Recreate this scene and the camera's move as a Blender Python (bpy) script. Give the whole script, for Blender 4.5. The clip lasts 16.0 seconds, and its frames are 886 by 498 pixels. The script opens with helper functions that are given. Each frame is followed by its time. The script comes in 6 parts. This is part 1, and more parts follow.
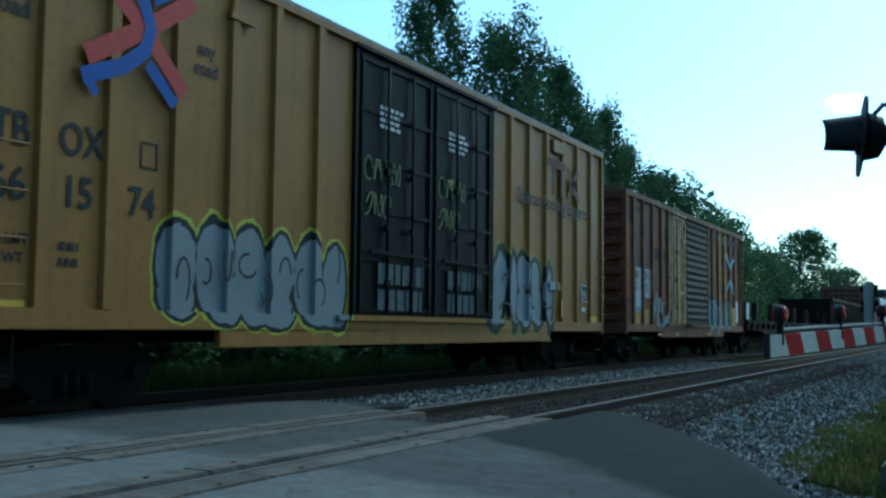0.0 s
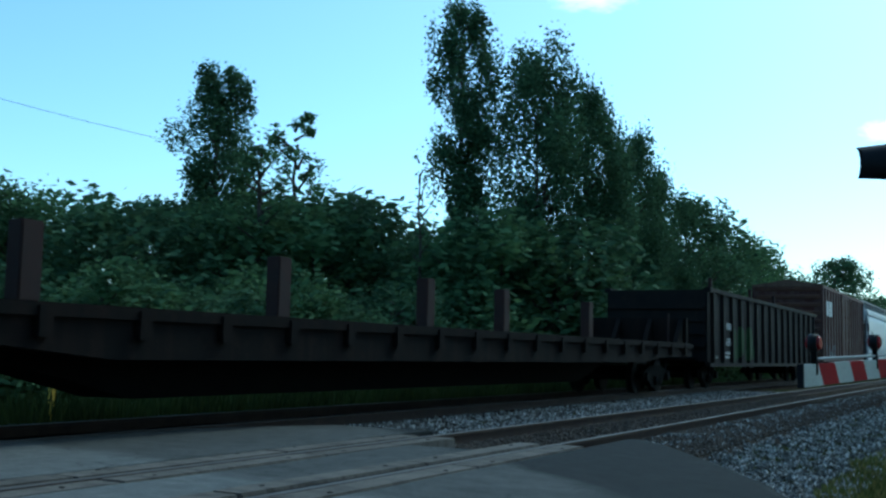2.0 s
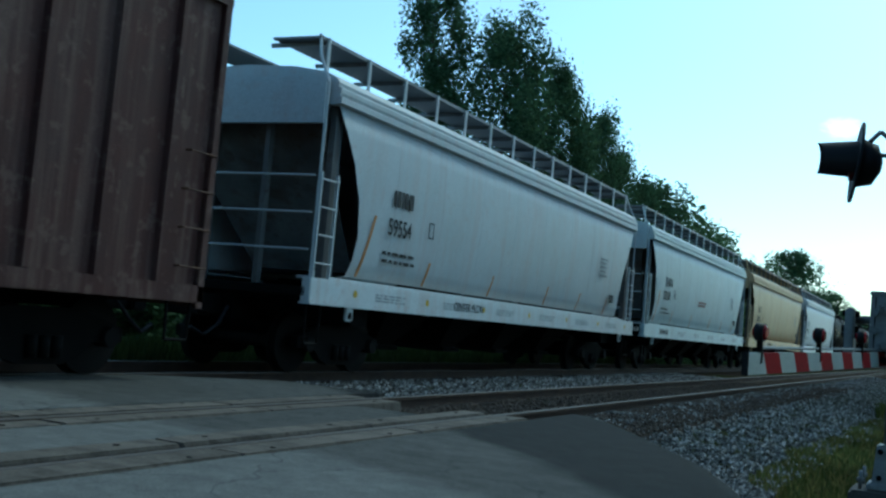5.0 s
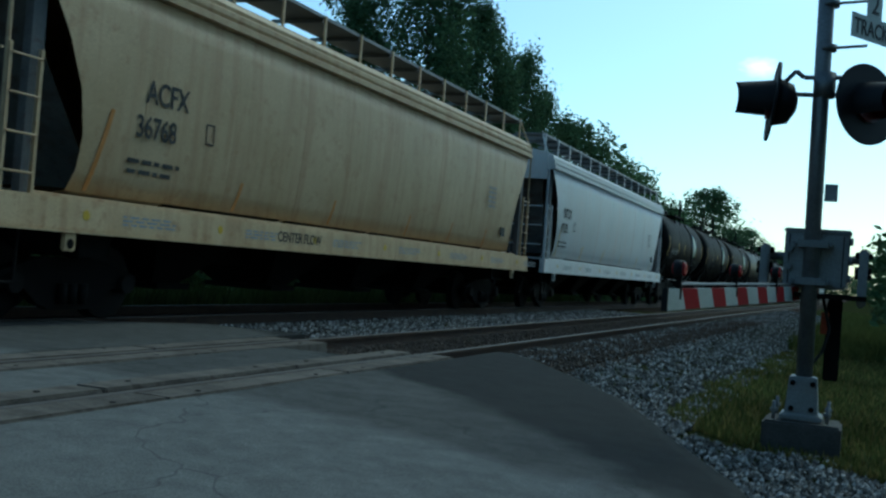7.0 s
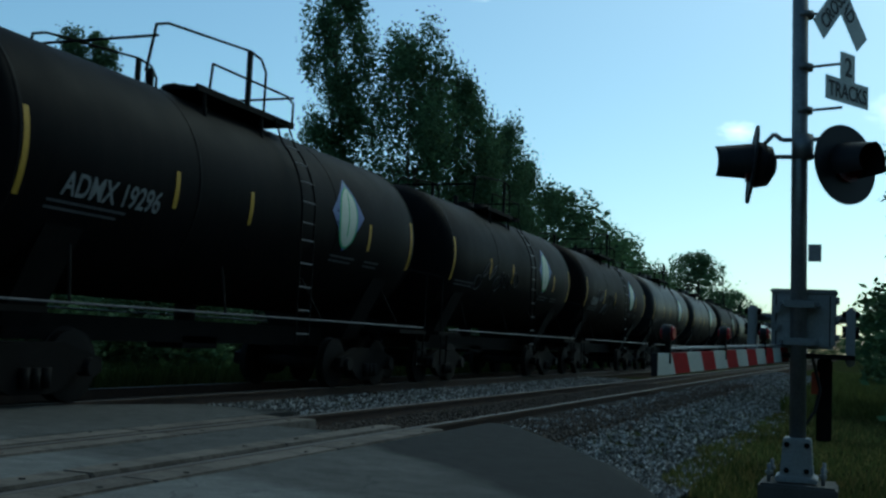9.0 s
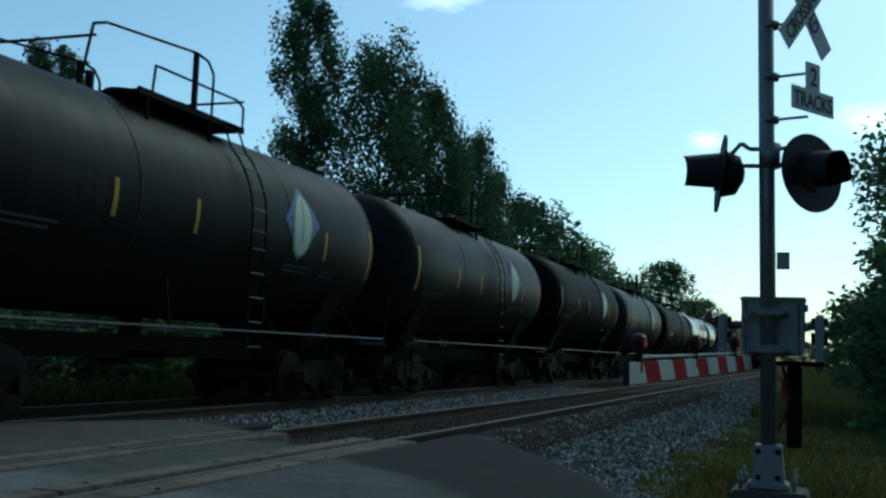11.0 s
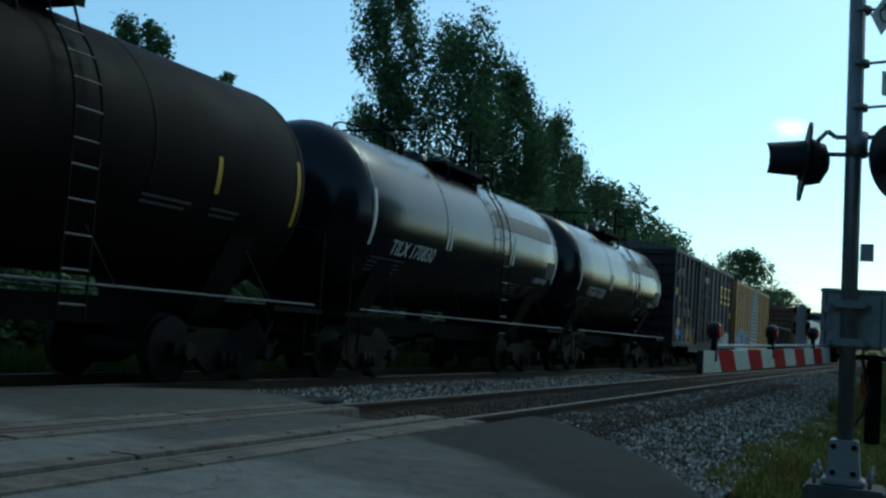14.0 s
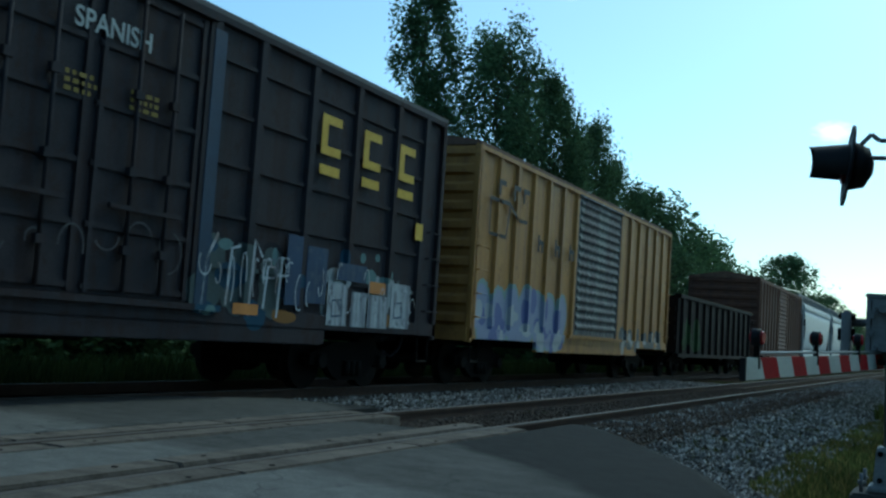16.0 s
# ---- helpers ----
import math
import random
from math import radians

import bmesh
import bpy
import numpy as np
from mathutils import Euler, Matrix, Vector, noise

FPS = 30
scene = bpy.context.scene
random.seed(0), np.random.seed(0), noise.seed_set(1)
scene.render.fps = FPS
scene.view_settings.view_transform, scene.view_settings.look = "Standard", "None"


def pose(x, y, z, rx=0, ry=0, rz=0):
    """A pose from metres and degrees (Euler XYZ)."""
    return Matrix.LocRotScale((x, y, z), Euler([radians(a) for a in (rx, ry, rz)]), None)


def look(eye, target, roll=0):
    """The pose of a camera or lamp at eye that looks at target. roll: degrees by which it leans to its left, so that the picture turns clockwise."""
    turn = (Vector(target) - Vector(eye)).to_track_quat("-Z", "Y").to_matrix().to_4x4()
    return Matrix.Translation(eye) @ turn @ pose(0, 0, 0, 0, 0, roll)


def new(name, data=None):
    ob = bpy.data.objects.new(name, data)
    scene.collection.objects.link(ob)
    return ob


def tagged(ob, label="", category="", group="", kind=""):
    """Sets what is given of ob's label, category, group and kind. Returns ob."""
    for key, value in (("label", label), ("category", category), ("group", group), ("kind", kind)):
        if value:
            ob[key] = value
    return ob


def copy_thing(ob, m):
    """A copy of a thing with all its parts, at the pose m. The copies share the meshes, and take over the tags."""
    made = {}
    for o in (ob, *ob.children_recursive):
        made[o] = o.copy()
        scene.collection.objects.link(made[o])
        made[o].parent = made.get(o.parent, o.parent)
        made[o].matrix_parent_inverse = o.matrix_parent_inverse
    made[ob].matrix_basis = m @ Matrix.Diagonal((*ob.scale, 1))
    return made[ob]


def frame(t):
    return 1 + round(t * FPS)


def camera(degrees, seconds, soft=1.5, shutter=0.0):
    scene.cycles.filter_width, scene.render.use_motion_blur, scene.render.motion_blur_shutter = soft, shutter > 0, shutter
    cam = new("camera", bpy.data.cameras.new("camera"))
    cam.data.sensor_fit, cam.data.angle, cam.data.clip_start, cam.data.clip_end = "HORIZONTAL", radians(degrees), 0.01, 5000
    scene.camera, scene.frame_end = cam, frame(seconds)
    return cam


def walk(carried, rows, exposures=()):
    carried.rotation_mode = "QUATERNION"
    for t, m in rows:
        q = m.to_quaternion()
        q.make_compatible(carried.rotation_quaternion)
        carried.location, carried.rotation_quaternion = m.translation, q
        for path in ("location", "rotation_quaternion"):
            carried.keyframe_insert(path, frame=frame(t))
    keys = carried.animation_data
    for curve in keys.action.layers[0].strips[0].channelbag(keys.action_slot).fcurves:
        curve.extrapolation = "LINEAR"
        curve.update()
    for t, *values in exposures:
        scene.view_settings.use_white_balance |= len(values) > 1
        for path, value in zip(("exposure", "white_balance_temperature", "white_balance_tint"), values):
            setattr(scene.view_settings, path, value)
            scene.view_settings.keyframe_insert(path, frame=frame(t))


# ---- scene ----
# Camera: hand-held, standing at one spot beside the crossing; yaw (left of the track), pitch and roll in degrees.
cam = camera(45.3, 16.0, soft=2.5, shutter=0.04)
EYE = 0.92
ROWS = [
    (0, 26.46, 4.21, 0.60),
    (0.5, 26.12, 4.42, 0.51),
    (1, 25.62, 4.78, 1.04),
    (1.5, 25.01, 5.21, 1.47),
    (2, 28.14, 5.55, 1.23),
    (2.5, 28.33, 5.22, 1.77),
    (3, 24.58, 4.78, 1.94),
    (3.2, 22.17, 3.65, 2.64),
    (5.3, 26.29, 3.87, 5.03),
    (5.5, 26.49, 3.31, 4.63),
    (6, 25.84, 3.60, 4.67),
    (6.5, 22.11, 3.96, 3.03),
    (7, 21.46, 0.96, 4.42),
    (7.5, 21.70, 2.59, 2.99),
    (8, 21.45, 5.38, 1.04),
    (8.5, 21.55, 4.59, 2.81),
    (9, 20.98, 4.85, 2.64),
    (9.5, 19.74, 4.85, 2.39),
    (10, 19.23, 5.89, 1.86),
    (10.2, 19.19, 5.56, 1.60),
    (12.5, 20.52, 5.41, 3.15),
    (13, 21.15, 4.36, 2.63),
    (13.5, 20.98, 4.28, 2.33),
    (14, 23.43, 4.26, 3.99),
    (14.5, 22.89, 5.01, 3.12),
    (15, 25.49, 4.48, 3.34),
    (15.5, 25.22, 4.74, 3.73),
    (16, 25.57, 4.54, 3.75),
]
# roll is the lean as look() takes it
def aim(yaw, pitch, roll):
    y, p = radians(yaw), radians(pitch)
    way = Vector((-math.sin(y) * math.cos(p), math.cos(y) * math.cos(p), math.sin(p)))
    eye = Vector((0, 0, EYE))
    return look(eye, eye + 2 * way, roll)


# The clip's camera closes down as dark cars fill the picture; its picture leans to cyan.
EXPOSURES = [(0, 0.2, 4880, -23), (1, 0.3, 4880, -23), (1.5, 0.2, 4880, -23), (2.5, -0.1, 4950, -19), (3.2, -0.15, 4980, -20), (5.3, -0.02, 5200, -22),
             (6.5, -0.24, 5250, -22), (7, -0.38, 5250, -22), (7.5, -0.36, 5400, -21), (8.5, -0.72, 5400, -21), (9, -0.72, 5400, -21), (10, -0.68, 5500, -21), (12.5, -0.4, 5500, -21),
             (13.5, -0.42, 5450, -21), (14.5, -0.36, 5350, -22), (16, -0.25, 5300, -22)]

walk(cam, [(t, aim(yaw, pitch, roll)) for t, yaw, pitch, roll in ROWS], exposures=EXPOSURES)

# World: hazy summer sky, sun high beyond the train and towards the far end of the track.
SUN_AZ, SUN_EL = -18.0, 46.0          # degrees left (here right) of the track's far end, and above the horizon
world = bpy.data.worlds.new("sky")
world.use_nodes = True
scene.world = world
wn, wl = world.node_tree.nodes, world.node_tree.links
sky = wn.new("ShaderNodeTexSky")
sky.sky_type, sky.sun_disc = "NISHITA", False
sky.sun_elevation, sky.sun_rotation = radians(SUN_EL), radians(-SUN_AZ)
sky.air_density, sky.dust_density, sky.ozone_density = 0.9, 1.15, 1.0
bg = wn["Background"]
bg.inputs["Strength"].default_value = 0.2
wl.new(sky.outputs["Color"], bg.inputs["Color"])
sun = new("sun", bpy.data.lights.new("sun", "SUN"))
sun.data.energy, sun.data.angle, sun.data.color = 1.0, radians(16), (1.0, 0.95, 0.86)
sun.matrix_world = look((0, 0, 60), (math.sin(radians(SUN_AZ)) * 60 / math.tan(radians(SUN_EL)),
                                     -math.cos(radians(SUN_AZ)) * 60 / math.tan(radians(SUN_EL)), 0))

# ---------------------------------------------------------------- builders
rng = random.Random(7)


def box(bm, x0, x1, y0, y1, z0, z1):
    v = [bm.verts.new(p) for p in ((x0, y0, z0), (x1, y0, z0), (x1, y1, z0), (x0, y1, z0), (x0, y0, z1), (x1, y0, z1), (x1, y1, z1), (x0, y1, z1))]
    for f in ((3, 2, 1, 0), (4, 5, 6, 7), (0, 1, 5, 4), (1, 2, 6, 5), (2, 3, 7, 6), (3, 0, 4, 7)):
        bm.faces.new([v[i] for i in f])
    return bm


def tube(bm, p, q, r, seg=8, r2=None):
    """A round bar from p to q."""
    p, q = Vector(p), Vector(q)
    way = q - p
    side = way.orthogonal().normalized()
    up = way.normalized().cross(side)
    rings = []
    for c, rad in ((p, r), (q, r if r2 is None else r2)):
        rings.append([bm.verts.new(c + rad * (math.cos(a) * side + math.sin(a) * up)) for a in (2 * math.pi * i / seg for i in range(seg))])
    for i in range(seg):
        f = bm.faces.new((rings[0][i], rings[0][(i + 1) % seg], rings[1][(i + 1) % seg], rings[1][i]))
        f.smooth = seg > 6
    bm.faces.new(rings[0][::-1]), bm.faces.new(rings[1])
    return bm


def path(bm, pts, r, seg=6):
    for p, q in zip(pts, pts[1:]):
        tube(bm, p, q, r, seg)
    return bm


def loft(bm, rings, close=True, caps=True, smooth=True):
    """Skin over rings of equally many points."""
    made = [[bm.verts.new(p) for p in ring] for ring in rings]
    n = len(made[0])
    for a, b in zip(made, made[1:]):
        for i in range(n if close else n - 1):
            f = bm.faces.new((a[i], a[(i + 1) % n], b[(i + 1) % n], b[i]))
            f.smooth = smooth
    if caps:
        bm.faces.new(made[0][::-1]), bm.faces.new(made[-1])
    return bm


def prism(bm, outline, y0, y1):
    """An outline in x, z drawn out along y."""
    return loft(bm, [[(x, y, z) for x, z in outline] for y in (y0, y1)], smooth=False)


def B(*boxes):
    bm = bmesh.new()
    for b in boxes:
        box(bm, *b)
    return bm


def part(name, bm, material, parent=None, label="", soft=0.0):
    """Links a bmesh as one mesh object under a thing or part."""
    bmesh.ops.recalc_face_normals(bm, faces=bm.faces)
    if soft:
        bmesh.ops.bevel(bm, geom=bm.edges[:], offset=soft, segments=2, affect="EDGES", clamp_overlap=True)
    me = bpy.data.meshes.new(name)
    bm.to_mesh(me)
    bm.free()
    me.materials.append(material)
    ob = new(name, me)
    if parent:
        ob.parent = parent
    if label:
        ob["label"] = label
    return ob


def thing(name, label, category, m=None, group="", kind=""):
    ob = new(name)
    ob.empty_display_size = 0.2
    if m is not None:
        ob.matrix_basis = m
    return tagged(ob, label, category, group, kind)


def words(text, x, y, z, high, material, parent, name="lettering", wide=1.0, turn=None):
    """Flat lettering that reads from the +x side; y is its near end, z its foot."""
    cu = bpy.data.curves.new(name, "FONT")
    cu.body, cu.size, cu.extrude, cu.offset = text, high / 0.7, 0.001, high * 0.022
    cu.materials.append(material)
    ob = new(name, cu)
    ob.matrix_basis = (turn or pose(x, y, z, 90, 0, 90)) @ Matrix.Diagonal((wide, 1, 1, 1))
    if parent:
        ob.parent = parent
    return ob


def bars(x, y, z, wide, high, rows, material, parent, name="stencil_block", fill=0.55):
    """Writing too small to read: rows of short plain bars."""
    bm = bmesh.new()
    step = high / rows
    for r in range(rows):
        at, end = y, y + wide * rng.uniform(0.75, 1.0)
        while at < end - 0.02:
            w = min(rng.uniform(0.06, 0.2) * max(wide, 0.5), end - at)
            box(bm, x, x + 0.003, at, at + w, z + r * step, z + r * step + step * fill)
            at += w + 0.03 + 0.02 * wide
    ob = part(name, bm, material, parent)
    ob["kind"] = "stuff"
    return ob


# ---------------------------------------------------------------- materials
def nodes(name):
    m = bpy.data.materials.new(name)
    m.use_nodes = True
    return m, m.node_tree.nodes, m.node_tree.links, m.node_tree.nodes["Principled BSDF"]


def noise_at(n, l, coord, scale, detail=4.0, stretch=(1, 1, 1), rough=0.6):
    mp = n.new("ShaderNodeMapping")
    mp.inputs["Scale"].default_value = stretch
    l.new(coord, mp.inputs["Vector"])
    t = n.new("ShaderNodeTexNoise")
    t.inputs["Scale"].default_value, t.inputs["Detail"].default_value, t.inputs["Roughness"].default_value = scale, detail, rough
    l.new(mp.outputs["Vector"], t.inputs["Vector"])
    return t.outputs["Fac"]


def ramp(n, l, fac, stops):
    r = n.new("ShaderNodeValToRGB")
    e = r.color_ramp.elements
    while len(e) < len(stops):
        e.new(0.5)
    for el, (p, c) in zip(e, stops):
        el.position, el.color = p, (*c, 1) if len(c) == 3 else c
    l.new(fac, r.inputs["Fac"])
    return r.outputs["Color"]


def blend(n, l, fac, a, b, kind="MIX"):
    m = n.new("ShaderNodeMix")
    m.data_type, m.blend_type = "RGBA", kind
    for sock, val in ((m.inputs[0], fac), (m.inputs[6], a), (m.inputs[7], b)):
        if isinstance(val, (int, float)):
            sock.default_value = val
        elif isinstance(val, tuple):
            sock.default_value = (*val, 1)
        else:
            l.new(val, sock)
    return m.outputs[2]


def surf(name, c1, c2, scale=3.0, rough=0.7, metal=0.0, bump=0.15, fine=60.0, streak=None, streak_amt=0.5, blobs=(), rough_var=0.15, vary=0.0, spec=0.25):
    """A worn surface: two tones at a large scale, grain at a fine one, runs down the sides (streak), painted patches (blobs)."""
    m, n, l, bsdf = nodes(name)
    co = n.new("ShaderNodeTexCoord").outputs["Object"]
    big, small = noise_at(n, l, co, scale), noise_at(n, l, co, fine, 3.0)
    col = ramp(n, l, big, [(0.3, c1), (0.7, c2)])
    if streak:
        run = noise_at(n, l, co, 2.2, 5.0, (1, 2.2, 0.12))
        spots = noise_at(n, l, co, 5.5, 6.0)
        mask = ramp(n, l, run, [(0.47, (0, 0, 0)), (0.62, (streak_amt,) * 3)])
        col = blend(n, l, mask, col, streak)
        mask2 = ramp(n, l, spots, [(0.56, (0, 0, 0)), (0.64, (streak_amt,) * 3)])
        col = blend(n, l, mask2, col, streak)
    for patches, stops in blobs:
        least = None
        wob = noise_at(n, l, co, 2.6, 3.0)
        for y, z, ry, rz in patches:
            mp = n.new("ShaderNodeMapping")
            mp.inputs["Location"].default_value = (0, -y / ry, -z / rz)
            mp.inputs["Scale"].default_value = (0, 1 / ry, 1 / rz)
            l.new(co, mp.inputs["Vector"])
            ln = n.new("ShaderNodeVectorMath")
            ln.operation = "LENGTH"
            l.new(mp.outputs["Vector"], ln.inputs[0])
            if least is None:
                least = ln.outputs["Value"]
            else:
                mn = n.new("ShaderNodeMath")
                mn.operation = "MINIMUM"
                l.new(least, mn.inputs[0]), l.new(ln.outputs["Value"], mn.inputs[1])
                least = mn.outputs[0]
        ad = n.new("ShaderNodeMath")
        ad.operation, ad.inputs[1].default_value, ad.inputs[2].default_value = "MULTIPLY_ADD", 0.5, -0.25
        l.new(wob, ad.inputs[0])
        sm = n.new("ShaderNodeMath")
        sm.operation = "ADD"
        l.new(least, sm.inputs[0]), l.new(ad.outputs[0], sm.inputs[1])
        hf = n.new("ShaderNodeMath")
        hf.operation, hf.inputs[1].default_value = "MULTIPLY", 0.5
        l.new(sm.outputs[0], hf.inputs[0])
        r = n.new("ShaderNodeValToRGB")
        r.color_ramp.interpolation = "CONSTANT"
        e = r.color_ramp.elements
        while len(e) < len(stops):
            e.new(0.5)
        for el, (p, c) in zip(e, stops):
            el.position, el.color = p / 2, c
        l.new(hf.outputs[0], r.inputs["Fac"])
        col = blend(n, l, r.outputs["Alpha"], col, r.outputs["Color"])
    grain = ramp(n, l, small, [(0.25, (0.72,) * 3), (0.75, (1.12,) * 3)])
    col = blend(n, l, 1.0, col, grain, "MULTIPLY")
    if vary:
        inf = n.new("ShaderNodeObjectInfo").outputs["Random"]
        col = blend(n, l, 1.0, col, ramp(n, l, inf, [(0.0, (1 - vary,) * 3), (1.0, (1 + vary,) * 3)]), "MULTIPLY")
    l.new(col, bsdf.inputs["Base Color"])
    rr = n.new("ShaderNodeMapRange")
    rr.inputs["To Min"].default_value, rr.inputs["To Max"].default_value = max(rough - rough_var, 0.02), min(rough + rough_var, 1.0)
    l.new(big, rr.inputs["Value"]), l.new(rr.outputs[0], bsdf.inputs["Roughness"])
    bsdf.inputs["Metallic"].default_value = metal
    bsdf.inputs["Specular IOR Level"].default_value = spec
    if bump:
        bp = n.new("ShaderNodeBump")
        bp.inputs["Strength"].default_value, bp.inputs["Distance"].default_value = bump, 0.01
        l.new(small, bp.inputs["Height"]), l.new(bp.outputs["Normal"], bsdf.inputs["Normal"])
    return m


def leafy(name, c1, c2):
    m, n, l, bsdf = nodes(name)
    isl = n.new("ShaderNodeNewGeometry").outputs["Random Per Island"]
    co = n.new("ShaderNodeTexCoord").outputs["Object"]
    col = blend(n, l, 1.0, ramp(n, l, isl, [(0.0, c1), (1.0, c2)]), ramp(n, l, noise_at(n, l, co, 0.5, 2.0), [(0.3, (0.65,) * 3), (0.7, (1.25,) * 3)]), "MULTIPLY")
    l.new(col, bsdf.inputs["Base Color"])
    bsdf.inputs["Roughness"].default_value = 0.8
    bsdf.inputs["Specular IOR Level"].default_value = 0.1
    tr = n.new("ShaderNodeBsdfTranslucent")
    l.new(col, tr.inputs["Color"])
    mx = n.new("ShaderNodeMixShader")
    mx.inputs[0].default_value = 0.3
    l.new(bsdf.outputs[0], mx.inputs[1]), l.new(tr.outputs[0], mx.inputs[2])
    l.new(mx.outputs[0], n["Material Output"].inputs["Surface"])
    return m


RUST, DARKRUST, GRIME = (0.16, 0.07, 0.035), (0.07, 0.04, 0.03), (0.03, 0.03, 0.032)
CLEAR = (0, 0, 0, 0)


def road_material():
    """Worn asphalt, with a darker newer repair along the road's edge and an old pale pavement nearest the viewer."""
    m, n, l, bsdf = nodes("asphalt")
    co = n.new("ShaderNodeTexCoord").outputs["Object"]
    big, mid, small = noise_at(n, l, co, 0.5), noise_at(n, l, co, 5.0, 6.0), noise_at(n, l, co, 90.0, 2.0)
    col = ramp(n, l, big, [(0.3, (0.072, 0.070, 0.064)), (0.7, (0.098, 0.095, 0.087))])
    for (ax, ay, c0), wob, tone, soft in (((0.675, 0.738, -3.63), 0.5, (0.028, 0.028, 0.027), 0.14), ((-0.25, -0.97, 4.9), 0.5, (0.15, 0.147, 0.137), 0.15)):
        dot = n.new("ShaderNodeVectorMath")
        dot.operation, dot.inputs[1].default_value = "DOT_PRODUCT", (ax, ay, 0)
        l.new(co, dot.inputs[0])
        sm = n.new("ShaderNodeMath")
        sm.operation, sm.inputs[1].default_value = "MULTIPLY_ADD", wob * 2
        l.new(noise_at(n, l, co, 0.7, 3.0), sm.inputs[0]), l.new(dot.outputs["Value"], sm.inputs[2])
        mr = n.new("ShaderNodeMapRange")
        mr.inputs["From Min"].default_value, mr.inputs["From Max"].default_value = -c0 + wob - soft, -c0 + wob + soft
        mr.clamp = True
        l.new(sm.outputs[0], mr.inputs["Value"])
        col = blend(n, l, mr.outputs[0], col, tone)
    stain = ramp(n, l, mid, [(0.35, (0.8,) * 3), (0.7, (1.15,) * 3)])
    col = blend(n, l, 1.0, col, stain, "MULTIPLY")
    crack = n.new("ShaderNodeTexVoronoi")
    crack.feature, crack.inputs["Scale"].default_value = "DISTANCE_TO_EDGE", 0.55
    wv = n.new("ShaderNodeVectorMath")
    wv.operation = "ADD"
    nz = n.new("ShaderNodeTexNoise")
    nz.inputs["Scale"].default_value = 1.5
    l.new(co, nz.inputs["Vector"]), l.new(co, wv.inputs[0]), l.new(nz.outputs["Color"], wv.inputs[1]), l.new(wv.outputs[0], crack.inputs["Vector"])
    col = blend(n, l, ramp(n, l, crack.outputs["Distance"], [(0.0, (0.5,) * 3), (0.008, (0, 0, 0))]), col, (0.025, 0.026, 0.027))
    col = blend(n, l, 1.0, col, ramp(n, l, small, [(0.25, (0.6,) * 3), (0.75, (1.3,) * 3)]), "MULTIPLY")
    l.new(col, bsdf.inputs["Base Color"])
    bsdf.inputs["Roughness"].default_value = 0.95
    bsdf.inputs["Specular IOR Level"].default_value = 0.12
    bp = n.new("ShaderNodeBump")
    bp.inputs["Strength"].default_value, bp.inputs["Distance"].default_value = 0.6, 0.008
    l.new(small, bp.inputs["Height"]), l.new(bp.outputs["Normal"], bsdf.inputs["Normal"])
    return m


asphalt = road_material()
panel_mat = surf("crossing_panel_concrete", (0.118, 0.102, 0.086), (0.185, 0.16, 0.135), 1.4, 0.9, bump=0.3, fine=40, streak=(0.06, 0.052, 0.046), streak_amt=0.5, vary=0.1, spec=0.05)
# Far bed: the stone colour carries grime plus the shade under the train.
ballast_rusty_shaded = surf("rusty_shaded_ballast", (0.022, 0.017, 0.014), (0.045, 0.036, 0.028), 3.0, 0.95, bump=1.0, fine=22, spec=0.0)
earth = surf("earth_and_grass", (0.02, 0.026, 0.009), (0.045, 0.045, 0.018), 0.35, 0.95, bump=0.8, fine=12, spec=0.0)
rail_steel = surf("rail_head_steel", (0.075, 0.064, 0.057), (0.12, 0.103, 0.092), 2.0, 0.6, 0.0, bump=0.05, spec=0.12)
rail_rust = surf("rusty_rail", (0.032, 0.02, 0.015), (0.065, 0.04, 0.027), 4.0, 0.85, bump=0.3)
tie_mat = surf("creosoted_tie", (0.04, 0.032, 0.026), (0.09, 0.075, 0.06), 3.0, 0.9, bump=0.5, vary=0.25)
brown_bed = surf("oiled_brown_ballast", (0.030, 0.024, 0.019), (0.062, 0.050, 0.040), 3.0, 0.95, bump=1.0, fine=22, spec=0.0)
rusty_stone = surf("rust_stained_stone", (0.07, 0.055, 0.043), (0.17, 0.135, 0.105), 9.0, 0.9, bump=0.3, spec=0.0)
galv = surf("galvanised_steel", (0.13, 0.135, 0.14), (0.2, 0.205, 0.21), 5.0, 0.5, 0.6, bump=0.05)
alu_paint = surf("aluminium_paint", (0.2, 0.205, 0.21), (0.28, 0.285, 0.29), 3.0, 0.55, 0.2, bump=0.08, streak=(0.2, 0.19, 0.17), streak_amt=0.4)
black_paint = surf("black_paint", (0.006, 0.006, 0.007), (0.011, 0.011, 0.013), 4.0, 0.6, bump=0.05, spec=0.2)
# Near-black steel tone for running gear, platforms and small fittings.
dark_steel = surf("near_black_steel", (0.003, 0.0028, 0.0027), (0.009, 0.008, 0.0072), 3.0, 0.9, 0.0, bump=0.3, fine=30, spec=0.1)
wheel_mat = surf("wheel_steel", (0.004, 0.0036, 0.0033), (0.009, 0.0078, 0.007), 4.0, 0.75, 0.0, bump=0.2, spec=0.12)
white_sheet = surf("white_reflective_sheet", (0.30, 0.33, 0.31), (0.40, 0.43, 0.41), 3.0, 0.45, bump=0.02)
red_sheet = surf("red_reflective_sheet", (0.20, 0.006, 0.010), (0.26, 0.010, 0.014), 3.0, 0.7, bump=0.02, spec=0.05)
dark_lens = surf("dark_red_lens", (0.05, 0.003, 0.004), (0.075, 0.005, 0.006), 3.0, 0.3, bump=0.0)
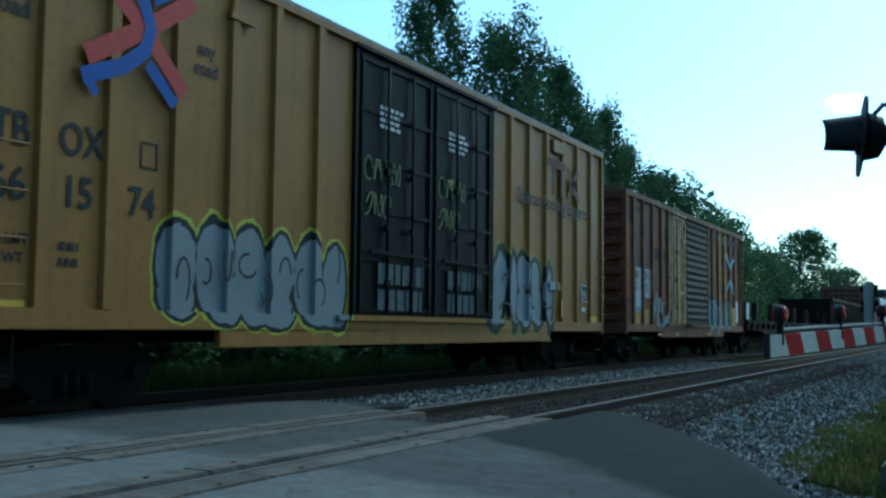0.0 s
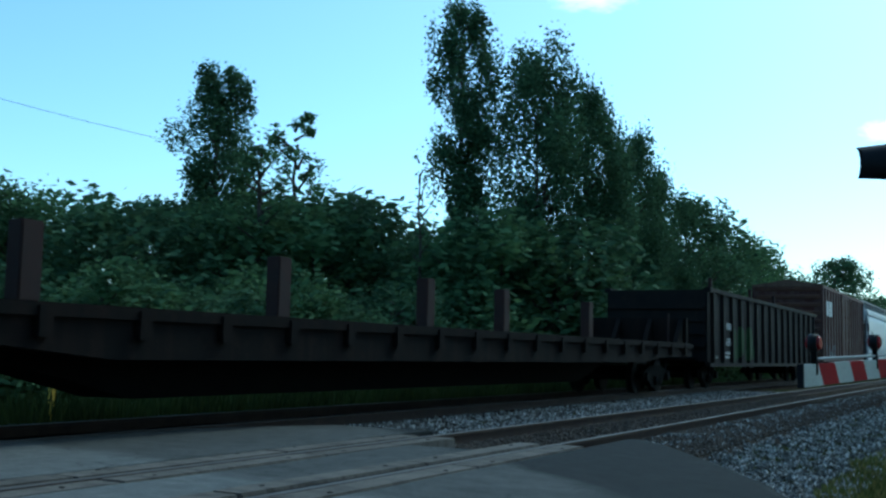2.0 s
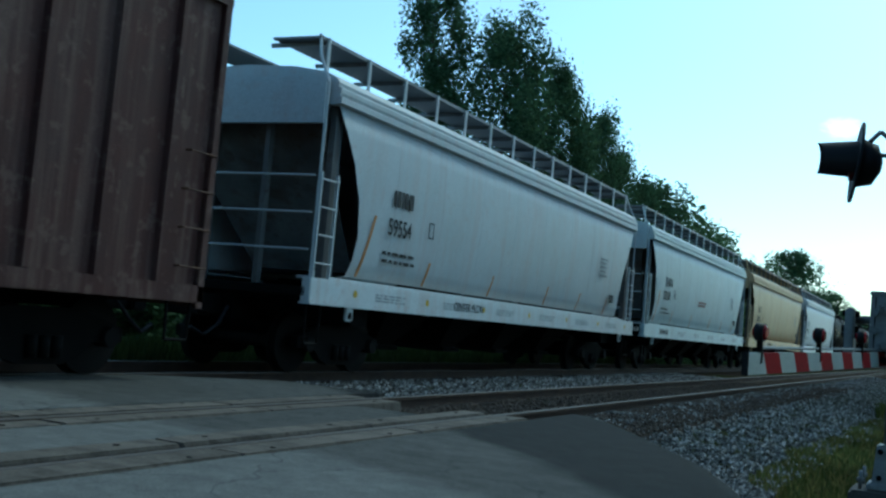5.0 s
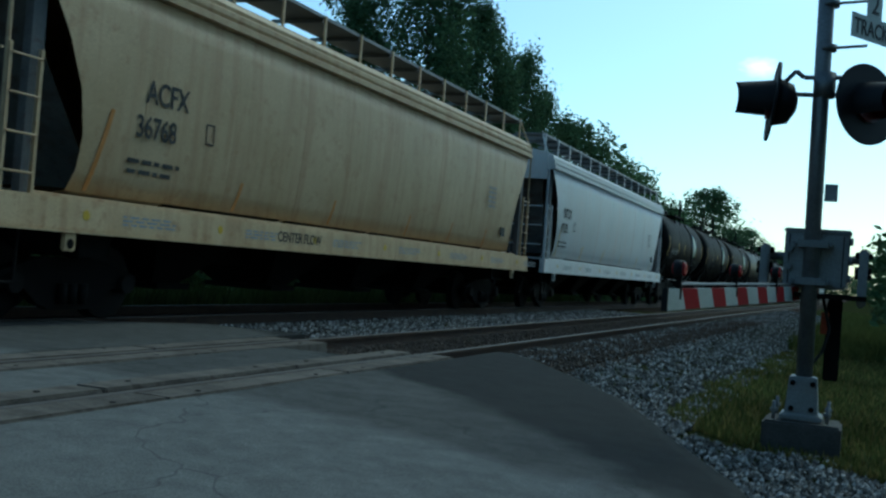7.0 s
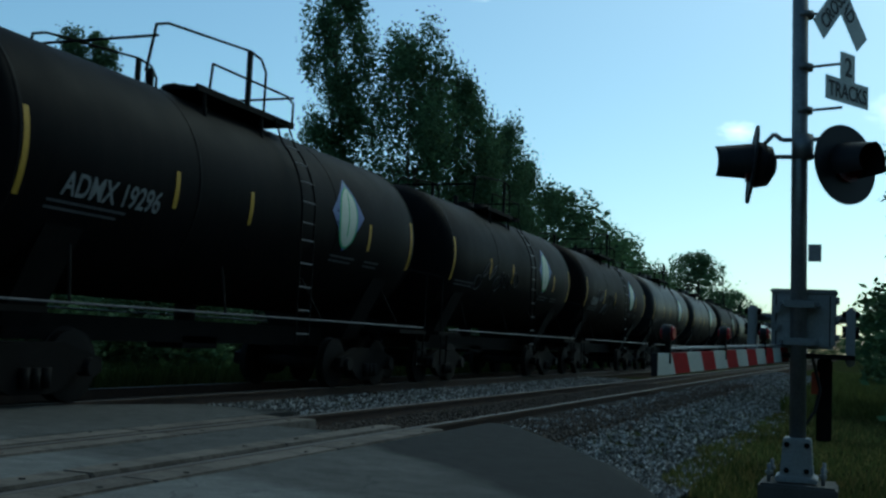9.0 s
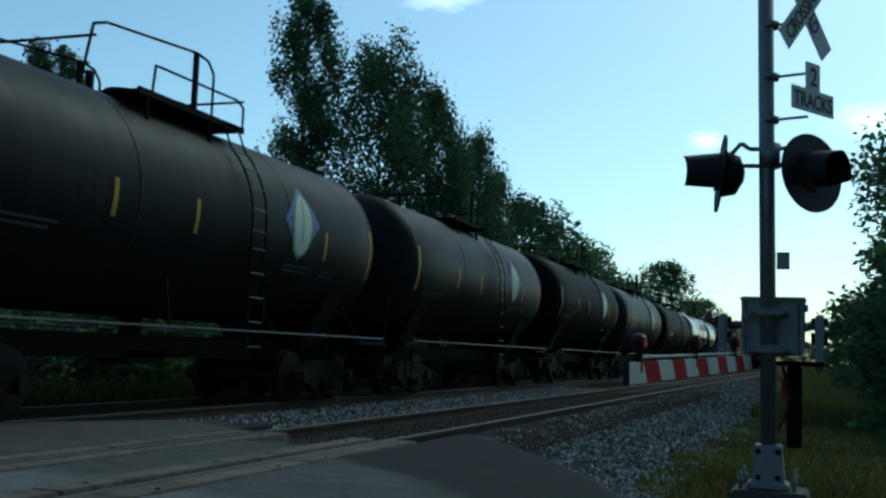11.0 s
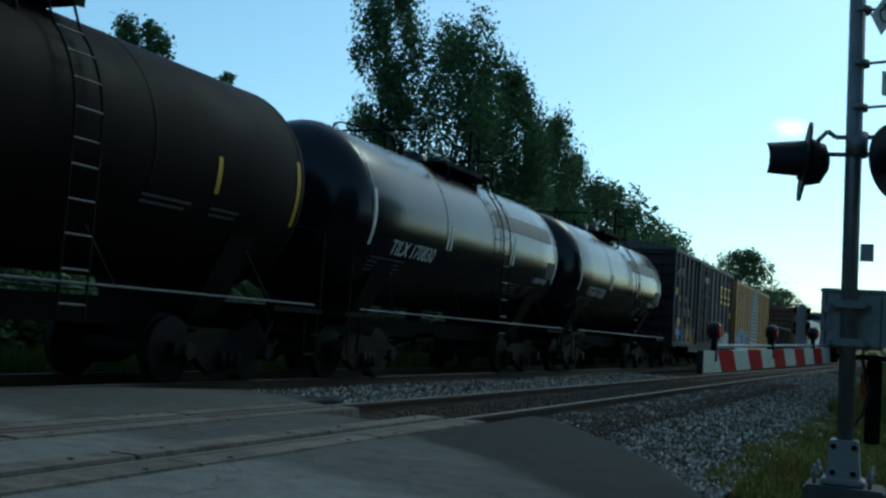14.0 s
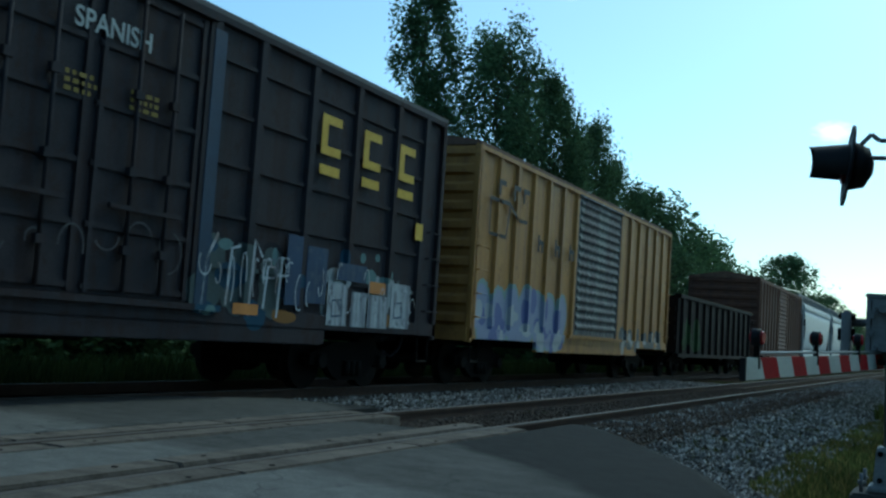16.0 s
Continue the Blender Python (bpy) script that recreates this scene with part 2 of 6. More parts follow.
red_lens = surf("red_lens", (0.22, 0.008, 0.012), (0.28, 0.012, 0.016), 3.0, 0.2, bump=0.0)
ink = surf("black_lettering", (0.012, 0.012, 0.013), (0.02, 0.02, 0.022), 6.0, 0.6, bump=0.0)
white_ink = surf("white_lettering", (0.45, 0.45, 0.44), (0.62, 0.62, 0.6), 6.0, 0.6, bump=0.0)
yellow_ink = surf("yellow_lettering", (0.5, 0.33, 0.03), (0.62, 0.43, 0.06), 6.0, 0.6, bump=0.0)
orange_ink = surf("orange_stripe", (0.40, 0.17, 0.04), (0.5, 0.23, 0.06), 6.0, 0.6, bump=0.0)
concrete = surf("cast_concrete", (0.06, 0.056, 0.051), (0.10, 0.094, 0.086), 3.0, 0.9, bump=0.4)
bark = surf("bark", (0.035, 0.028, 0.022), (0.08, 0.065, 0.05), 4.0, 0.95, bump=1.0, fine=14)
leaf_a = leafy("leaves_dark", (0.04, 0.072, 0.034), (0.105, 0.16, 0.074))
leaf_b = leafy("leaves_mid", (0.05, 0.09, 0.038), (0.13, 0.195, 0.082))
grass_mat = leafy("grass_blades", (0.055, 0.07, 0.019), (0.135, 0.145, 0.044))
# Weeds behind the train: darker than grass_mat, shade put into the blade colour.
shaded_weed_mat = leafy("shaded_weed_blades", (0.018, 0.032, 0.009), (0.045, 0.06, 0.018))
dry_grass = leafy("dry_grass_blades", (0.12, 0.105, 0.034), (0.235, 0.20, 0.07))

# ---------------------------------------------------------------- the ground
NEAR, FAR = -4.92, -9.16             # middles of the two tracks
ROAD_EDGE = [(-4.0, 11.7), (-3.75, 11.7), (-3.3, 11.3), (-2.7, 10.5), (-1.9, 9.25), (-1.45, 8.3), (-1.1, 7.4), (-0.6, 6.3), (-0.3, 5.4), (0.2, 3.8), (0.8, 0.0), (1.2, -30.0)]


def road_edge(y):
    """The x at which the asphalt ends on the near side of the tracks."""
    pts = ROAD_EDGE
    for (x0, y0), (x1, y1) in zip(pts, pts[1:]):
        if y1 <= y <= y0 and y0 > y1:
            return x0 + (x1 - x0) * (y0 - y) / (y0 - y1)
    return pts[-1][0]


def level(x, y):
    """Height of the ground: it falls away from the near track towards the viewer, and behind the far track."""
    z = 0.0
    if x > -3.7:
        z -= min(0.055 * (x + 3.7), 0.28)
    if x < -11.5:
        z -= min(0.12 * (-11.5 - x), 0.5)
    return z


def sheet(name, xs, ys, lift, material, label, category, keep=None, rough=0.0):
    bm = bmesh.new()
    grid = [[bm.verts.new((x, y, level(x, y) + lift + (noise.noise((x * 0.9, y * 0.9, 0)) * rough if rough else 0))) for y in ys] for x in xs]
    for i in range(len(xs) - 1):
        for j in range(len(ys) - 1):
            bm.faces.new((grid[i][j], grid[i + 1][j], grid[i + 1][j + 1], grid[i][j + 1])).smooth = True
    return tagged(part(name, bm, material), label, category, kind="structure")


def steps(a, b, n):
    return [a + (b - a) * i / n for i in range(n + 1)]


far_xs = [-2500, -900, -300, -120, -60, -35] + steps(-30, -6, 16) + steps(-5, 14, 40) + [20, 40, 100, 300, 900, 2500]
far_ys = [-2500, -600, -120, -40, -15] + steps(-10, 40, 60) + [50, 65, 90, 130, 200, 400, 900, 2500]
sheet("ground", far_xs, far_ys, -0.16, earth, "earth with rough summer grass along the railway", "ground", rough=0.04)


def bed(name, x0, x1, y0, y1, material, label):
    """A ballast bed with sloping shoulders, its top uneven."""
    bm = bmesh.new()
    xs = [x0 - 0.7, x0] + steps(x0, x1, 10)[1:-1] + [x1, x1 + 0.7]
    ys = steps(y0, min(y1, 45), 90) + ([70, 110, 180, 300, 600] if y1 > 100 else [])
    grid = [[bm.verts.new((x, y, (level(x, y) - 0.3 if i in (0, len(xs) - 1) else -0.15 + 0.03 * noise.noise((x * 3, y * 3, 1))))) for y in ys] for i, x in enumerate(xs)]
    for i in range(len(xs) - 1):
        for j in range(len(ys) - 1):
            bm.faces.new((grid[i][j], grid[i + 1][j], grid[i + 1][j + 1], grid[i][j + 1])).smooth = True
    return tagged(part(name, bm, material), label, "ballast", kind="structure")


bed("ballast_near", NEAR - 1.9, NEAR + 1.9, 9.5, 600, brown_bed, "rust-stained crushed-stone bed under the near track")
bed("ballast_far", FAR - 1.9, FAR + 1.9, -60, 600, ballast_rusty_shaded, "dark grimy stone bed under the far track, train shade coloured in")


def slab(name, outline, top, thick, material, label, category):
    """A flat slab that follows the lie of the ground: outline in x, y."""
    bm = bmesh.new()
    ring = [bm.verts.new((x, y, level(x, y) + top)) for x, y in outline]
    f = bm.faces.new(ring)
    bmesh.ops.triangulate(bm, faces=[f])
    out = bmesh.ops.extrude_face_region(bm, geom=bm.faces[:])
    for v in out["geom"]:
        if isinstance(v, bmesh.types.BMVert):
            v.co.z -= thick
    return tagged(part(name, bm, material), label, category, kind="structure")


def road_sheet(name, x_of, xs, ys, top, material, label):
    """Asphalt in a grid: for each y a run of x from x_of(y) to the far side."""
    bm = bmesh.new()
    grid = []
    for y in ys:
        a, b = x_of(y)
        grid.append([bm.verts.new((x, y, level(x, y) + top + 0.012 * noise.noise((x * 0.7, y * 0.7, 3)))) for x in steps(a, b, xs)])
    for p, q in zip(grid, grid[1:]):
        for i in range(xs):
            bm.faces.new((p[i], p[i + 1], q[i + 1], q[i])).smooth = True
    edge = [bm.verts.new(v.co - Vector((0, 0, 0.14))) for v in (r[0] for r in grid)]
    for i in range(len(grid) - 1):
        bm.faces.new((grid[i][0], grid[i + 1][0], edge[i + 1], edge[i]))
    return tagged(part(name, bm, material), label, "road", kind="structure")


ROAD_YS = [-30, -20, -12, -8] + steps(-6, 11.6, 60)
road_sheet("road", lambda y: (road_edge(y), -3.79), 24, ROAD_YS, -0.004, asphalt, "worn grey asphalt road up to the crossing")
road_sheet("road_between_rails", lambda y: (-4.53, -5.31), 6, [-30, -15] + steps(-6, 9.3, 30), -0.006, asphalt, "asphalt infill between the rails")
road_sheet("road_middle", lambda y: (-6.08, -8.34 + max(0, y - 9.6) * 0.55), 12, [-30, -15] + steps(-6, 11.2, 40), -0.008, asphalt, "asphalt between the two tracks")
road_sheet("road_behind", lambda y: (-10.0, -26.0), 12, [-30, -15] + steps(-6, 4.0, 20), -0.008, asphalt, "asphalt beyond the far track")

# ---------------------------------------------------------------- tracks
def rail(name, x, y0, y1, parent):
    head = [(-0.034, -0.004), (-0.028, 0.0), (0.028, 0.0), (0.034, -0.004), (0.034, -0.007), (-0.034, -0.007)]
    web = [(-0.036, -0.007), (0.036, -0.007), (0.036, -0.035), (0.009, -0.04), (0.012, -0.14), (0.07, -0.15), (0.07, -0.165), (-0.07, -0.165), (-0.07, -0.15), (-0.012, -0.14), (-0.009, -0.04), (-0.036, -0.035)]
    ob = part(name, prism(bmesh.new(), [(x + a, b) for a, b in web], y0, y1), rail_rust, parent, "rust-brown rail web and foot")
    part("rail_head", prism(bmesh.new(), [(x + a, b) for a, b in head], y0, y1), rail_steel, ob, "bright worn rail head")
    return ob


near_track = thing("track_near", "empty railway track with worn bright rails", "railway track", kind="structure")
far_track = thing("track_far", "railway track carrying the freight train", "railway track", kind="structure")
for track, mid in ((near_track, NEAR), (far_track, FAR)):
    for s in (-1, 1):
        rail("rail", mid + s * 0.7525, -60, 600, track)


def tie(mid, y, data, track):
    ob = new("tie", data)
    ob.matrix_basis = pose(mid + rng.uniform(-0.04, 0.04), y, -0.165, 0, 0, rng.uniform(-1.2, 1.2))
    ob.parent = track


# crossing panels: pairs of long concrete strips along each rail of the near track
for x0, x1 in ((-4.10, -3.83), (-4.56, -4.31), (-5.55, -5.30), (-6.0, -5.74)):
    for k in range(6):
        ya = 10.3 - 2.44 * (k + 1)
        ob = part("crossing_panel", B((x0, x1, ya + 0.012, ya + 2.428, -0.16, 0.004 + rng.uniform(-0.003, 0.003))), panel_mat, near_track, soft=0.012)
for k in range(4):
    for x in (-4.45, -3.9, -5.4, -5.95):
        for dy in (0.4, 2.0):
            ya = 10.3 - 2.44 * (k + 1) + dy
            part("lag_screw", tube(bmesh.new(), (x, ya, -0.02), (x, ya, 0.008), 0.02, 8), dark_steel, near_track)

# ---------------------------------------------------------------- crossing signal
MX, MY, MZ = -0.36, 9.0, -0.15


def plate(bm, c, w, h, t, yaw):
    """A flat plate facing -y, turned about z."""
    m = pose(*c, 0, 0, yaw)
    v0 = len(bm.verts)
    box(bm, -w / 2, w / 2, -t / 2, t / 2, -h / 2, h / 2)
    bm.verts.ensure_lookup_table()
    for v in bm.verts[v0:]:
        v.co = m @ v.co
    return bm


def lamp_unit(parent, cx, cy, cz, yaw, up, name="flasher_light"):
    """A round background disc with a hooded lamp; yaw 0 faces -y."""
    m = pose(cx, cy, cz, 0, 0, yaw) @ pose(0, 0, 0, -up, 0, 0)

    def put(bm):
        for v in bm.verts:
            v.co = m @ v.co
        return bm
    disc = part(name, put(tube(bmesh.new(), (0, 0, 0), (0, 0.02, 0), 0.325, 40)), black_paint, parent, "flat black round background disc")
    part("housing", put(tube(tube(bmesh.new(), (0, 0.02, 0), (0, 0.15, 0), 0.20, 28, 0.16), (0, 0.15, 0), (0, 0.2, 0), 0.16, 28, 0.05)), black_paint, disc)
    bm = bmesh.new()
    n = 28
    outer, inner = [], []
    for i in range(n + 1):
        a = math.radians(-35 + 250 * i / n)
        d = 0.31 - 0.05 * abs(math.cos(a))
        outer.append([(r * math.cos(a), -d2, r * math.sin(a) - (0.03 if d2 else 0)) for r, d2 in ((0.175, 0.0), (0.145, d))])
    for sh in (0.0, -0.006):
        rows = [[bm.verts.new((x * (1 + sh * 4), y, z * (1 + sh * 4))) for x, y, z in pair] for pair in outer]
        for p, q in zip(rows, rows[1:]):
            bm.faces.new((p[0], p[1], q[1], q[0])).smooth = True
    part("hood", put(bm), black_paint, disc, "long black visor over the lamp")
    part("lens", put(tube(bmesh.new(), (0, -0.03, 0), (0, 0, 0), 0.15, 28)), dark_lens, disc, "unlit dark red lens")
    return disc


def signal_mast():
    t = thing("crossing_signal", "grey railway crossing signal mast with flashing lamps, crossbuck and gate", "crossing signal", pose(MX, MY, MZ))
    part("foundation", B((-0.28, 0.31, -0.26, 0.28, -0.5, 0.07)), concrete, t, "weathered concrete base block", soft=0.02)
    pole = part("mast", tube(bmesh.new(), (0.005, 0, 0.12), (-0.045, 0, 4.9), 0.063, 24), galv, t)
    base = part("base_casting", loft(bmesh.new(), [[(s * x, s * y, z) for x, y in ((-0.17, -0.17), (0.17, -0.17), (0.17, 0.17), (-0.17, 0.17))] for z, s in ((0.08, 0.95), (0.12, 0.95), (0.13, 0.74), (0.40, 0.62), (0.42, 0.6))], smooth=False), alu_paint, t, soft=0.008)
    for sx in (-1, 1):
        for sy in (-1, 1):
            part("anchor_bolt", tube(tube(bmesh.new(), (sx * 0.2, sy * 0.2, 0.08), (sx * 0.2, sy * 0.2, 0.22), 0.014, 8), (sx * 0.2, sy * 0.2, 0.14), (sx * 0.2, sy * 0.2, 0.165), 0.03, 6), galv, t)
        for z in (0.17, 0.37):
            part("clamp_bolt", tube(bmesh.new(), (sx * 0.075, -0.14, z), (sx * 0.075, -0.09, z), 0.022, 8), dark_steel, t)
    # gate machine on the mast
    mech = part("gate_mechanism", B((-0.225, 0.275, 0.10, 0.46, 1.13, 1.59)), alu_paint, t, "grey cast gate machine housing", soft=0.02)
    part("cover_lip", B((-0.235, 0.285, 0.085, 0.475, 1.575, 1.61)), alu_paint, mech, soft=0.01)
    part("mounting_plate", B((-0.3, 0.42, -0.02, 0.3, 1.05, 1.09)), dark_steel, mech)
    for x in (-0.19, 0.225):
        part("door_seam", B((x, x + 0.008, 0.092, 0.10, 1.15, 1.56)), dark_steel, mech)
    for z in (1.22, 1.36, 1.52):
        part("hinge", tube(bmesh.new(), (0.285, 0.11, z - 0.03), (0.285, 0.11, z + 0.03), 0.016, 8), galv, mech)
    for z in (1.3, 1.44):
        part("bolt_head", tube(bmesh.new(), (-0.19, 0.06, z), (-0.19, 0.1, z), 0.035, 10), galv, mech)
    for z in (1.18, 1.48):
        part("u_clamp", B((-0.12, 0.12, -0.085, 0.1, z - 0.03, z + 0.03)), galv, mech, soft=0.006)
        for sx in (-1, 1):
            part("clamp_bolt", tube(bmesh.new(), (sx * 0.14, -0.09, z), (sx * 0.14, 0.12, z), 0.015, 8), galv, mech)
    for sx, x in ((-1, -0.36), (1, 0.4)):
        part("drive_shaft", tube(bmesh.new(), (0.0, 0.28, 1.38), (x, 0.28, 1.38), 0.035, 12), galv, mech)
        part("gate_support_arm", B((x - 0.05, x + 0.02, 0.1, 0.42, 1.0, 1.47)), alu_paint, mech, soft=0.015)
        for z in (1.25, 1.3, 1.42):
            part("pin", tube(bmesh.new(), (x - 0.08, 0.2, z), (x + 0.05, 0.2, z), 0.025, 8), dark_steel, mech)
    part("counterweight_arm", B((0.13, 0.25, 0.3, 0.42, 0.38, 1.05)), dark_steel, mech, "dark hanging counterweight bracket", soft=0.01)
    part("reflector_tag", B((0.09, 0.15, 0.27, 0.29, 0.76, 0.94)), surf("orange_tag", (0.26, 0.04, 0.015), (0.34, 0.06, 0.02), 4, 0.6), mech, "faded orange reflective tag")
    part("cable", path(bmesh.new(), [(0.1, 0.2, 1.05), (0.16, 0.22, 0.8), (0.12, 0.2, 0.62), (0.04, 0.12, 0.5)], 0.014), black_paint, mech)
    part("id_plate", B((0.06, 0.16, -0.075, -0.07, 1.82, 1.96)), alu_paint, t, "small blank grey plate")
    # flashing lamps
    cross = part("lamp_crossarm", tube(bmesh.new(), (0, 0, 2.66), (0, 0, 2.86), 0.085, 16), galv, t, "clamp and bent pipe arms that carry the lamps")
    for s in (-1, 1):
        for z in (2.68, 2.82):
            part("arm_pipe", path(bmesh.new(), [(0, 0, z), (s * 0.16, -0.02, z), (s * 0.22, -0.03, z + (0.05 if z > 2.75 else 0)), (s * 0.34, -0.03, z - (0.08 if z > 2.75 else -0.05))], 0.019, 8), galv, cross)
    lamp_unit(t, -0.40, 0.0, 2.625, -80, 6)
    lamp_unit(t, 0.335, -0.05, 2.605, 47, 5)
    # crossbuck and track count, facing the road's traffic
    m = pose(0.275, -0.05, 3.99, 0, 0, 58)
    for k, (ang, txt) in enumerate(((48, "RAILROAD"), (-48, "CROSSING"))):
        mm = m @ pose(0, -0.012 * k, 0, 0, ang, 0)
        bm = box(bmesh.new(), -0.47, 0.47, -0.004, 0.004, -0.095, 0.095)
        for v in bm.verts:
            v.co = mm @ v.co
        blade = part("crossbuck_blade", bm, white_sheet, t, "white reflective blade with black capitals")
        words(txt, 0, 0, 0, 0.12, ink, blade, turn=mm @ pose(-0.4, -0.008, -0.06, 90, 0, 0), wide=0.78)
    ms = pose(0.335, 0.0, 0.24, 0, 0, 58)
    bm = bmesh.new()
    box(bm, -0.3, 0.3, -0.004, 0.004, 2.865, 3.055), box(bm, -0.1, 0.1, -0.004, 0.004, 3.055, 3.28)
    for v in bm.verts:
        v.co = ms @ v.co
    ts = part("track_count_sign", bm, white_sheet, t, "white sign with black lettering for two tracks")
    words("TRACKS", 0, 0, 0, 0.12, ink, ts, turn=ms @ pose(-0.27, -0.007, 2.9, 90, 0, 0), wide=0.86)
    words("2", 0, 0, 0, 0.15, ink, ts, turn=ms @ pose(-0.05, -0.007, 3.09, 90, 0, 0))
    for z in (3.06, 3.42, 3.86):
        part("sign_bracket", path(bmesh.new(), [(0, 0, z), (0.3, -0.0, z + 0.02)], 0.012), galv, t)
        part("band_clamp", tube(bmesh.new(), (0, 0, z - 0.025), (0, 0, z + 0.025), 0.074, 16), galv, t)
    return t


signal_mast()


def gate_arm():
    """The lowered arm: tip at 5.6 m, its root at the gate machine."""
    t = thing("gate_arm", "lowered red and white striped crossing gate arm", "gate arm", pose(-0.935, 5.60, 0.838, 1.4, 0, -7.4))
    tall, sl = 0.057, 0.045               # half the board's height; slanted ends of the stripes
    for n in range(13):
        y0, y1 = 0.305 * n, 0.305 * (n + 1)
        bm = bmesh.new()
        pts = [(y0 + (sl if n else 0), -tall), (y1 + sl, -tall), (y1 - sl, tall), (y0 - (sl if n else 0), tall)]
        lo = [bm.verts.new((0.012, u, v)) for u, v in pts]
        hi = [bm.verts.new((-0.012, u, v)) for u, v in pts]
        bm.faces.new(lo), bm.faces.new(hi[::-1])
        for i in range(4):
            bm.faces.new((lo[i], lo[(i + 1) % 4], hi[(i + 1) % 4], hi[i]))
        part("stripe", bm, red_sheet if n % 2 else white_sheet, t)
    part("end_cap", B((-0.016, 0.016, -0.012, 0.0, -0.06, 0.06)), black_paint, t)
    part("light_conduit", tube(bmesh.new(), (0, 0.25, 0.082), (0, 3.9, 0.075), 0.009, 6), galv, t)
    for y in (0.23, 1.5, 2.75):
        lamp = part("gate_lamp", tube(bmesh.new(), (-0.024, y, 0.165), (0.024, y, 0.165), 0.047, 18), black_paint, t, "small round gate lamp in a dark housing")
        for s in (-1, 1):
            part("lens", tube(bmesh.new(), (s * 0.024, y, 0.165), (s * 0.036, y, 0.165), 0.042, 18, 0.03), red_lens, lamp, "dark red lens")
        part("lamp_stem", B((-0.014, 0.014, y - 0.014, y + 0.014, 0.057, 0.13)), dark_steel, lamp)
        part("stem_bracket", B((-0.016, 0.016, y - 0.012, y + 0.012, 0.0, 0.057)), dark_steel, lamp)
    part("arm_root", B((-0.03, 0.03, 3.965, 4.3, -0.05, 0.05)), alu_paint, t)


gate_arm()

# ---------------------------------------------------------------- rolling stock
# Each car stands on its own middle: x towards the viewer's side, y along the train, z up from the rail.
AXLE = 1.78
SPEED = 19.0
TRAIN = []                            # (car, its middle along the track at the start)
truck_model = []
# Darker than the car's paint: grime, plus the shade of the recessed ends.
hopper_end = surf("grimy_shaded_hopper_end", (0.08, 0.082, 0.084), (0.15, 0.15, 0.148), 1.5, 0.75, bump=0.1, streak=DARKRUST, streak_amt=0.5)
scrub_ink = surf("faded_stencil", (0.22, 0.23, 0.24), (0.36, 0.37, 0.38), 5.0, 0.7, bump=0.0)
handrail_mat = surf("worn_handrail", (0.06, 0.06, 0.066), (0.1, 0.1, 0.105), 4.0, 0.5, 0.2)


def truck(car, y):
    """A three-piece truck: side frames, bolster, springs, two wheelsets that turn."""
    if truck_model:
        ob = copy_thing(truck_model[0], pose(0, y, 0))
        ob.parent = car
        return ob
    t = part("truck", B((-0.9, 0.9, -0.2, 0.2, 0.42, 0.68)), dark_steel, car, "near-black cast-steel truck")
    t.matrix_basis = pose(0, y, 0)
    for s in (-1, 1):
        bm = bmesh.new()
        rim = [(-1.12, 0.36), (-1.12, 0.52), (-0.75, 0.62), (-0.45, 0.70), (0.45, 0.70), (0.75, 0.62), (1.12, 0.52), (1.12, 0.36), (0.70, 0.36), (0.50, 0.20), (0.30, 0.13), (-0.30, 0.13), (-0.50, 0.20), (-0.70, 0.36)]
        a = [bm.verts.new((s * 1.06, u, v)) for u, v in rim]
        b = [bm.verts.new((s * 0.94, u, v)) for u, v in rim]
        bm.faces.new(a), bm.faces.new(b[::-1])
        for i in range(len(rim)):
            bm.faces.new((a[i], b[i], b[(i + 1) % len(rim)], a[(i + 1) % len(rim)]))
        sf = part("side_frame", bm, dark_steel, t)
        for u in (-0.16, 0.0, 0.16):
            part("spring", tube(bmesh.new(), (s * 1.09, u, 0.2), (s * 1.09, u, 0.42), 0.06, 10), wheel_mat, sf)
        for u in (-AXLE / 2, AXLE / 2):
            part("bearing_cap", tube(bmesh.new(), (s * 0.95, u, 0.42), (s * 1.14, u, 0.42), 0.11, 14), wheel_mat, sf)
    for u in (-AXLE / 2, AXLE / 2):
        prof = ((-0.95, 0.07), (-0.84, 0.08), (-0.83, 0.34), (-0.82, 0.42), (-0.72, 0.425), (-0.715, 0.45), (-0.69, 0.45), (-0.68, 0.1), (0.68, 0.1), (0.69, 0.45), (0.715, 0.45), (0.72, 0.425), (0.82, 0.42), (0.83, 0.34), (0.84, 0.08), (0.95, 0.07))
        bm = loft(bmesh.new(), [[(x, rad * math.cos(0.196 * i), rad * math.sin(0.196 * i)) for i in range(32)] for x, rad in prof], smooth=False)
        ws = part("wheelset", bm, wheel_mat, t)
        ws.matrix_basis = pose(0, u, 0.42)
    truck_model.append(t)
    return t


def running_gear(car, L, half=None):
    """Trucks, couplers, centre sill, brake pipe."""
    for s in (-1, 1):
        truck(car, s * (L / 2 - 1.75))
        part("coupler", B((-0.12, 0.12, min(s * (L / 2 - 0.1), s * (L / 2 + 0.72)), max(s * (L / 2 - 0.1), s * (L / 2 + 0.72)), 0.72, 1.0), (-0.2, 0.2, min(s * (L / 2 + 0.45), s * (L / 2 + 0.72)), max(s * (L / 2 + 0.45), s * (L / 2 + 0.72)), 0.7, 1.02)), dark_steel, car, soft=0.03)
        part("air_hose", path(bmesh.new(), [(0.3, s * L / 2, 0.85), (0.35, s * (L / 2 + 0.25), 0.6), (0.32, s * (L / 2 + 0.5), 0.45), (0.28, s * (L / 2 + 0.72), 0.55)], 0.025), black_paint, car)
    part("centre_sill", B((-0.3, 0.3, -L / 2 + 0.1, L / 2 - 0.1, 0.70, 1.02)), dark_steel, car)


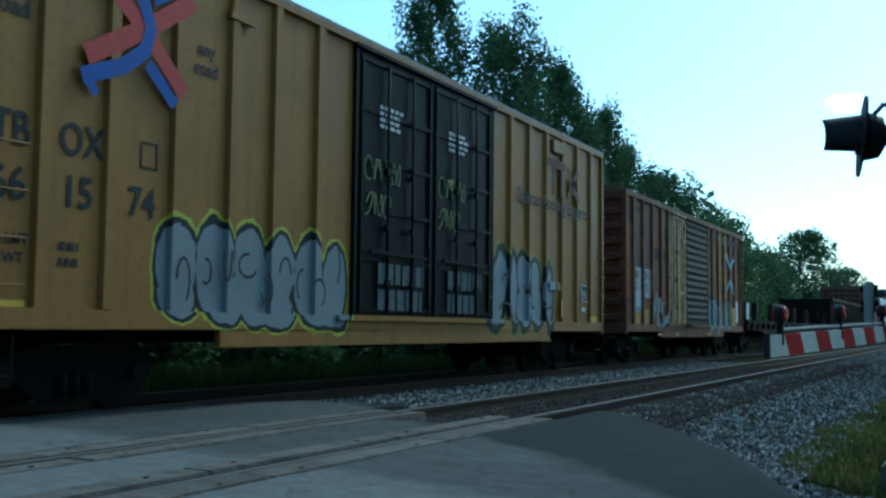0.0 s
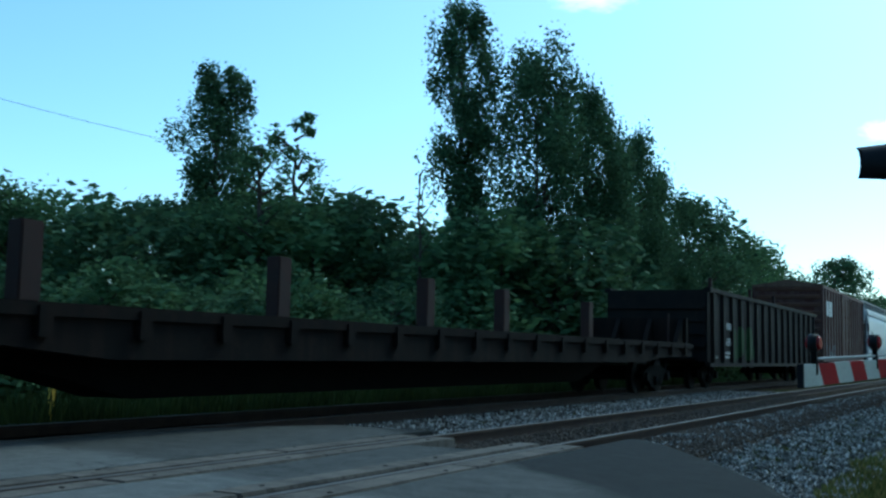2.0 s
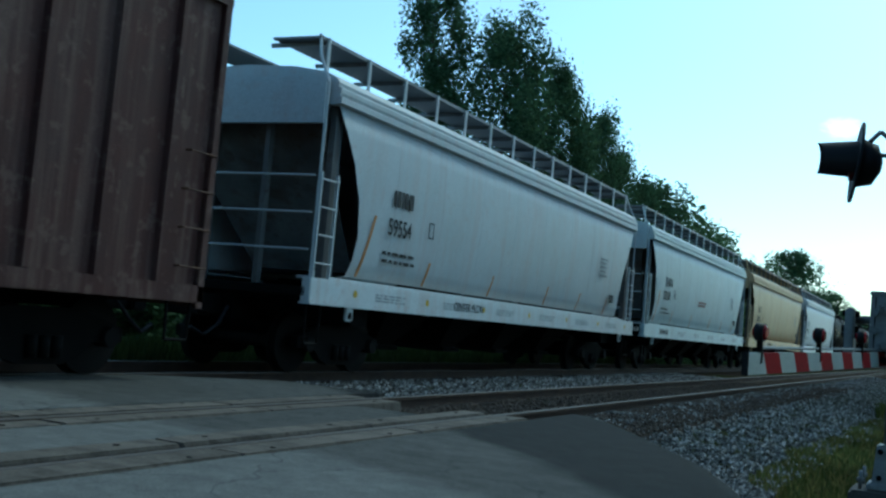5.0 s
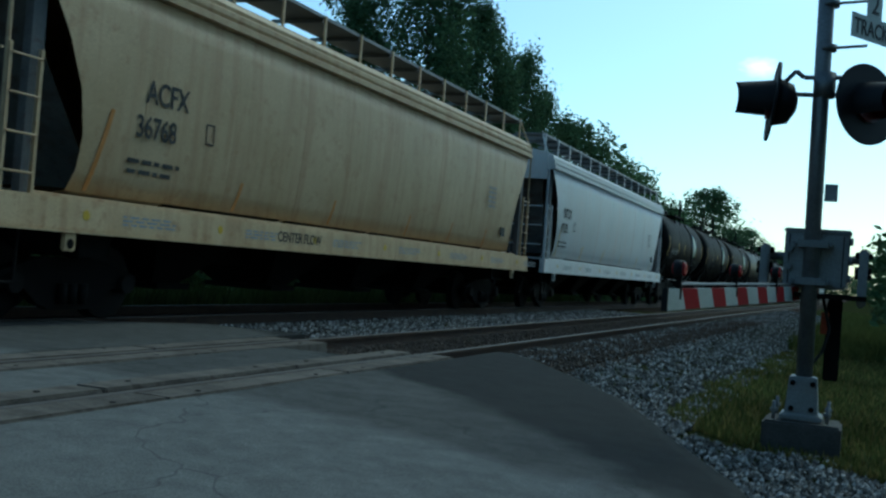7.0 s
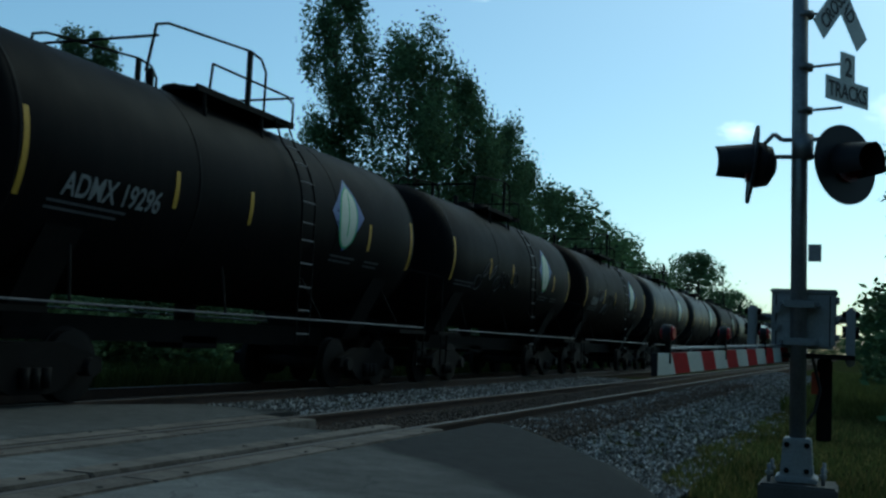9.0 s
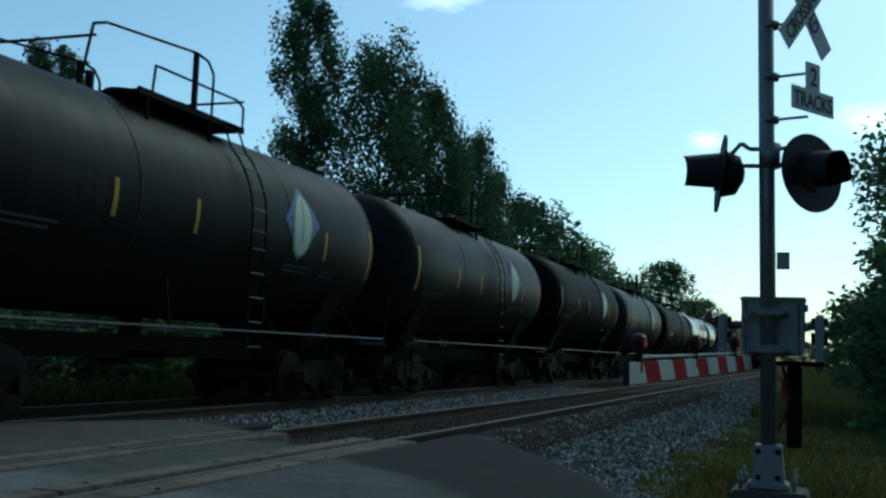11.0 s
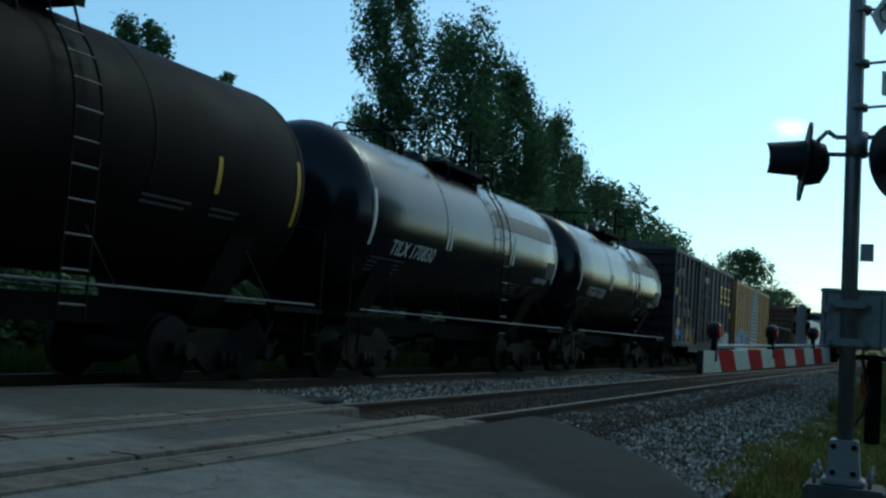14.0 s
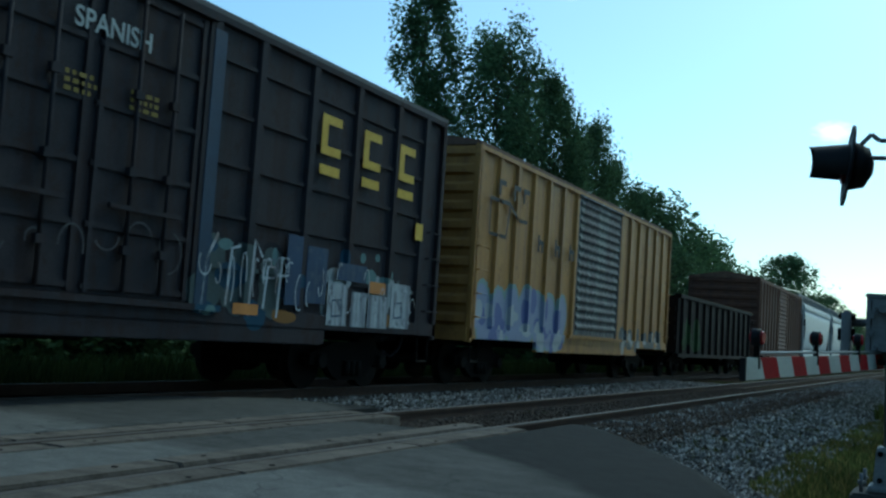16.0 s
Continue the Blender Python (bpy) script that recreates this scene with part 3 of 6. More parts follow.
def ladder(car, x, y, z0, z1, n, w, material):
    lad = part("ladder", B((x - 0.02, x + 0.02, y - w / 2 - 0.02, y - w / 2 + 0.02, z0, z1), (x - 0.02, x + 0.02, y + w / 2 - 0.02, y + w / 2 + 0.02, z0, z1)), material, car)
    for i in range(n):
        z = z0 + 0.1 + (z1 - z0 - 0.2) * i / max(n - 1, 1)
        part("rung", tube(bmesh.new(), (x + 0.03, y - w / 2, z), (x + 0.03, y + w / 2, z), 0.013, 6), material, lad)
    return lad


def grab(car, x, y, z, w, material):
    part("grab_iron", path(bmesh.new(), [(x, y, z), (x + 0.07, y, z), (x + 0.07, y + w, z), (x, y + w, z)], 0.012), material, car)


def box_car(name, label, q0, q1, eave, paint, end_paint, roof_paint, posts, door, sill_low=0.66, end_ribs=9, post_w=0.09, group="box cars of the train"):
    """posts: y of the side posts; door: list of (y0, y1, style, material)."""
    L = q1 - q0
    car = thing(name, label, "box car", group=group)
    TRAIN.append((car, (q0 + q1) / 2))
    h = L / 2
    part("body", B((-1.54, 1.54, -h + 0.06, h - 0.06, 0.95, eave)), paint, car)
    roof = part("roof", prism(bmesh.new(), [(-1.6, eave - 0.04), (-1.6, eave + 0.03), (0, eave + 0.28), (1.6, eave + 0.03), (1.6, eave - 0.04)], -h, h), roof_paint, car)
    for i in range(int(L / 1.2)):
        y = -h + 0.6 + i * (L - 1.2) / (int(L / 1.2) - 1)
        part("roof_rib", prism(bmesh.new(), [(-1.6, eave + 0.035), (0, eave + 0.315), (1.6, eave + 0.035), (0, eave + 0.2)], y - 0.04, y + 0.04), roof_paint, roof)
    for s in (-1, 1):
        x0, x1 = (1.5, 1.6) if s > 0 else (-1.6, -1.5)
        part("side_sill", B((x0, x1, -h, h, 0.86, 1.06), (x0 + 0.01, x1 - 0.01, -h + 3.4, h - 3.4, sill_low, 0.86)), paint, car, soft=0.012)
        part("top_chord", B((x0, x1 + 0.004 * s, -h, h, eave - 0.11, eave - 0.035)), paint, car)
        for y in posts:
            if not any(a - 0.03 < y < b + 0.03 for a, b, *_ in door):
                xx = 1.535 if s > 0 else -1.535
                w = post_w
                out = 0.065 * s
                bm = loft(bmesh.new(), [[(xx, y - w, z), (xx + out, y - w * 0.72, z), (xx + out, y + w * 0.72, z), (xx, y + w, z)] for z in (1.06, eave - 0.11)], smooth=False)
                part("side_post", bm, paint, car)
        for y in (-h + 0.06, h - 0.06):
            part("corner_post", B((x0, x1, y - 0.06, y + 0.06, 0.8, eave)), paint, car, soft=0.01)
        # foot stirrups
        for y in (-h + 0.35, h - 0.35):
            part("stirrup_step", path(bmesh.new(), [(1.55 * s, y - 0.2, 0.88), (1.55 * s, y - 0.18, 0.45), (1.55 * s, y + 0.18, 0.45), (1.55 * s, y + 0.2, 0.88)], 0.018), dark_steel, car)
    for a, b, style, mat in door:
        d = part("door", B((1.545, 1.575, a, b, 1.08, eave - 0.16)), mat, car)
        for y in (a - 0.07, b):
            part("door_post", B((1.54, 1.6, y, y + 0.07, 1.06, eave - 0.11)), mat, car)
        part("door_track", B((1.56, 1.66, a - 0.5, b + 0.5, 1.0, 1.07)), paint, car)
        part("door_track", B((1.56, 1.64, a - 0.1, b + 0.1, eave - 0.15, eave - 0.1)), mat, car)
        if style == "corrugated":
            n = 15
            for i in range(n):
                z = 1.2 + (eave - 1.55) * i / (n - 1)
                part("door_rib", prism(bmesh.new(), [(1.57, z), (1.615, z + 0.05), (1.615, z + 0.1), (1.57, z + 0.15)], a + 0.06, b - 0.06), mat, d)
        else:
            leaves = 2 if b - a > 3 else 1
            for k in range(leaves):
                la, lb = a + (b - a) * k / leaves, a + (b - a) * (k + 1) / leaves
                for i in range(6):
                    z = 1.12 + (eave - 1.42) * i / 5
                    part("door_stiffener", B((1.57, 1.605, la + 0.04, lb - 0.04, z, z + 0.07)), mat, d, soft=0.01)
                for y in (la + 0.08, lb - 0.14):
                    part("door_edge", B((1.57, 1.612, y, y + 0.06, 1.1, eave - 0.2)), mat, d)
                for y in (la + 0.35 * (lb - la), la + 0.68 * (lb - la)):
                    part("locking_bar", tube(bmesh.new(), (1.63, y, 1.12), (1.63, y, eave - 0.25), 0.022, 8), mat, d)
                    for z in (1.5, 2.3, 3.1):
                        part("bar_keeper", B((1.6, 1.66, y - 0.06, y + 0.06, z, z + 0.09)), mat, d)
                part("crank_handle", B((1.62, 1.66, la + 0.3, lb - 0.3, 1.95, 2.0)), mat, d)
    for s in (-1, 1):
        y = s * (h - 0.06)
        for i in range(end_ribs):
            z = 1.1 + (eave - 1.35) * i / (end_ribs - 1)
            bm = loft(bmesh.new(), [[(x, y, z), (x, y + s * 0.07 * w, z + 0.05), (x, y + s * 0.07 * w, z + 0.16), (x, y, z + 0.22)] for x, w in ((-1.5, 0.2), (-1.3, 1), (1.3, 1), (1.5, 0.2))], smooth=False)
            part("end_corrugation", bm, end_paint, car)
        part("end_sill", B((-1.55, 1.55, min(y, y + s * 0.1), max(y, y + s * 0.1), 0.82, 1.06)), end_paint, car)
        for i in range(4):
            grab(car, 1.6, (h - 0.55) if s > 0 else (-h + 0.1), 1.25 + 0.42 * i, 0.45, end_paint)
        part("end_platform", B((-0.6, 0.6, min(y, y + s * 0.35), max(y, y + s * 0.35), 1.05, 1.09)), dark_steel, car)
    part("brake_wheel", tube(bmesh.new(), (0.5, -h - 0.18, 2.3), (0.5, -h - 0.15, 2.3), 0.28, 20), dark_steel, car)
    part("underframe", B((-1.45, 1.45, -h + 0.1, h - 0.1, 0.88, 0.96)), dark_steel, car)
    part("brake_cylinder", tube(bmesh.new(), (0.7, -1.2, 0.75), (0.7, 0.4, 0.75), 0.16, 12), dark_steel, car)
    running_gear(car, L)
    return car


HOPPER_SIDE = [(1.20, 1.375), (1.40, 1.42), (1.455, 1.65), (1.50, 2.0), (1.54, 2.5), (1.56, 3.0), (1.55, 3.4), (1.52, 3.74)]


def hopper_x(z):
    """Half-width of the hopper's side at height z."""
    for (x0, z0), (x1, z1) in zip(HOPPER_SIDE, HOPPER_SIDE[1:]):
        if z0 <= z <= z1:
            return x0 + (x1 - x0) * (z - z0) / (z1 - z0)
    return HOPPER_SIDE[-1][0]


def hopper_car(name, label, q0, q1, paint, sill_paint, top=4.28, rail_mat=None):
    """Rounded-sided covered hopper with sloped ends, deep side sill and roof walk."""
    L = q1 - q0
    h = L / 2
    car = thing(name, label, "hopper car", group="covered hoppers of the train")
    TRAIN.append((car, (q0 + q1) / 2))
    side = HOPPER_SIDE
    ring = [(-x, z) for x, z in side] + [(x, z) for x, z in reversed(side)]
    bm = bmesh.new()
    # the ends cut back towards the bottom in a curve
    def cut(y_end, s):
        out = []
        for x, z in ring:
            u = max(0.0, (3.74 - z) / 2.36)
            out.append((x, y_end - s * (1.75 * u - 0.95 * u ** 3) * 0.98, z))
        return out
    loft(bm, [cut(-h + 0.35, -1)] + [[(x, y, z) for x, z in ring] for y in steps(-h + 2.0, h - 2.0, 24)] + [cut(h - 0.35, 1)], caps=False)
    for f in bm.faces:
        f.smooth = len(f.verts) == 4
    body = part("body", bm, paint, car)
    for y in steps(-h + 2.2, h - 2.2, 7):
        pts = [(x + 0.004, y, z) for x, z in side[1:]]
        part("weld_seam", path(bmesh.new(), [(x - 0.004, y_, z) for x, y_, z in pts], 0.0025, 4), paint, body)
    # stepped eave band and shallow roof
    roof = bmesh.new()
    outline = [(1.52, 3.70), (1.60, 3.72), (1.60, 3.80), (1.56, 3.82), (1.58, 3.86), (1.58, 3.92), (1.53, 3.95), (1.54, 4.0), (1.5, 4.06), (1.30, 4.16), (0.8, 4.24), (0, top)]
    full = outline + [(-x, z) for x, z in reversed(outline[:-1])]
    prism(roof, full, -h + 0.3, h - 0.3)
    rf = part("roof", roof, paint, car)
    walk_mat = rail_mat or galv
    part("roof_walk", B((0.45, 1.2, -h + 0.2, h - 0.2, 4.60, 4.63), (-1.2, -0.45, -h + 0.2, h - 0.2, 4.60, 4.63)), walk_mat, car, "grating roof walk above the hatches")
    part("walk_edge", B((1.2, 1.235, -h + 0.2, h - 0.2, 4.595, 4.645)), walk_mat, car)
    for y in steps(-h + 0.4, h - 0.4, 13):
        part("walk_support", B((1.24, 1.265, y - 0.03, y + 0.03, 4.12, 4.64)), paint, car)
        part("walk_bracket", B((0.3, 1.2, y - 0.02, y + 0.02, 4.54, 4.60)), walk_mat, car)
    for y in steps(-h + 2.5, h - 2.5, 5):
        part("hatch", tube(bmesh.new(), (0, y, 4.24), (0, y, 4.36), 0.3, 16), paint, car)
    for s in (-1, 1):
        x0, x1 = (1.44, 1.58) if s > 0 else (-1.58, -1.44)
        sill = part("side_sill", B((x0, x1, -h, h, 1.0, 1.33)), sill_paint, car, soft=0.012)
        part("sill_flange", B((x0 - 0.02, x1 + 0.02, -h, h, 0.975, 1.0)), sill_paint, sill)
        part("sill_ledge", B((0.95 if s > 0 else -1.44, 1.44 if s > 0 else -0.95, -h + 0.6, h - 0.6, 1.33, 1.37)), sill_paint, sill)
        e = s * h
        a, b = sorted((e, e - s * 0.08))
        # end frames: corner posts, ladders, end sheet, platform
        part("end_platform", B((-1.5, 1.5, min(e, e - s * 0.9), max(e, e - s * 0.9), 1.08, 1.2)), dark_steel, car)
        part("end_sheet", loft(bmesh.new(), [[(-1.3, e - s * 0.42, 4.0), (1.3, e - s * 0.42, 4.0)], [(-1.2, e - s * 0.62, 3.2), (1.2, e - s * 0.62, 3.2)], [(-0.9, e - s * 2.2, 1.5), (0.9, e - s * 2.2, 1.5)]], close=False, caps=False), hopper_end, car, "grimy sloped end sheet, recess shade put into its colour")
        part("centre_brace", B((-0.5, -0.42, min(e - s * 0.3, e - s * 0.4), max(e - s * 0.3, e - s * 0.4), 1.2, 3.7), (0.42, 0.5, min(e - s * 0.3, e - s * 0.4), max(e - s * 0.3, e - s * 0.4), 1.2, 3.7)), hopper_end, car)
        yl = e - s * 0.32
        y0, y1 = sorted((e - s * 0.16, e - s * 0.24))
        part("end_plate", B((-1.42, 1.42, y0, y1, 3.42, 4.06)), paint, car, "flat painted plate across the car's end")
        for x in (-1.46, 1.36):
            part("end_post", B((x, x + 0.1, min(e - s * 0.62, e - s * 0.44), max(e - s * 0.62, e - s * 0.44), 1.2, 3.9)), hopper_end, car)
        ladder(car, 1.52, yl, 1.05, 2.75, 5, 0.42, paint)
        part("tall_grab", path(bmesh.new(), [(1.5, e - s * 0.1, 1.2), (1.5, e - s * 0.1, 3.95), (1.3, e - s * 0.15, 4.35), (1.2, e - s * 0.25, 4.66)], 0.022), paint, car)
        for z in (1.7, 2.2, 2.7):
            part("end_rail", tube(bmesh.new(), (-1.4, e - s * 0.14, z), (1.4, e - s * 0.14, z), 0.016, 6), paint, car)
        lug = part("jacking_lug", B((1.52, 1.57, e - s * 1.1 - 0.1, e - s * 1.1 + 0.1, 0.78, 0.985)), sill_paint, car, soft=0.02)
        # Near-black disc paints the dark of the lug's opening; no hole is cut.
        part("lug_hole", tube(bmesh.new(), (1.571, e - s * 1.1, 0.86), (1.575, e - s * 1.1, 0.86), 0.055, 14), dark_steel, lug)
        part("stirrup_step", path(bmesh.new(), [(1.5, e - s * 0.25 - 0.18, 1.0), (1.5, e - s * 0.25 - 0.16, 0.45), (1.5, e - s * 0.25 + 0.16, 0.45), (1.5, e - s * 0.25 + 0.18, 1.0)], 0.018), dark_steel, car)
        part("bolster", B((-1.35, 1.35, s * (h - 1.75) - 0.25, s * (h - 1.75) + 0.25, 0.72, 1.1)), dark_steel, car)
    # discharge bays below
    for k in range(4):
        y = (k - 1.5) * (L - 5.6) / 4
        w = (L - 5.6) / 8 - 0.05
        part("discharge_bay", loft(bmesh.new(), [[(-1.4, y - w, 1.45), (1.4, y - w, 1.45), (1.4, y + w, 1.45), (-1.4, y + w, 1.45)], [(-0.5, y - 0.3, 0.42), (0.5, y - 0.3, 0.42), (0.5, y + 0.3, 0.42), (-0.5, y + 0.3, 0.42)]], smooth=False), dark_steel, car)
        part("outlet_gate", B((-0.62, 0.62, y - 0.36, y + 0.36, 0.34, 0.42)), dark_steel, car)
    # orange stripes on the slope, small marks on the sill
    running_gear(car, L)
    return car


def hopper_marks(car, L, stripes, stripe_mat, digits="", dy=None, dot=True, mark="", end_mark=False):
    """Stencils, inspection stripes and lube dots on a covered hopper."""
    h = L / 2
    for k, y in enumerate(stripes):
        top = 2.35 if k == 0 else 1.82
        zs = steps(1.43, top, 5)
        part("rust_stripe", loft(bmesh.new(), [[(hopper_x(z) + 0.008, y + 0.25 * (z - 1.43) - 0.035, z), (hopper_x(z) + 0.008, y + 0.25 * (z - 1.43) + 0.035, z)] for z in zs], close=False, caps=False), stripe_mat, car, "orange painted stripe")
    if digits:
        words(digits, 1.535, dy - 0.1, 2.12, 0.25, ink, car, "car_number", 0.85)
        if mark:
            words(mark, 1.556, dy + 0.02, 2.52, 0.26, ink, car, "reporting_mark", 0.85)
        else:
            bars(1.566, dy - 0.05, 2.55, 0.75, 0.26, 1, ink, car, "owner_mark", 0.95)
        part("notice_frame", B((1.538, 1.541, dy + 1.25, dy + 1.27, 2.2, 2.46), (1.538, 1.541, dy + 1.41, dy + 1.43, 2.2, 2.46), (1.538, 1.541, dy + 1.25, dy + 1.43, 2.44, 2.46), (1.538, 1.541, dy + 1.25, dy + 1.43, 2.2, 2.22)), ink, car)
        bars(1.492, dy - 0.15, 1.7, 1.1, 0.24, 2, ink, car, fill=0.42)
    if end_mark:
        for txt, z in ((mark, 3.84), (digits, 3.62)):
            words(txt, 0, 0, 0, 0.14, ink, car, "end_number", 0.9, pose(0.35, -h + 0.155, z, 90, 0, 0))
    bars(1.566, h - 3.2, 2.3, 0.6, 0.5, 5, scrub_ink, car)
    part("data_box", B((1.51, 1.53, h - 2.1, h - 1.82, 1.72, 1.92)), ink, car)
    for y in steps(-h * 0.85, h * 0.9, 6):
        if dot:
            part("lube_dot", tube(bmesh.new(), (1.58, y, 1.17), (1.584, y, 1.17), 0.055, 12), yellow_ink, car)
        bars(1.581, y + 0.6, 1.10, 1.0, 0.13, 3, scrub_ink, car)


def tank_car(name, label, q0, q1, paint, band=None, r=1.46, zc=2.72, top_shift=0.3, rail=0.6):
    """Non-pressure tank car with domed heads, saddle sills, top platform and side walkway."""
    L = q1 - q0                       # over the shell
    h = L / 2
    car = thing(name, label, "tank car", group="tank cars of the train")
    TRAIN.append((car, (q0 + q1) / 2))
    bm = bmesh.new()
    seg = 56
    prof = [(0.02, -0.62), (0.35, -0.58), (0.7, -0.45), (0.9, -0.26), (0.98, -0.1), (1.0, 0.0)]
    rings = []
    for k, y in prof:
        rings.append((k * r, -h + 0.3 + y))
    for y in steps(-h + 0.3, h - 0.3, 8)[1:-1]:
        rings.append((r, y))
    for k, y in reversed(prof):
        rings.append((k * r, h - 0.3 - y))
    loft(bm, [[(rad * math.cos(2 * math.pi * i / seg), y, zc + rad * math.sin(2 * math.pi * i / seg)) for i in range(seg)] for rad, y in rings])
    shell = part("shell", bm, paint, car)
    for y in (-h + 0.32, -h * 0.36, h * 0.36, h - 0.32):
        bm = bmesh.new()
        loft(bm, [[(rad * math.cos(2 * math.pi * i / 48), y + dy, zc + rad * math.sin(2 * math.pi * i / 48)) for i in range(48)] for rad, dy in ((r, -0.03), (r + 0.007, -0.02), (r + 0.007, 0.02), (r, 0.03))], caps=False)
        part("shell_seam", bm, paint, shell)
    # dome, valves and the railed platform on top
    top = zc + r
    part("manway", tube(bmesh.new(), (0, 0.5, top - 0.1), (0, 0.5, top + 0.28), 0.33, 20), paint, car)
    part("valve_housing", tube(bmesh.new(), (0, -0.5, top - 0.1), (0, -0.5, top + 0.22), 0.26, 20), paint, car)
    part("safety_valve", tube(bmesh.new(), (0.1, -1.35, top - 0.1), (0.1, -1.35, top + 0.28), 0.06, 10), dark_steel, car)
    plat = part("top_platform", B((0.40, 0.98, -1.8, 0.85, top - 0.07, top - 0.03), (-0.98, -0.40, -1.8, 0.85, top - 0.07, top - 0.03)), dark_steel, car)
    for x in (0.98, -0.98):
        part("guard_rail", path(bmesh.new(), [(x, -2.9, top - 0.12), (x, -2.75, top + 0.62 * rail), (x, -2.5, top + 0.72 * rail), (x, -0.5, top + 0.93 * rail), (x, -0.2, top + 0.88 * rail), (x, -0.05, top + 0.7 * rail), (x, -0.05, top - 0.05)], 0.02), dark_steel, plat)
        part("mid_rail", path(bmesh.new(), [(x, -1.5, top - 0.05), (x, -1.45, top + 0.42 * rail), (x, 0.65, top + 0.45 * rail), (x, 0.82, top + 0.36 * rail), (x, 0.82, top - 0.05)], 0.019), dark_steel, plat)
        part("rail_post", B((x - 0.03, x + 0.03, -0.55, -0.48, top - 0.05, top + 0.93 * rail)), dark_steel, plat)
        part("edge_strip", B((x - 0.02, x + 0.02, -1.8, 0.85, top - 0.09, top + 0.0)), dark_steel, plat)
    for y in (-2.7, 0.82):
        part("cross_rail", tube(bmesh.new(), (-0.98, y, top + 0.40), (0.98, y, top + 0.40), 0.019, 6), dark_steel, plat)
    for y in (-1.6, -0.1):
        part("platform_bracket", path(bmesh.new(), [(0.96, y, top - 0.06), (1.0, y, zc + 0.72 * r)], 0.03), dark_steel, plat)
    # curved side ladder
    lad = part("side_ladder", B((0.94, 1.0, 0.22, 0.70, top - 0.06, top)), dark_steel, car)
    for yy in (0.26, 0.66):
        part("ladder_stile", path(bmesh.new(), [(0.98, yy, top)] + [((r + 0.1) * math.cos(a), yy, zc + (r + 0.1) * math.sin(a)) for a in steps(0.75, 0.05, 5)] + [(r + 0.1, yy, 0.75)], 0.016), dark_steel, lad)
    for a in steps(0.7, -0.1, 4):
        part("rung", tube(bmesh.new(), ((r + 0.1) * math.cos(a), 0.26, zc + (r + 0.1) * math.sin(a)), ((r + 0.1) * math.cos(a), 0.66, zc + (r + 0.1) * math.sin(a)), 0.013, 6), handrail_mat, lad)
    for z in (2.3, 1.95, 1.6, 1.25, 0.9):
        part("rung", tube(bmesh.new(), (r + 0.1, 0.26, z), (r + 0.1, 0.66, z), 0.013, 6), handrail_mat, lad)
    plat.location.y += top_shift
    lad.location.y += top_shift
    # side walkway rail at sill height, saddles, end platforms
    for s in (-1, 1):
        part("side_handrail", path(bmesh.new(), [(1.56 * s, -h - 0.1, 1.12), (1.56 * s, h + 0.1, 1.12)], 0.016), handrail_mat, car)
        e = s * (h + 0.45)
        part("end_platform", B((-1.5, 1.5, min(e, e - s * 1.3), max(e, e - s * 1.3), 1.0, 1.07)), dark_steel, car)
        part("end_rail", path(bmesh.new(), [(-1.5, e - s * 0.1, 1.05), (-1.5, e - s * 0.1, 2.15), (-1.1, e - s * 0.1, 2.25), (1.1, e - s * 0.1, 2.25), (1.5, e - s * 0.1, 2.15), (1.5, e - s * 0.1, 1.05)], 0.02), dark_steel, car)
        part("bolster_saddle", loft(bmesh.new(), [[(-1.25, s * (h - 1.3) - 0.3, 1.95), (1.25, s * (h - 1.3) - 0.3, 1.95), (1.25, s * (h - 1.3) + 0.3, 1.95), (-1.25, s * (h - 1.3) + 0.3, 1.95)], [(-0.7, s * (h - 1.3) - 0.3, 0.85), (0.7, s * (h - 1.3) - 0.3, 0.85), (0.7, s * (h - 1.3) + 0.3, 0.85), (-0.7, s * (h - 1.3) + 0.3, 0.85)]], smooth=False), dark_steel, car)
        for yy in (h * 0.25, h * 0.8):
            part("handrail_strut", tube(bmesh.new(), (1.56 , s * yy, 1.12), (1.3, s * (yy - 0.25), 1.75), 0.018, 6), dark_steel, car)
        grab(car, 1.5, e - s * 0.4, 0.7, 0.35, dark_steel)
        part("stirrup_step", path(bmesh.new(), [(1.5, e - s * 0.3 - 0.18, 1.0), (1.5, e - s * 0.3 - 0.16, 0.42), (1.5, e - s * 0.3 + 0.16, 0.42), (1.5, e - s * 0.3 + 0.18, 1.0)], 0.018), dark_steel, car)
    part("bottom_outlet", tube(bmesh.new(), (0, 0, 0.75), (0, 0, 1.3), 0.16, 14), dark_steel, car)
    part("outlet_skid", B((-0.3, 0.3, -0.45, 0.45, 0.62, 0.8)), dark_steel, car)
    running_gear(car, L + 1.1)
    return car, zc, r


def on_shell(car, zc, r, y, a0, a1, w, material, name="reflective_stripe", lean=0.0):
    """A strip on the shell's near side, from angle a0 to a1 (degrees above level)."""
    rows = []
    for a in steps(math.radians(a0), math.radians(a1), 8):
        u = (a - math.radians(a0)) / (math.radians(a1) - math.radians(a0))
        rows.append([((r + 0.006) * math.cos(a), y + lean * u + k * w, zc + (r + 0.006) * math.sin(a)) for k in (-0.5, 0.5)])
    return part(name, loft(bmesh.new(), rows, close=False, caps=False), material, car)


def shell_words(car, zc, r, text, y, a, high, material, wide=1.0, name="car_number"):
    a = math.radians(a)
    m = pose((r + 0.03) * math.cos(a), y, zc + (r + 0.03) * math.sin(a), 90 - math.degrees(a), 0, 90)
    return words(text, 0, 0, 0, high, material, car, name, wide, m)


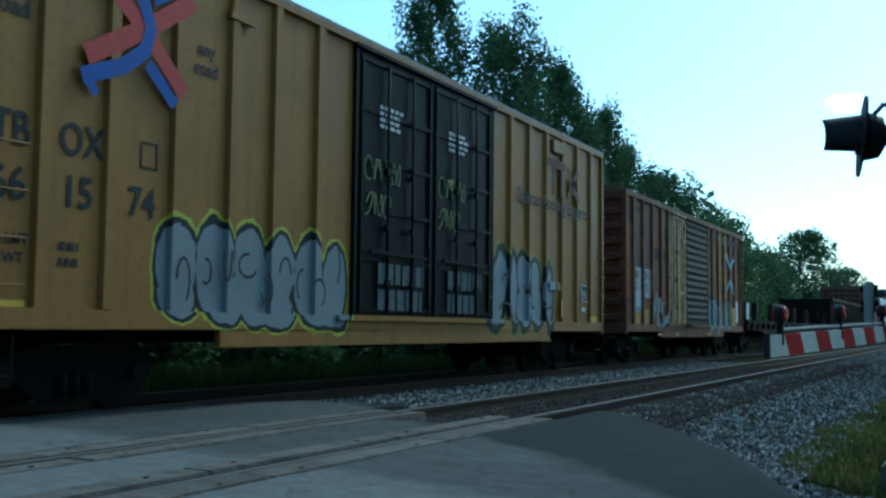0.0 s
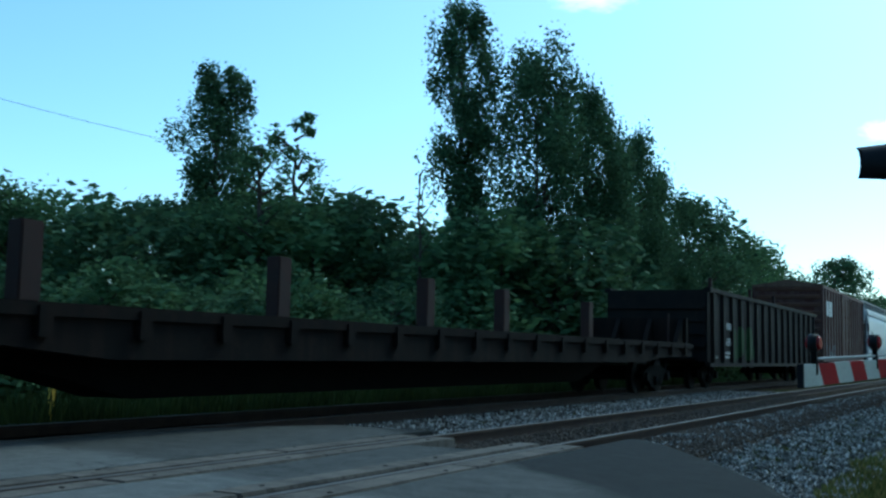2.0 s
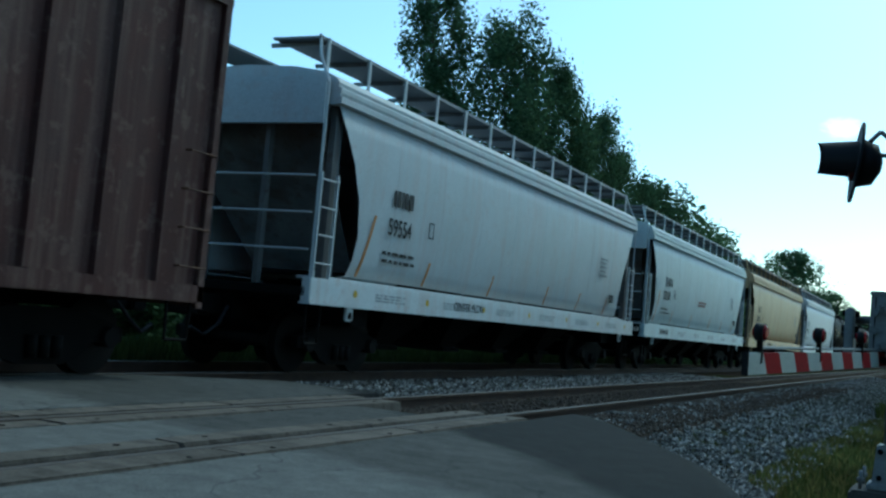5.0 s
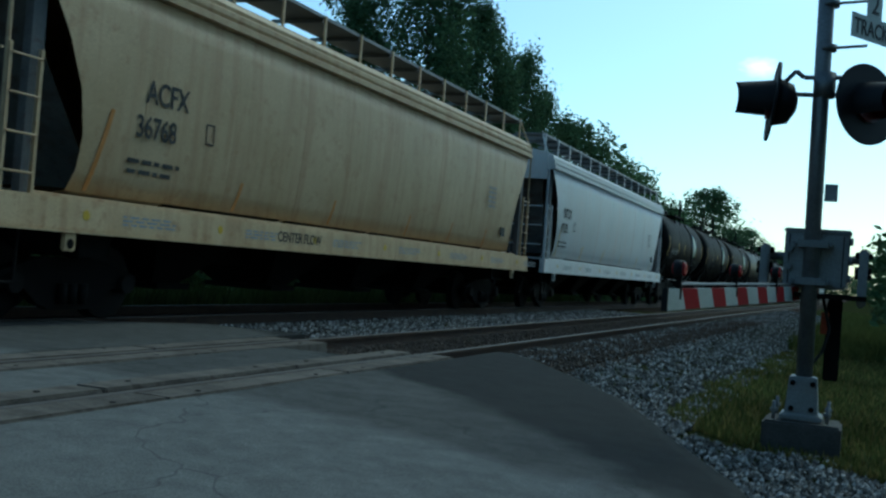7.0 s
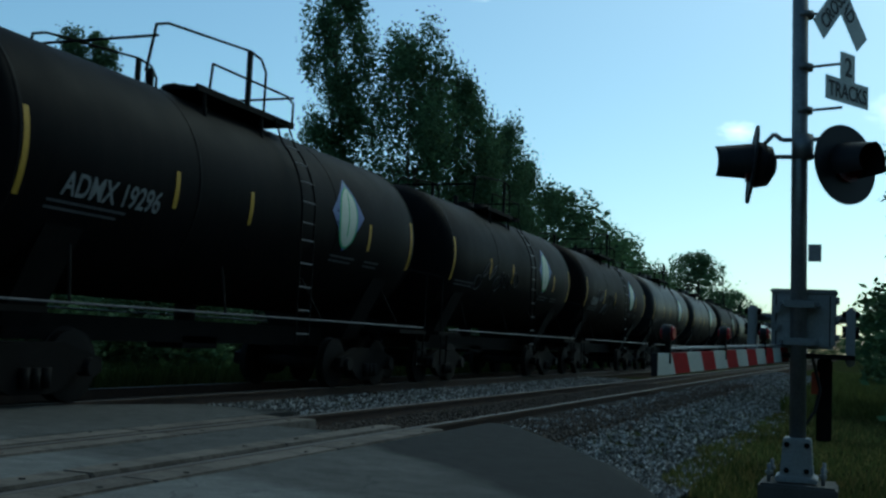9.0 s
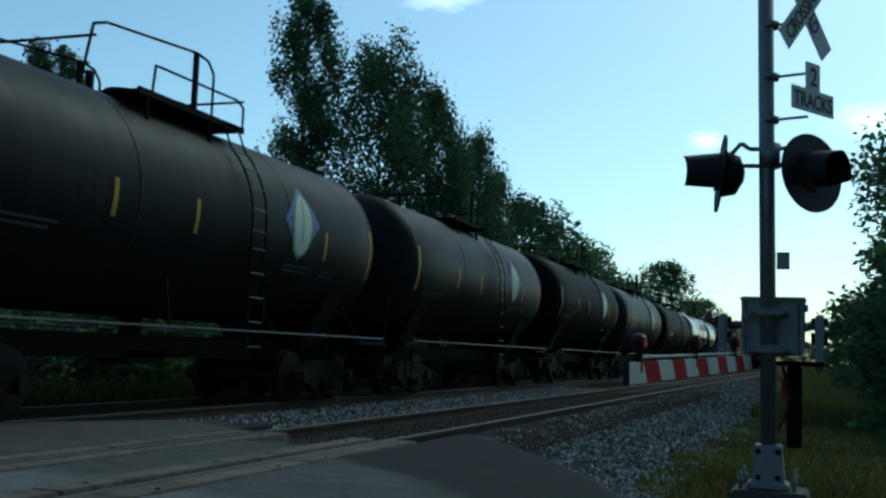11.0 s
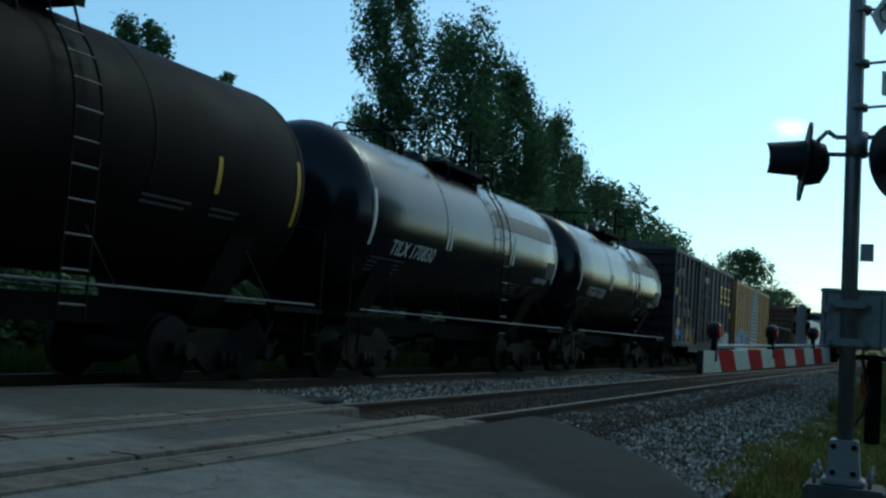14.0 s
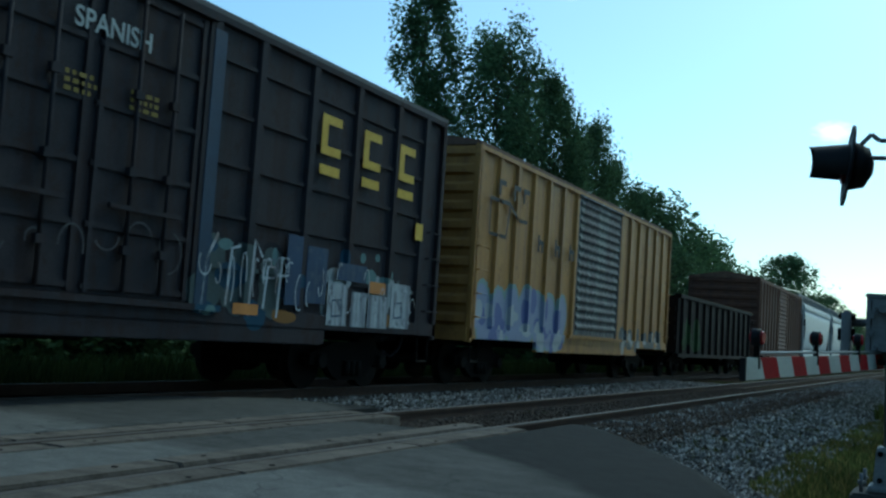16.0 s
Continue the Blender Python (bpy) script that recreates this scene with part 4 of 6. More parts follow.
def gondola_car(name, label, q0, q1, top, paint, load=None):
    L = q1 - q0
    h = L / 2
    car = thing(name, label, "gondola car", group="open cars of the train")
    TRAIN.append((car, (q0 + q1) / 2))
    part("floor", B((-1.5, 1.5, -h + 0.05, h - 0.05, 0.9, 1.05)), paint, car)
    for s in (-1, 1):
        x0, x1 = (1.46, 1.5) if s > 0 else (-1.5, -1.46)
        sd = part("side", B((x0, x1, -h, h, 0.72, top)), paint, car)
        part("top_chord", B((x0 - 0.06, x1 + 0.1 if s > 0 else x1 + 0.06, -h - 0.02, h + 0.02, top - 0.07, top + 0.06) if s > 0 else (x0 - 0.1, x1 + 0.06, -h - 0.02, h + 0.02, top - 0.07, top + 0.06)), paint, car, soft=0.015)
        part("bottom_chord", B((x0 - 0.02, x1 + 0.08, -h, h, 0.66, 0.78) if s > 0 else (x0 - 0.08, x1 + 0.02, -h, h, 0.66, 0.78)), paint, car, soft=0.01)
        n = max(8, int(L / 1.12))
        for i in range(n):
            y = -h + 0.5 + (L - 1.0) * i / (n - 1)
            xx = 1.5 * s
            bm = loft(bmesh.new(), [[(xx, y - 0.12, z), (xx + s * d, y - 0.07, z), (xx + s * d, y + 0.07, z), (xx, y + 0.12, z)] for z, d in ((0.78, 0.1), (top - 0.07, 0.08))], smooth=False)
            part("side_post", bm, paint, car)
        e = s * h
        part("end_wall", B((-1.5, 1.5, min(e, e - s * 0.08), max(e, e - s * 0.08), 0.8, top)), paint, car)
        for k in range(4):
            z = 1.2 + k * (top - 1.4) / 4
            part("end_stiffener", B((-1.45, 1.45, min(e, e + s * 0.09), max(e, e + s * 0.09), z, z + 0.16)), paint, car, soft=0.02)
        part("end_platform", B((-1.2, 1.2, min(e, e + s * 0.3), max(e, e + s * 0.3), 0.86, 0.92)), dark_steel, car)
        for i in range(4):
            grab(car, 1.6, (h - 0.45) if s > 0 else (-h + 0.05), 1.0 + 0.42 * i, 0.4, paint)
        part("stirrup_step", path(bmesh.new(), [(1.5, e - s * 0.3 - 0.18, 0.8), (1.5, e - s * 0.3 - 0.16, 0.42), (1.5, e - s * 0.3 + 0.16, 0.42), (1.5, e - s * 0.3 + 0.18, 0.8)], 0.018), dark_steel, car)
    running_gear(car, L)
    return car


def flat_car(name, label, q0, q1, deck, paint):
    L = q1 - q0
    h = L / 2
    car = thing(name, label, "flat car", group="open cars of the train")
    TRAIN.append((car, (q0 + q1) / 2))
    part("deck", B((-1.5, 1.5, -h, h, deck - 0.1, deck)), paint, car, soft=0.01)
    for s in (-1, 1):
        x0, x1 = (1.4, 1.52) if s > 0 else (-1.52, -1.4)
        bm = bmesh.new()
        prof = [(-h, 0.95), (-h + 2.9, 0.9), (-h + 4.2, 0.78), (h - 4.2, 0.78), (h - 2.9, 0.9), (h, 0.95), (h, deck - 0.02), (-h, deck - 0.02)]
        a = [bm.verts.new((x0, u, v)) for u, v in prof]
        b = [bm.verts.new((x1, u, v)) for u, v in prof]
        bm.faces.new(a), bm.faces.new(b[::-1])
        for i in range(len(prof)):
            bm.faces.new((a[i], b[i], b[(i + 1) % len(prof)], a[(i + 1) % len(prof)]))
        sill = part("side_sill", bm, paint, car)
        part("rub_rail", B((min(1.52 * s, 1.57 * s), max(1.52 * s, 1.57 * s), -h, h, deck - 0.13, deck - 0.03)), paint, sill)
        n = 20
        for i in range(n):
            y = -h + 0.8 + (L - 1.6) * i / (n - 1)
            part("stake_pocket", B((min(1.52 * s, 1.6 * s), max(1.52 * s, 1.6 * s), y - 0.08, y + 0.08, deck - 0.32, deck - 0.04)), paint, sill)
        e = s * h
        part("end_bulkhead", B((-1.45, 1.45, min(e - s * 0.1, e - s * 0.28), max(e - s * 0.1, e - s * 0.28), deck, deck + 0.68)), paint, car, "low steel bulkhead", soft=0.02)
        for x in (-1.3, -0.45, 0.45, 1.3):
            part("bulkhead_brace", loft(bmesh.new(), [[(x - 0.06, e - s * 0.28, deck), (x + 0.06, e - s * 0.28, deck), (x + 0.06, e - s * 0.28, deck + 0.66), (x - 0.06, e - s * 0.28, deck + 0.66)], [(x - 0.06, e - s * 0.85, deck), (x + 0.06, e - s * 0.85, deck), (x + 0.06, e - s * 0.32, deck + 0.6), (x - 0.06, e - s * 0.32, deck + 0.6)]], smooth=False), paint, car)
    bm = bmesh.new()
    belly = [(-h + 3.6, deck - 0.1), (-h + 3.6, 0.8), (-h + 5.6, 0.32), (h - 5.6, 0.32), (h - 3.6, 0.8), (h - 3.6, deck - 0.1)]
    a, b = [bm.verts.new((-0.4, u, v)) for u, v in belly], [bm.verts.new((0.4, u, v)) for u, v in belly]
    bm.faces.new(a), bm.faces.new(b[::-1])
    for i in range(len(belly)):
        bm.faces.new((a[i], b[i], b[(i + 1) % len(belly)], a[(i + 1) % len(belly)]))
    part("centre_sill", bm, dark_steel, car, "deep fish-bellied sill under the deck")
    part("end_panel", B((1.455, 1.475, -h + 0.1, -h + 0.62, deck + 0.05, deck + 0.66)), white_ink, car, "pale painted panel on the bulkhead's edge")
    running_gear(car, L)
    return car

# ---------------------------------------------------------------- the train, from its visible head to its tail
def flat_paint(c, edge=None, halo=None, at=0.88):
    """Stops for a painted patch: one fill, a dark edge, a halo."""
    out = [(0.0, (*c, 1))]
    if edge:
        out.append((at, (*edge, 1)))
    if halo:
        out.append((at + 0.15, (*halo, 1)))
    return out + [(at + (0.15 if edge else 0.0) + (0.08 if halo else 0.0), CLEAR)]


def letters(y0, y1, z0, z1, n, seed):
    """Fat rounded letter shapes side by side, leaning on one another."""
    r, out = random.Random(seed), []
    w = (y1 - y0) / n
    for i in range(n):
        y = y0 + (i + 0.5) * w
        hi = (z1 - z0) * r.uniform(0.42, 0.52)
        out.append((y + w * 0.05, z1 - hi * r.uniform(0.9, 1.1), w * r.uniform(0.5, 0.62), hi))
        out.append((y + w * r.uniform(-0.3, 0.3), z0 + (z1 - z0) * r.uniform(0.2, 0.3), w * r.uniform(0.5, 0.7), (z1 - z0) * r.uniform(0.24, 0.32)))
    return out


def patches(y0, y1, z0, z1, n, seed, ry=0.3, rz=0.3):
    r = random.Random(seed)
    return [(r.uniform(y0, y1), r.uniform(z0, z1), ry * r.uniform(0.4, 1.2), rz * r.uniform(0.4, 1.2)) for _ in range(n)]


def tag_lines(car, x, y0, y1, z0, z1, n, seed, material, w=0.035):
    """Curling drawn lines inside a painted tag, each a flat stroke."""
    r = random.Random(seed)
    step = (y1 - y0) / n
    for i in range(n):
        yc, zc = y0 + (i + 0.5) * step, z0 + (z1 - z0) * r.uniform(0.35, 0.7)
        a0, span, ry, rz = r.uniform(0, 6.28), r.uniform(2.2, 4.6), step * r.uniform(0.2, 0.5), (z1 - z0) * r.uniform(0.12, 0.34)
        stroke(car, x + 0.0006 * i, [(yc + ry * math.cos(a0 + span * k / 8), zc + rz * math.sin(a0 + span * k / 8)) for k in range(9)], w, material, "tag_line")


def stroke(car, x, pts, w, material, name="emblem_stroke"):
    """A flat painted stroke through points (y, z), as one ribbon."""
    rows = []
    for k, (y, z) in enumerate(pts):
        a, b = pts[max(k - 1, 0)], pts[min(k + 1, len(pts) - 1)]
        d = Vector((b[0] - a[0], b[1] - a[1])).normalized() * w / 2
        rows.append([(x, y - d.y, z + d.x), (x, y + d.y, z - d.x)])
    return part(name, loft(bmesh.new(), rows, close=False, caps=False), material, car)


def shard(car, x, pts, material, name="tag_shard"):
    """A flat painted shape with straight edges; pts in y, z."""
    bm = bmesh.new()
    near = [bm.verts.new((x + 0.002, y, z)) for y, z in pts]
    back = [bm.verts.new((x, y, z)) for y, z in pts]
    bm.faces.new(near), bm.faces.new(back[::-1])
    for i in range(len(pts)):
        k = (i + 1) % len(pts)
        bm.faces.new((near[i], near[k], back[k], back[i]))
    return part(name, bm, material, car)


def painted_panels(car, x, panels, w=0.004):
    """Rectangles of paint: (y0, y1, z0, z1, material)."""
    for y0, y1, z0, z1, m in panels:
        part("painted_panel", B((x, x + w, y0, y1, z0, z1)), m, car)


# 1: yellow high-cube box car
yellow = surf("yellow_car_paint", (0.2154, 0.1045, 0.0152), (0.2788, 0.1362, 0.0228), 1.2, 0.55, bump=0.05, streak=(0.17, 0.085, 0.025), streak_amt=0.45,
              blobs=[(letters(-6.3, -2.5, 0.92, 2.1, 6, 3), flat_paint((0.20, 0.215, 0.23), (0.012, 0.012, 0.014), (0.4, 0.4, 0.04))), ([(2.45, 1.35, 0.62, 0.52), (2.83, 1.85, 0.42, 0.6), (3.37, 1.62, 0.32, 0.84), (3.88, 1.3, 0.4, 0.5), (3.86, 1.92, 0.36, 0.5), (4.5, 1.35, 0.46, 0.5), (4.5, 1.85, 0.32, 0.46), (5.2, 1.55, 0.36, 0.78)], [(0, (0.20, 0.225, 0.25, 1)), (0.72, (0.006, 0.006, 0.008, 1)), (1.0, (0.2, 0.22, 0.03, 1)), (1.07, CLEAR)])])
navy_door = surf("dark_navy_door", (0.0025, 0.003, 0.0045), (0.0055, 0.006, 0.0085), 2.0, 0.5, bump=0.1, streak=(0.016, 0.016, 0.017), streak_amt=0.3, spec=0.06)
roof_grey = surf("roof_steel", (0.16, 0.14, 0.12), (0.24, 0.22, 0.2), 2.0, 0.6, 0.2, bump=0.1, streak=RUST, streak_amt=0.5)
rust_roof = surf("rusty_roof", (0.10, 0.06, 0.04), (0.18, 0.11, 0.075), 2.0, 0.75, bump=0.2, streak=DARKRUST, streak_amt=0.5)
post_ys = [-7.85, -7.0, -6.03, -5.08, -4.23, -3.27] + [2.28 + 0.92 * k for k in range(1, 7)]
c = box_car("box_car", "yellow high-cube box car with dark double doors and silver graffiti", 6.2, 23.5, 4.96, yellow, yellow, roof_grey, post_ys, [(-2.33, 2.28, "plug", navy_door)])
for txt, y in (("66", -8.42), ("15", -7.6), ("74", -6.72)):
    words(txt, 1.552, y, 2.02, 0.3, ink, c, "car_number", 0.95)
for txt, y in (("TB", -8.42), ("OX", -7.64)):
    words(txt, 1.552, y, 2.52, 0.3, ink, c, "reporting_mark", 0.86)
words("load", 1.552, -8.45, 3.68, 0.17, ink, c)
words("any", 1.552, -5.7, 3.92, 0.15, ink, c)
words("road", 1.552, -5.75, 3.70, 0.15, ink, c)
words("LD LMT", 1.552, -8.45, 1.62, 0.1, ink, c)
words("LT WT", 1.552, -8.45, 1.45, 0.1, ink, c)
bars(1.548, -7.6, 1.45, 0.3, 0.3, 2, ink, c)
part("notice_frame", B((1.545, 1.549, -6.55, -6.53, 2.52, 2.8), (1.545, 1.549, -6.32, -6.3, 2.52, 2.8), (1.545, 1.549, -6.55, -6.3, 2.78, 2.8), (1.545, 1.549, -6.55, -6.3, 2.52, 2.54)), ink, c, "thin outlined square")
part("warning_plate", B((1.545, 1.55, -8.4, -7.98, 0.98, 1.12)), yellow_ink, c)
logo_red = surf("logo_red", (0.33, 0.035, 0.03), (0.42, 0.05, 0.04), 4, 0.6)
logo_blue = surf("logo_blue", (0.02, 0.06, 0.26), (0.03, 0.09, 0.36), 4, 0.6)
stroke(c, 1.602, [(-7.4, 3.5), (-6.6, 3.95), (-5.85, 4.45)], 0.21, logo_red)
stroke(c, 1.602, [(-7.15, 4.3), (-6.6, 3.95), (-5.98, 3.4)], 0.2, logo_red)
stroke(c, 1.608, [(-7.45, 3.28), (-6.9, 3.5), (-6.6, 3.72), (-6.52, 3.98), (-6.62, 4.2), (-6.75, 4.4)], 0.17, logo_blue)
stroke(c, 1.609, [(-7.42, 3.3), (-7.25, 3.14)], 0.1, logo_blue)
stroke(c, 1.609, [(-6.55, 3.6), (-6.12, 3.25)], 0.15, logo_blue)
stroke(c, 1.609, [(-6.5, 4.3), (-5.9, 4.62)], 0.15, logo_blue)
tag_lines(c, 1.606, -6.1, -2.7, 0.95, 2.05, 9, 1, ink)
for pts in ([(2.7, 1.75), (2.82, 1.88), (3.0, 1.9), (3.1, 1.82)], [(2.6, 1.25), (2.8, 1.38), (3.05, 1.36), (3.2, 1.22)], [(3.72, 1.72), (3.9, 1.66), (4.1, 1.74)], [(4.1, 1.4), (4.2, 1.3), (4.32, 1.32)], [(4.68, 1.5), (4.85, 1.35), (5.05, 1.3)], [(5.0, 1.75), (5.15, 1.8), (5.35, 1.76)], [(5.05, 1.3), (5.2, 1.36), (5.38, 1.28)], [(2.15, 1.5), (2.3, 1.45)]):
    stroke(c, 1.606, pts, 0.045, ink, "tag_line")
words("Railcar Pooling Experts", 1.604, 3.45, 3.3, 0.27, ink, c, "lettering", 1.12)
faded_red = surf("faded_red_mark", (0.085, 0.03, 0.02), (0.12, 0.045, 0.03), 4, 0.7)
for pts, w in (([(5.0, 4.28), (6.05, 4.28)], 0.17), ([(5.32, 4.2), (5.32, 3.62)], 0.14), ([(5.86, 4.2), (5.86, 3.62)], 0.14), ([(6.15, 4.3), (6.9, 3.62)], 0.15), ([(6.85, 4.3), (6.2, 3.62)], 0.15)):
    stroke(c, 1.603 + 0.0015 * w, pts, w, faded_red)
part("data_panel", B((1.604, 1.606, 7.08, 7.46, 1.5, 1.86)), white_ink, c)
part("data_panel_face", B((1.6062, 1.608, 7.1, 7.44, 1.52, 1.84)), ink, c)
bars(1.609, 7.12, 1.56, 0.28, 0.2, 3, white_ink, c)
part("small_label", B((1.604, 1.606, 7.12, 7.36, 1.28, 1.38)), white_ink, c)
part("warning_plate", B((1.604, 1.608, 7.7, 8.08, 1.06, 1.2)), yellow_ink, c)
part("latch_plate", B((1.6, 1.63, 5.08, 5.75, 1.68, 1.86)), yellow, c, soft=0.01)
part("orange_reflector", B((1.6, 1.604, 5.82, 5.9, 1.15, 1.5)), orange_ink, c)
chalk = surf("chalk_scrawl", (0.26, 0.27, 0.14), (0.38, 0.39, 0.2), 5, 0.8)
faded_tag = surf("faded_tag", (0.06, 0.07, 0.075), (0.12, 0.13, 0.14), 5, 0.8)
for dy in (-1.75, 0.5):
    bars(1.612, dy, 3.78, 0.75, 0.36, 4, white_ink, c)
    rg = random.Random(int(dy * 4))
    for k in range(7):
        y, z = dy - 0.3 + 0.28 * (k % 4) + rg.uniform(-0.05, 0.05), 3.15 - 0.5 * (k // 4)
        part("chalk_scrawl", path(bmesh.new(), [(1.616, y + 0.11 * math.cos(u + k), z + 0.17 * math.sin(u * (1 + k % 2))) for u in steps(0, 5.2, 10)], 0.009, 4), chalk, c)
    bars(1.612, dy, 1.15, 1.4, 0.75, 2, faded_tag, c, "faded_tag", 0.8)
part("placard_board", B((1.56, 1.63, 5.3, 5.95, 4.52, 4.76)), yellow, c)
part("placard_board", B((1.56, 1.62, -5.2, -4.75, 4.45, 4.55)), yellow, c)

# 2: rusty orange box car
orange = surf("rusty_orange_paint", (0.125, 0.046, 0.016), (0.205, 0.078, 0.024), 1.1, 0.7, bump=0.1, streak=(0.05, 0.022, 0.014), streak_amt=0.75,
              blobs=[(letters(1.9, 5.3, 0.98, 2.0, 5, 12), flat_paint((0.20, 0.225, 0.22), (0.03, 0.05, 0.05))), (patches(2.0, 5.2, 1.0, 1.4, 7, 8), flat_paint((0.12, 0.20, 0.21))), (patches(-7.2, 7.2, 1.2, 4.2, 26, 77, 0.5, 0.6), flat_paint((0.10, 0.042, 0.02), at=0.8)),
                     ([(-5.35, 3.15, 0.4, 0.75), (-4.7, 3.9, 0.2, 0.4)], [(0, (0.09, 0.035, 0.028, 1)), (0.9, CLEAR)])])
cream_door = surf("chipped_cream_door", (0.42, 0.30, 0.12), (0.52, 0.39, 0.18), 2.0, 0.7, bump=0.1, streak=DARKRUST, streak_amt=0.95)
brown_door = surf("brown_corrugated_door", (0.028, 0.016, 0.0128), (0.048, 0.0272, 0.02), 2.0, 0.75, bump=0.1, streak=GRIME, streak_amt=0.4)
brown_end = surf("rust_brown_paint", (0.085, 0.04, 0.024), (0.13, 0.062, 0.036), 1.5, 0.75, bump=0.15, streak=DARKRUST, streak_amt=0.6)
c = box_car("box_car", "rust-stained orange box car with cream and brown doors", 25.3, 40.15, 4.36, orange, brown_end, rust_roof, [-6.68, -5.82, -4.91, -4.02, -3.3] + [2.4 + 0.9 * k for k in range(6)], [(-3.12, -1.42, "plug", cream_door), (-1.25, 1.6, "corrugated", brown_door)], sill_low=0.7)
patch_white = surf("weathered_white_panel", (0.36, 0.41, 0.44), (0.48, 0.53, 0.56), 3, 0.7, streak=(0.15, 0.09, 0.06), streak_amt=0.6)
worn_yellow = surf("worn_yellow_panel", (0.34, 0.20, 0.03), (0.42, 0.26, 0.05), 3, 0.7, streak=DARKRUST, streak_amt=0.5)
for y0, y1, z0, z1, m_ in ((-6.6, -5.92, 1.5, 2.5, patch_white), (-5.78, -5.0, 1.74, 2.5, patch_white), (-6.6, -5.95, 1.06, 1.46, worn_yellow), (-5.74, -5.22, 1.08, 1.45, worn_yellow)):
    part("painted_panel", B((1.541, 1.546, y0, y1, z0, z1)), m_, c)
words("52", 1.549, -6.5, 1.92, 0.2, ink, c, "car_number")
words("372", 1.549, -5.7, 1.9, 0.2, ink, c, "car_number")
for txt, y in (("AB", -6.5), ("OX", -5.68)):
    words(txt, 1.549, y, 2.22, 0.2, ink, c, "reporting_mark")
shadow_ink = surf("faded_black_letter", (0.035, 0.02, 0.015), (0.06, 0.035, 0.025), 4, 0.8)
for y0, y1, z0, z1 in ((-4.82, -4.1, 2.8, 3.12), (-3.95, -3.4, 2.8, 3.12), (-4.85, -4.55, 3.45, 4.1), (-6.55, -6.0, 3.9, 4.05), (-7.3, -6.8, 3.6, 4.1)):
    part("faded_letter", B((1.541, 1.545, y0, y1, z0, z1)), shadow_ink, c)
stroke(c, 1.603, [(-7.2, 3.0), (-6.85, 3.35), (-6.4, 3.3), (-6.2, 3.0), (-5.9, 3.0)], 0.05, shadow_ink, "faded_line")
pale_blue = surf("pale_blue_tape", (0.15, 0.27, 0.32), (0.22, 0.34, 0.4), 4, 0.6)
for pts in ([(4.4, 3.55), (5.1, 3.1)], [(5.15, 3.1), (5.8, 3.45)], [(5.1, 2.65), (4.55, 2.3)], [(5.15, 2.65), (5.75, 2.2)]):
    stroke(c, 1.6, pts, 0.15, pale_blue, "painted_cross")
grey_tag = surf("grey_tag_paint", (0.15, 0.165, 0.165), (0.23, 0.25, 0.25), 2.5, 0.7, streak=(0.1, 0.07, 0.05), streak_amt=0.4)
aqua_tag = surf("aqua_tag_paint", (0.16, 0.27, 0.29), (0.24, 0.36, 0.38), 2.5, 0.7, streak=(0.12, 0.12, 0.11), streak_amt=0.4)
for k, (pts, m_) in enumerate((([(-4.73, 1.95), (-4.5, 1.86), (-4.73, 1.42), (-4.97, 1.05), (-4.98, 1.5)], grey_tag),
                               ([(-4.56, 1.76), (-4.2, 1.8), (-4.38, 1.28), (-4.15, 0.98), (-4.58, 0.97), (-4.74, 1.1)], grey_tag),
                               ([(-4.16, 1.72), (-3.93, 1.7), (-4.0, 1.28), (-4.24, 1.4)], grey_tag),
                               ([(-4.18, 1.0), (-3.72, 1.3), (-3.5, 1.3), (-3.54, 0.97), (-3.64, 0.97), (-3.72, 1.12), (-3.92, 0.97)], aqua_tag),
                               ([(-3.48, 1.42), (-3.36, 1.4), (-3.38, 1.02), (-3.5, 1.0)], aqua_tag))):
    ring = pts + [pts[0]]
    shard(c, 1.603 + 0.0003 * k, pts, m_)
    stroke(c, 1.607 + 0.0003 * k, ring, 0.035, ink, "tag_outline")
painted_panels(c, 1.547, ((-6.62, -5.95, 1.38, 1.5, aqua_tag), (-6.7, -6.15, 0.98, 1.06, orange_ink), (-5.85, -5.3, 0.98, 1.07, patch_white), (-4.0, -3.45, 1.36, 1.62, brown_door)))
tag_lines(c, 1.607, 2.0, 5.2, 1.0, 1.9, 8, 22, ink)
for y in (3.4, 4.28):
    part("yellow_post_cover", B((1.59, 1.606, y - 0.07, y + 0.07, 1.05, 4.2)), worn_yellow, c, "yellow painted side post")
part("yellow_plate", B((1.55, 1.6, 5.35, 5.95, 1.06, 1.7)), worn_yellow, c)
part("data_panel", B((1.548, 1.552, 6.3, 6.7, 1.2, 1.95)), white_ink, c)
for y in (-4.3, -2.4, 1.7):
    part("orange_reflector", B((1.6, 1.604, y - 0.2, y + 0.2, 0.74, 0.82)), orange_ink, c)
bars(1.6, 2.2, 3.85, 4.4, 0.26, 1, shadow_ink, c, "faded_lettering", 0.9)

# 3: dark flat car with stakes and low bulkheads
soot = surf("sooty_brown_steel", (0.006, 0.005, 0.0045), (0.012, 0.0095, 0.008), 1.5, 0.85, bump=0.2, streak=(0.02, 0.012, 0.009), streak_amt=0.5, spec=0.08)
post_rust = surf("rusty_stake", (0.022, 0.011, 0.009), (0.04, 0.018, 0.014), 3, 0.8)
c = flat_car("flat_car", "dark sooty flat car with low end bulkheads and upright stakes", 41.4, 66.7, 1.3, soot)
for y in (-9.3, -5.45, -1.7, 1.1, 5.4):
    for x in (1.2,):
        part("stake", B((x - 0.1, x + 0.1, y - 0.13, y + 0.13, 1.3, 2.05)), post_rust, c, soft=0.015)
part("brake_stand", B((1.0, 1.05, 12.1, 12.15, 1.3, 2.1)), post_rust, c)

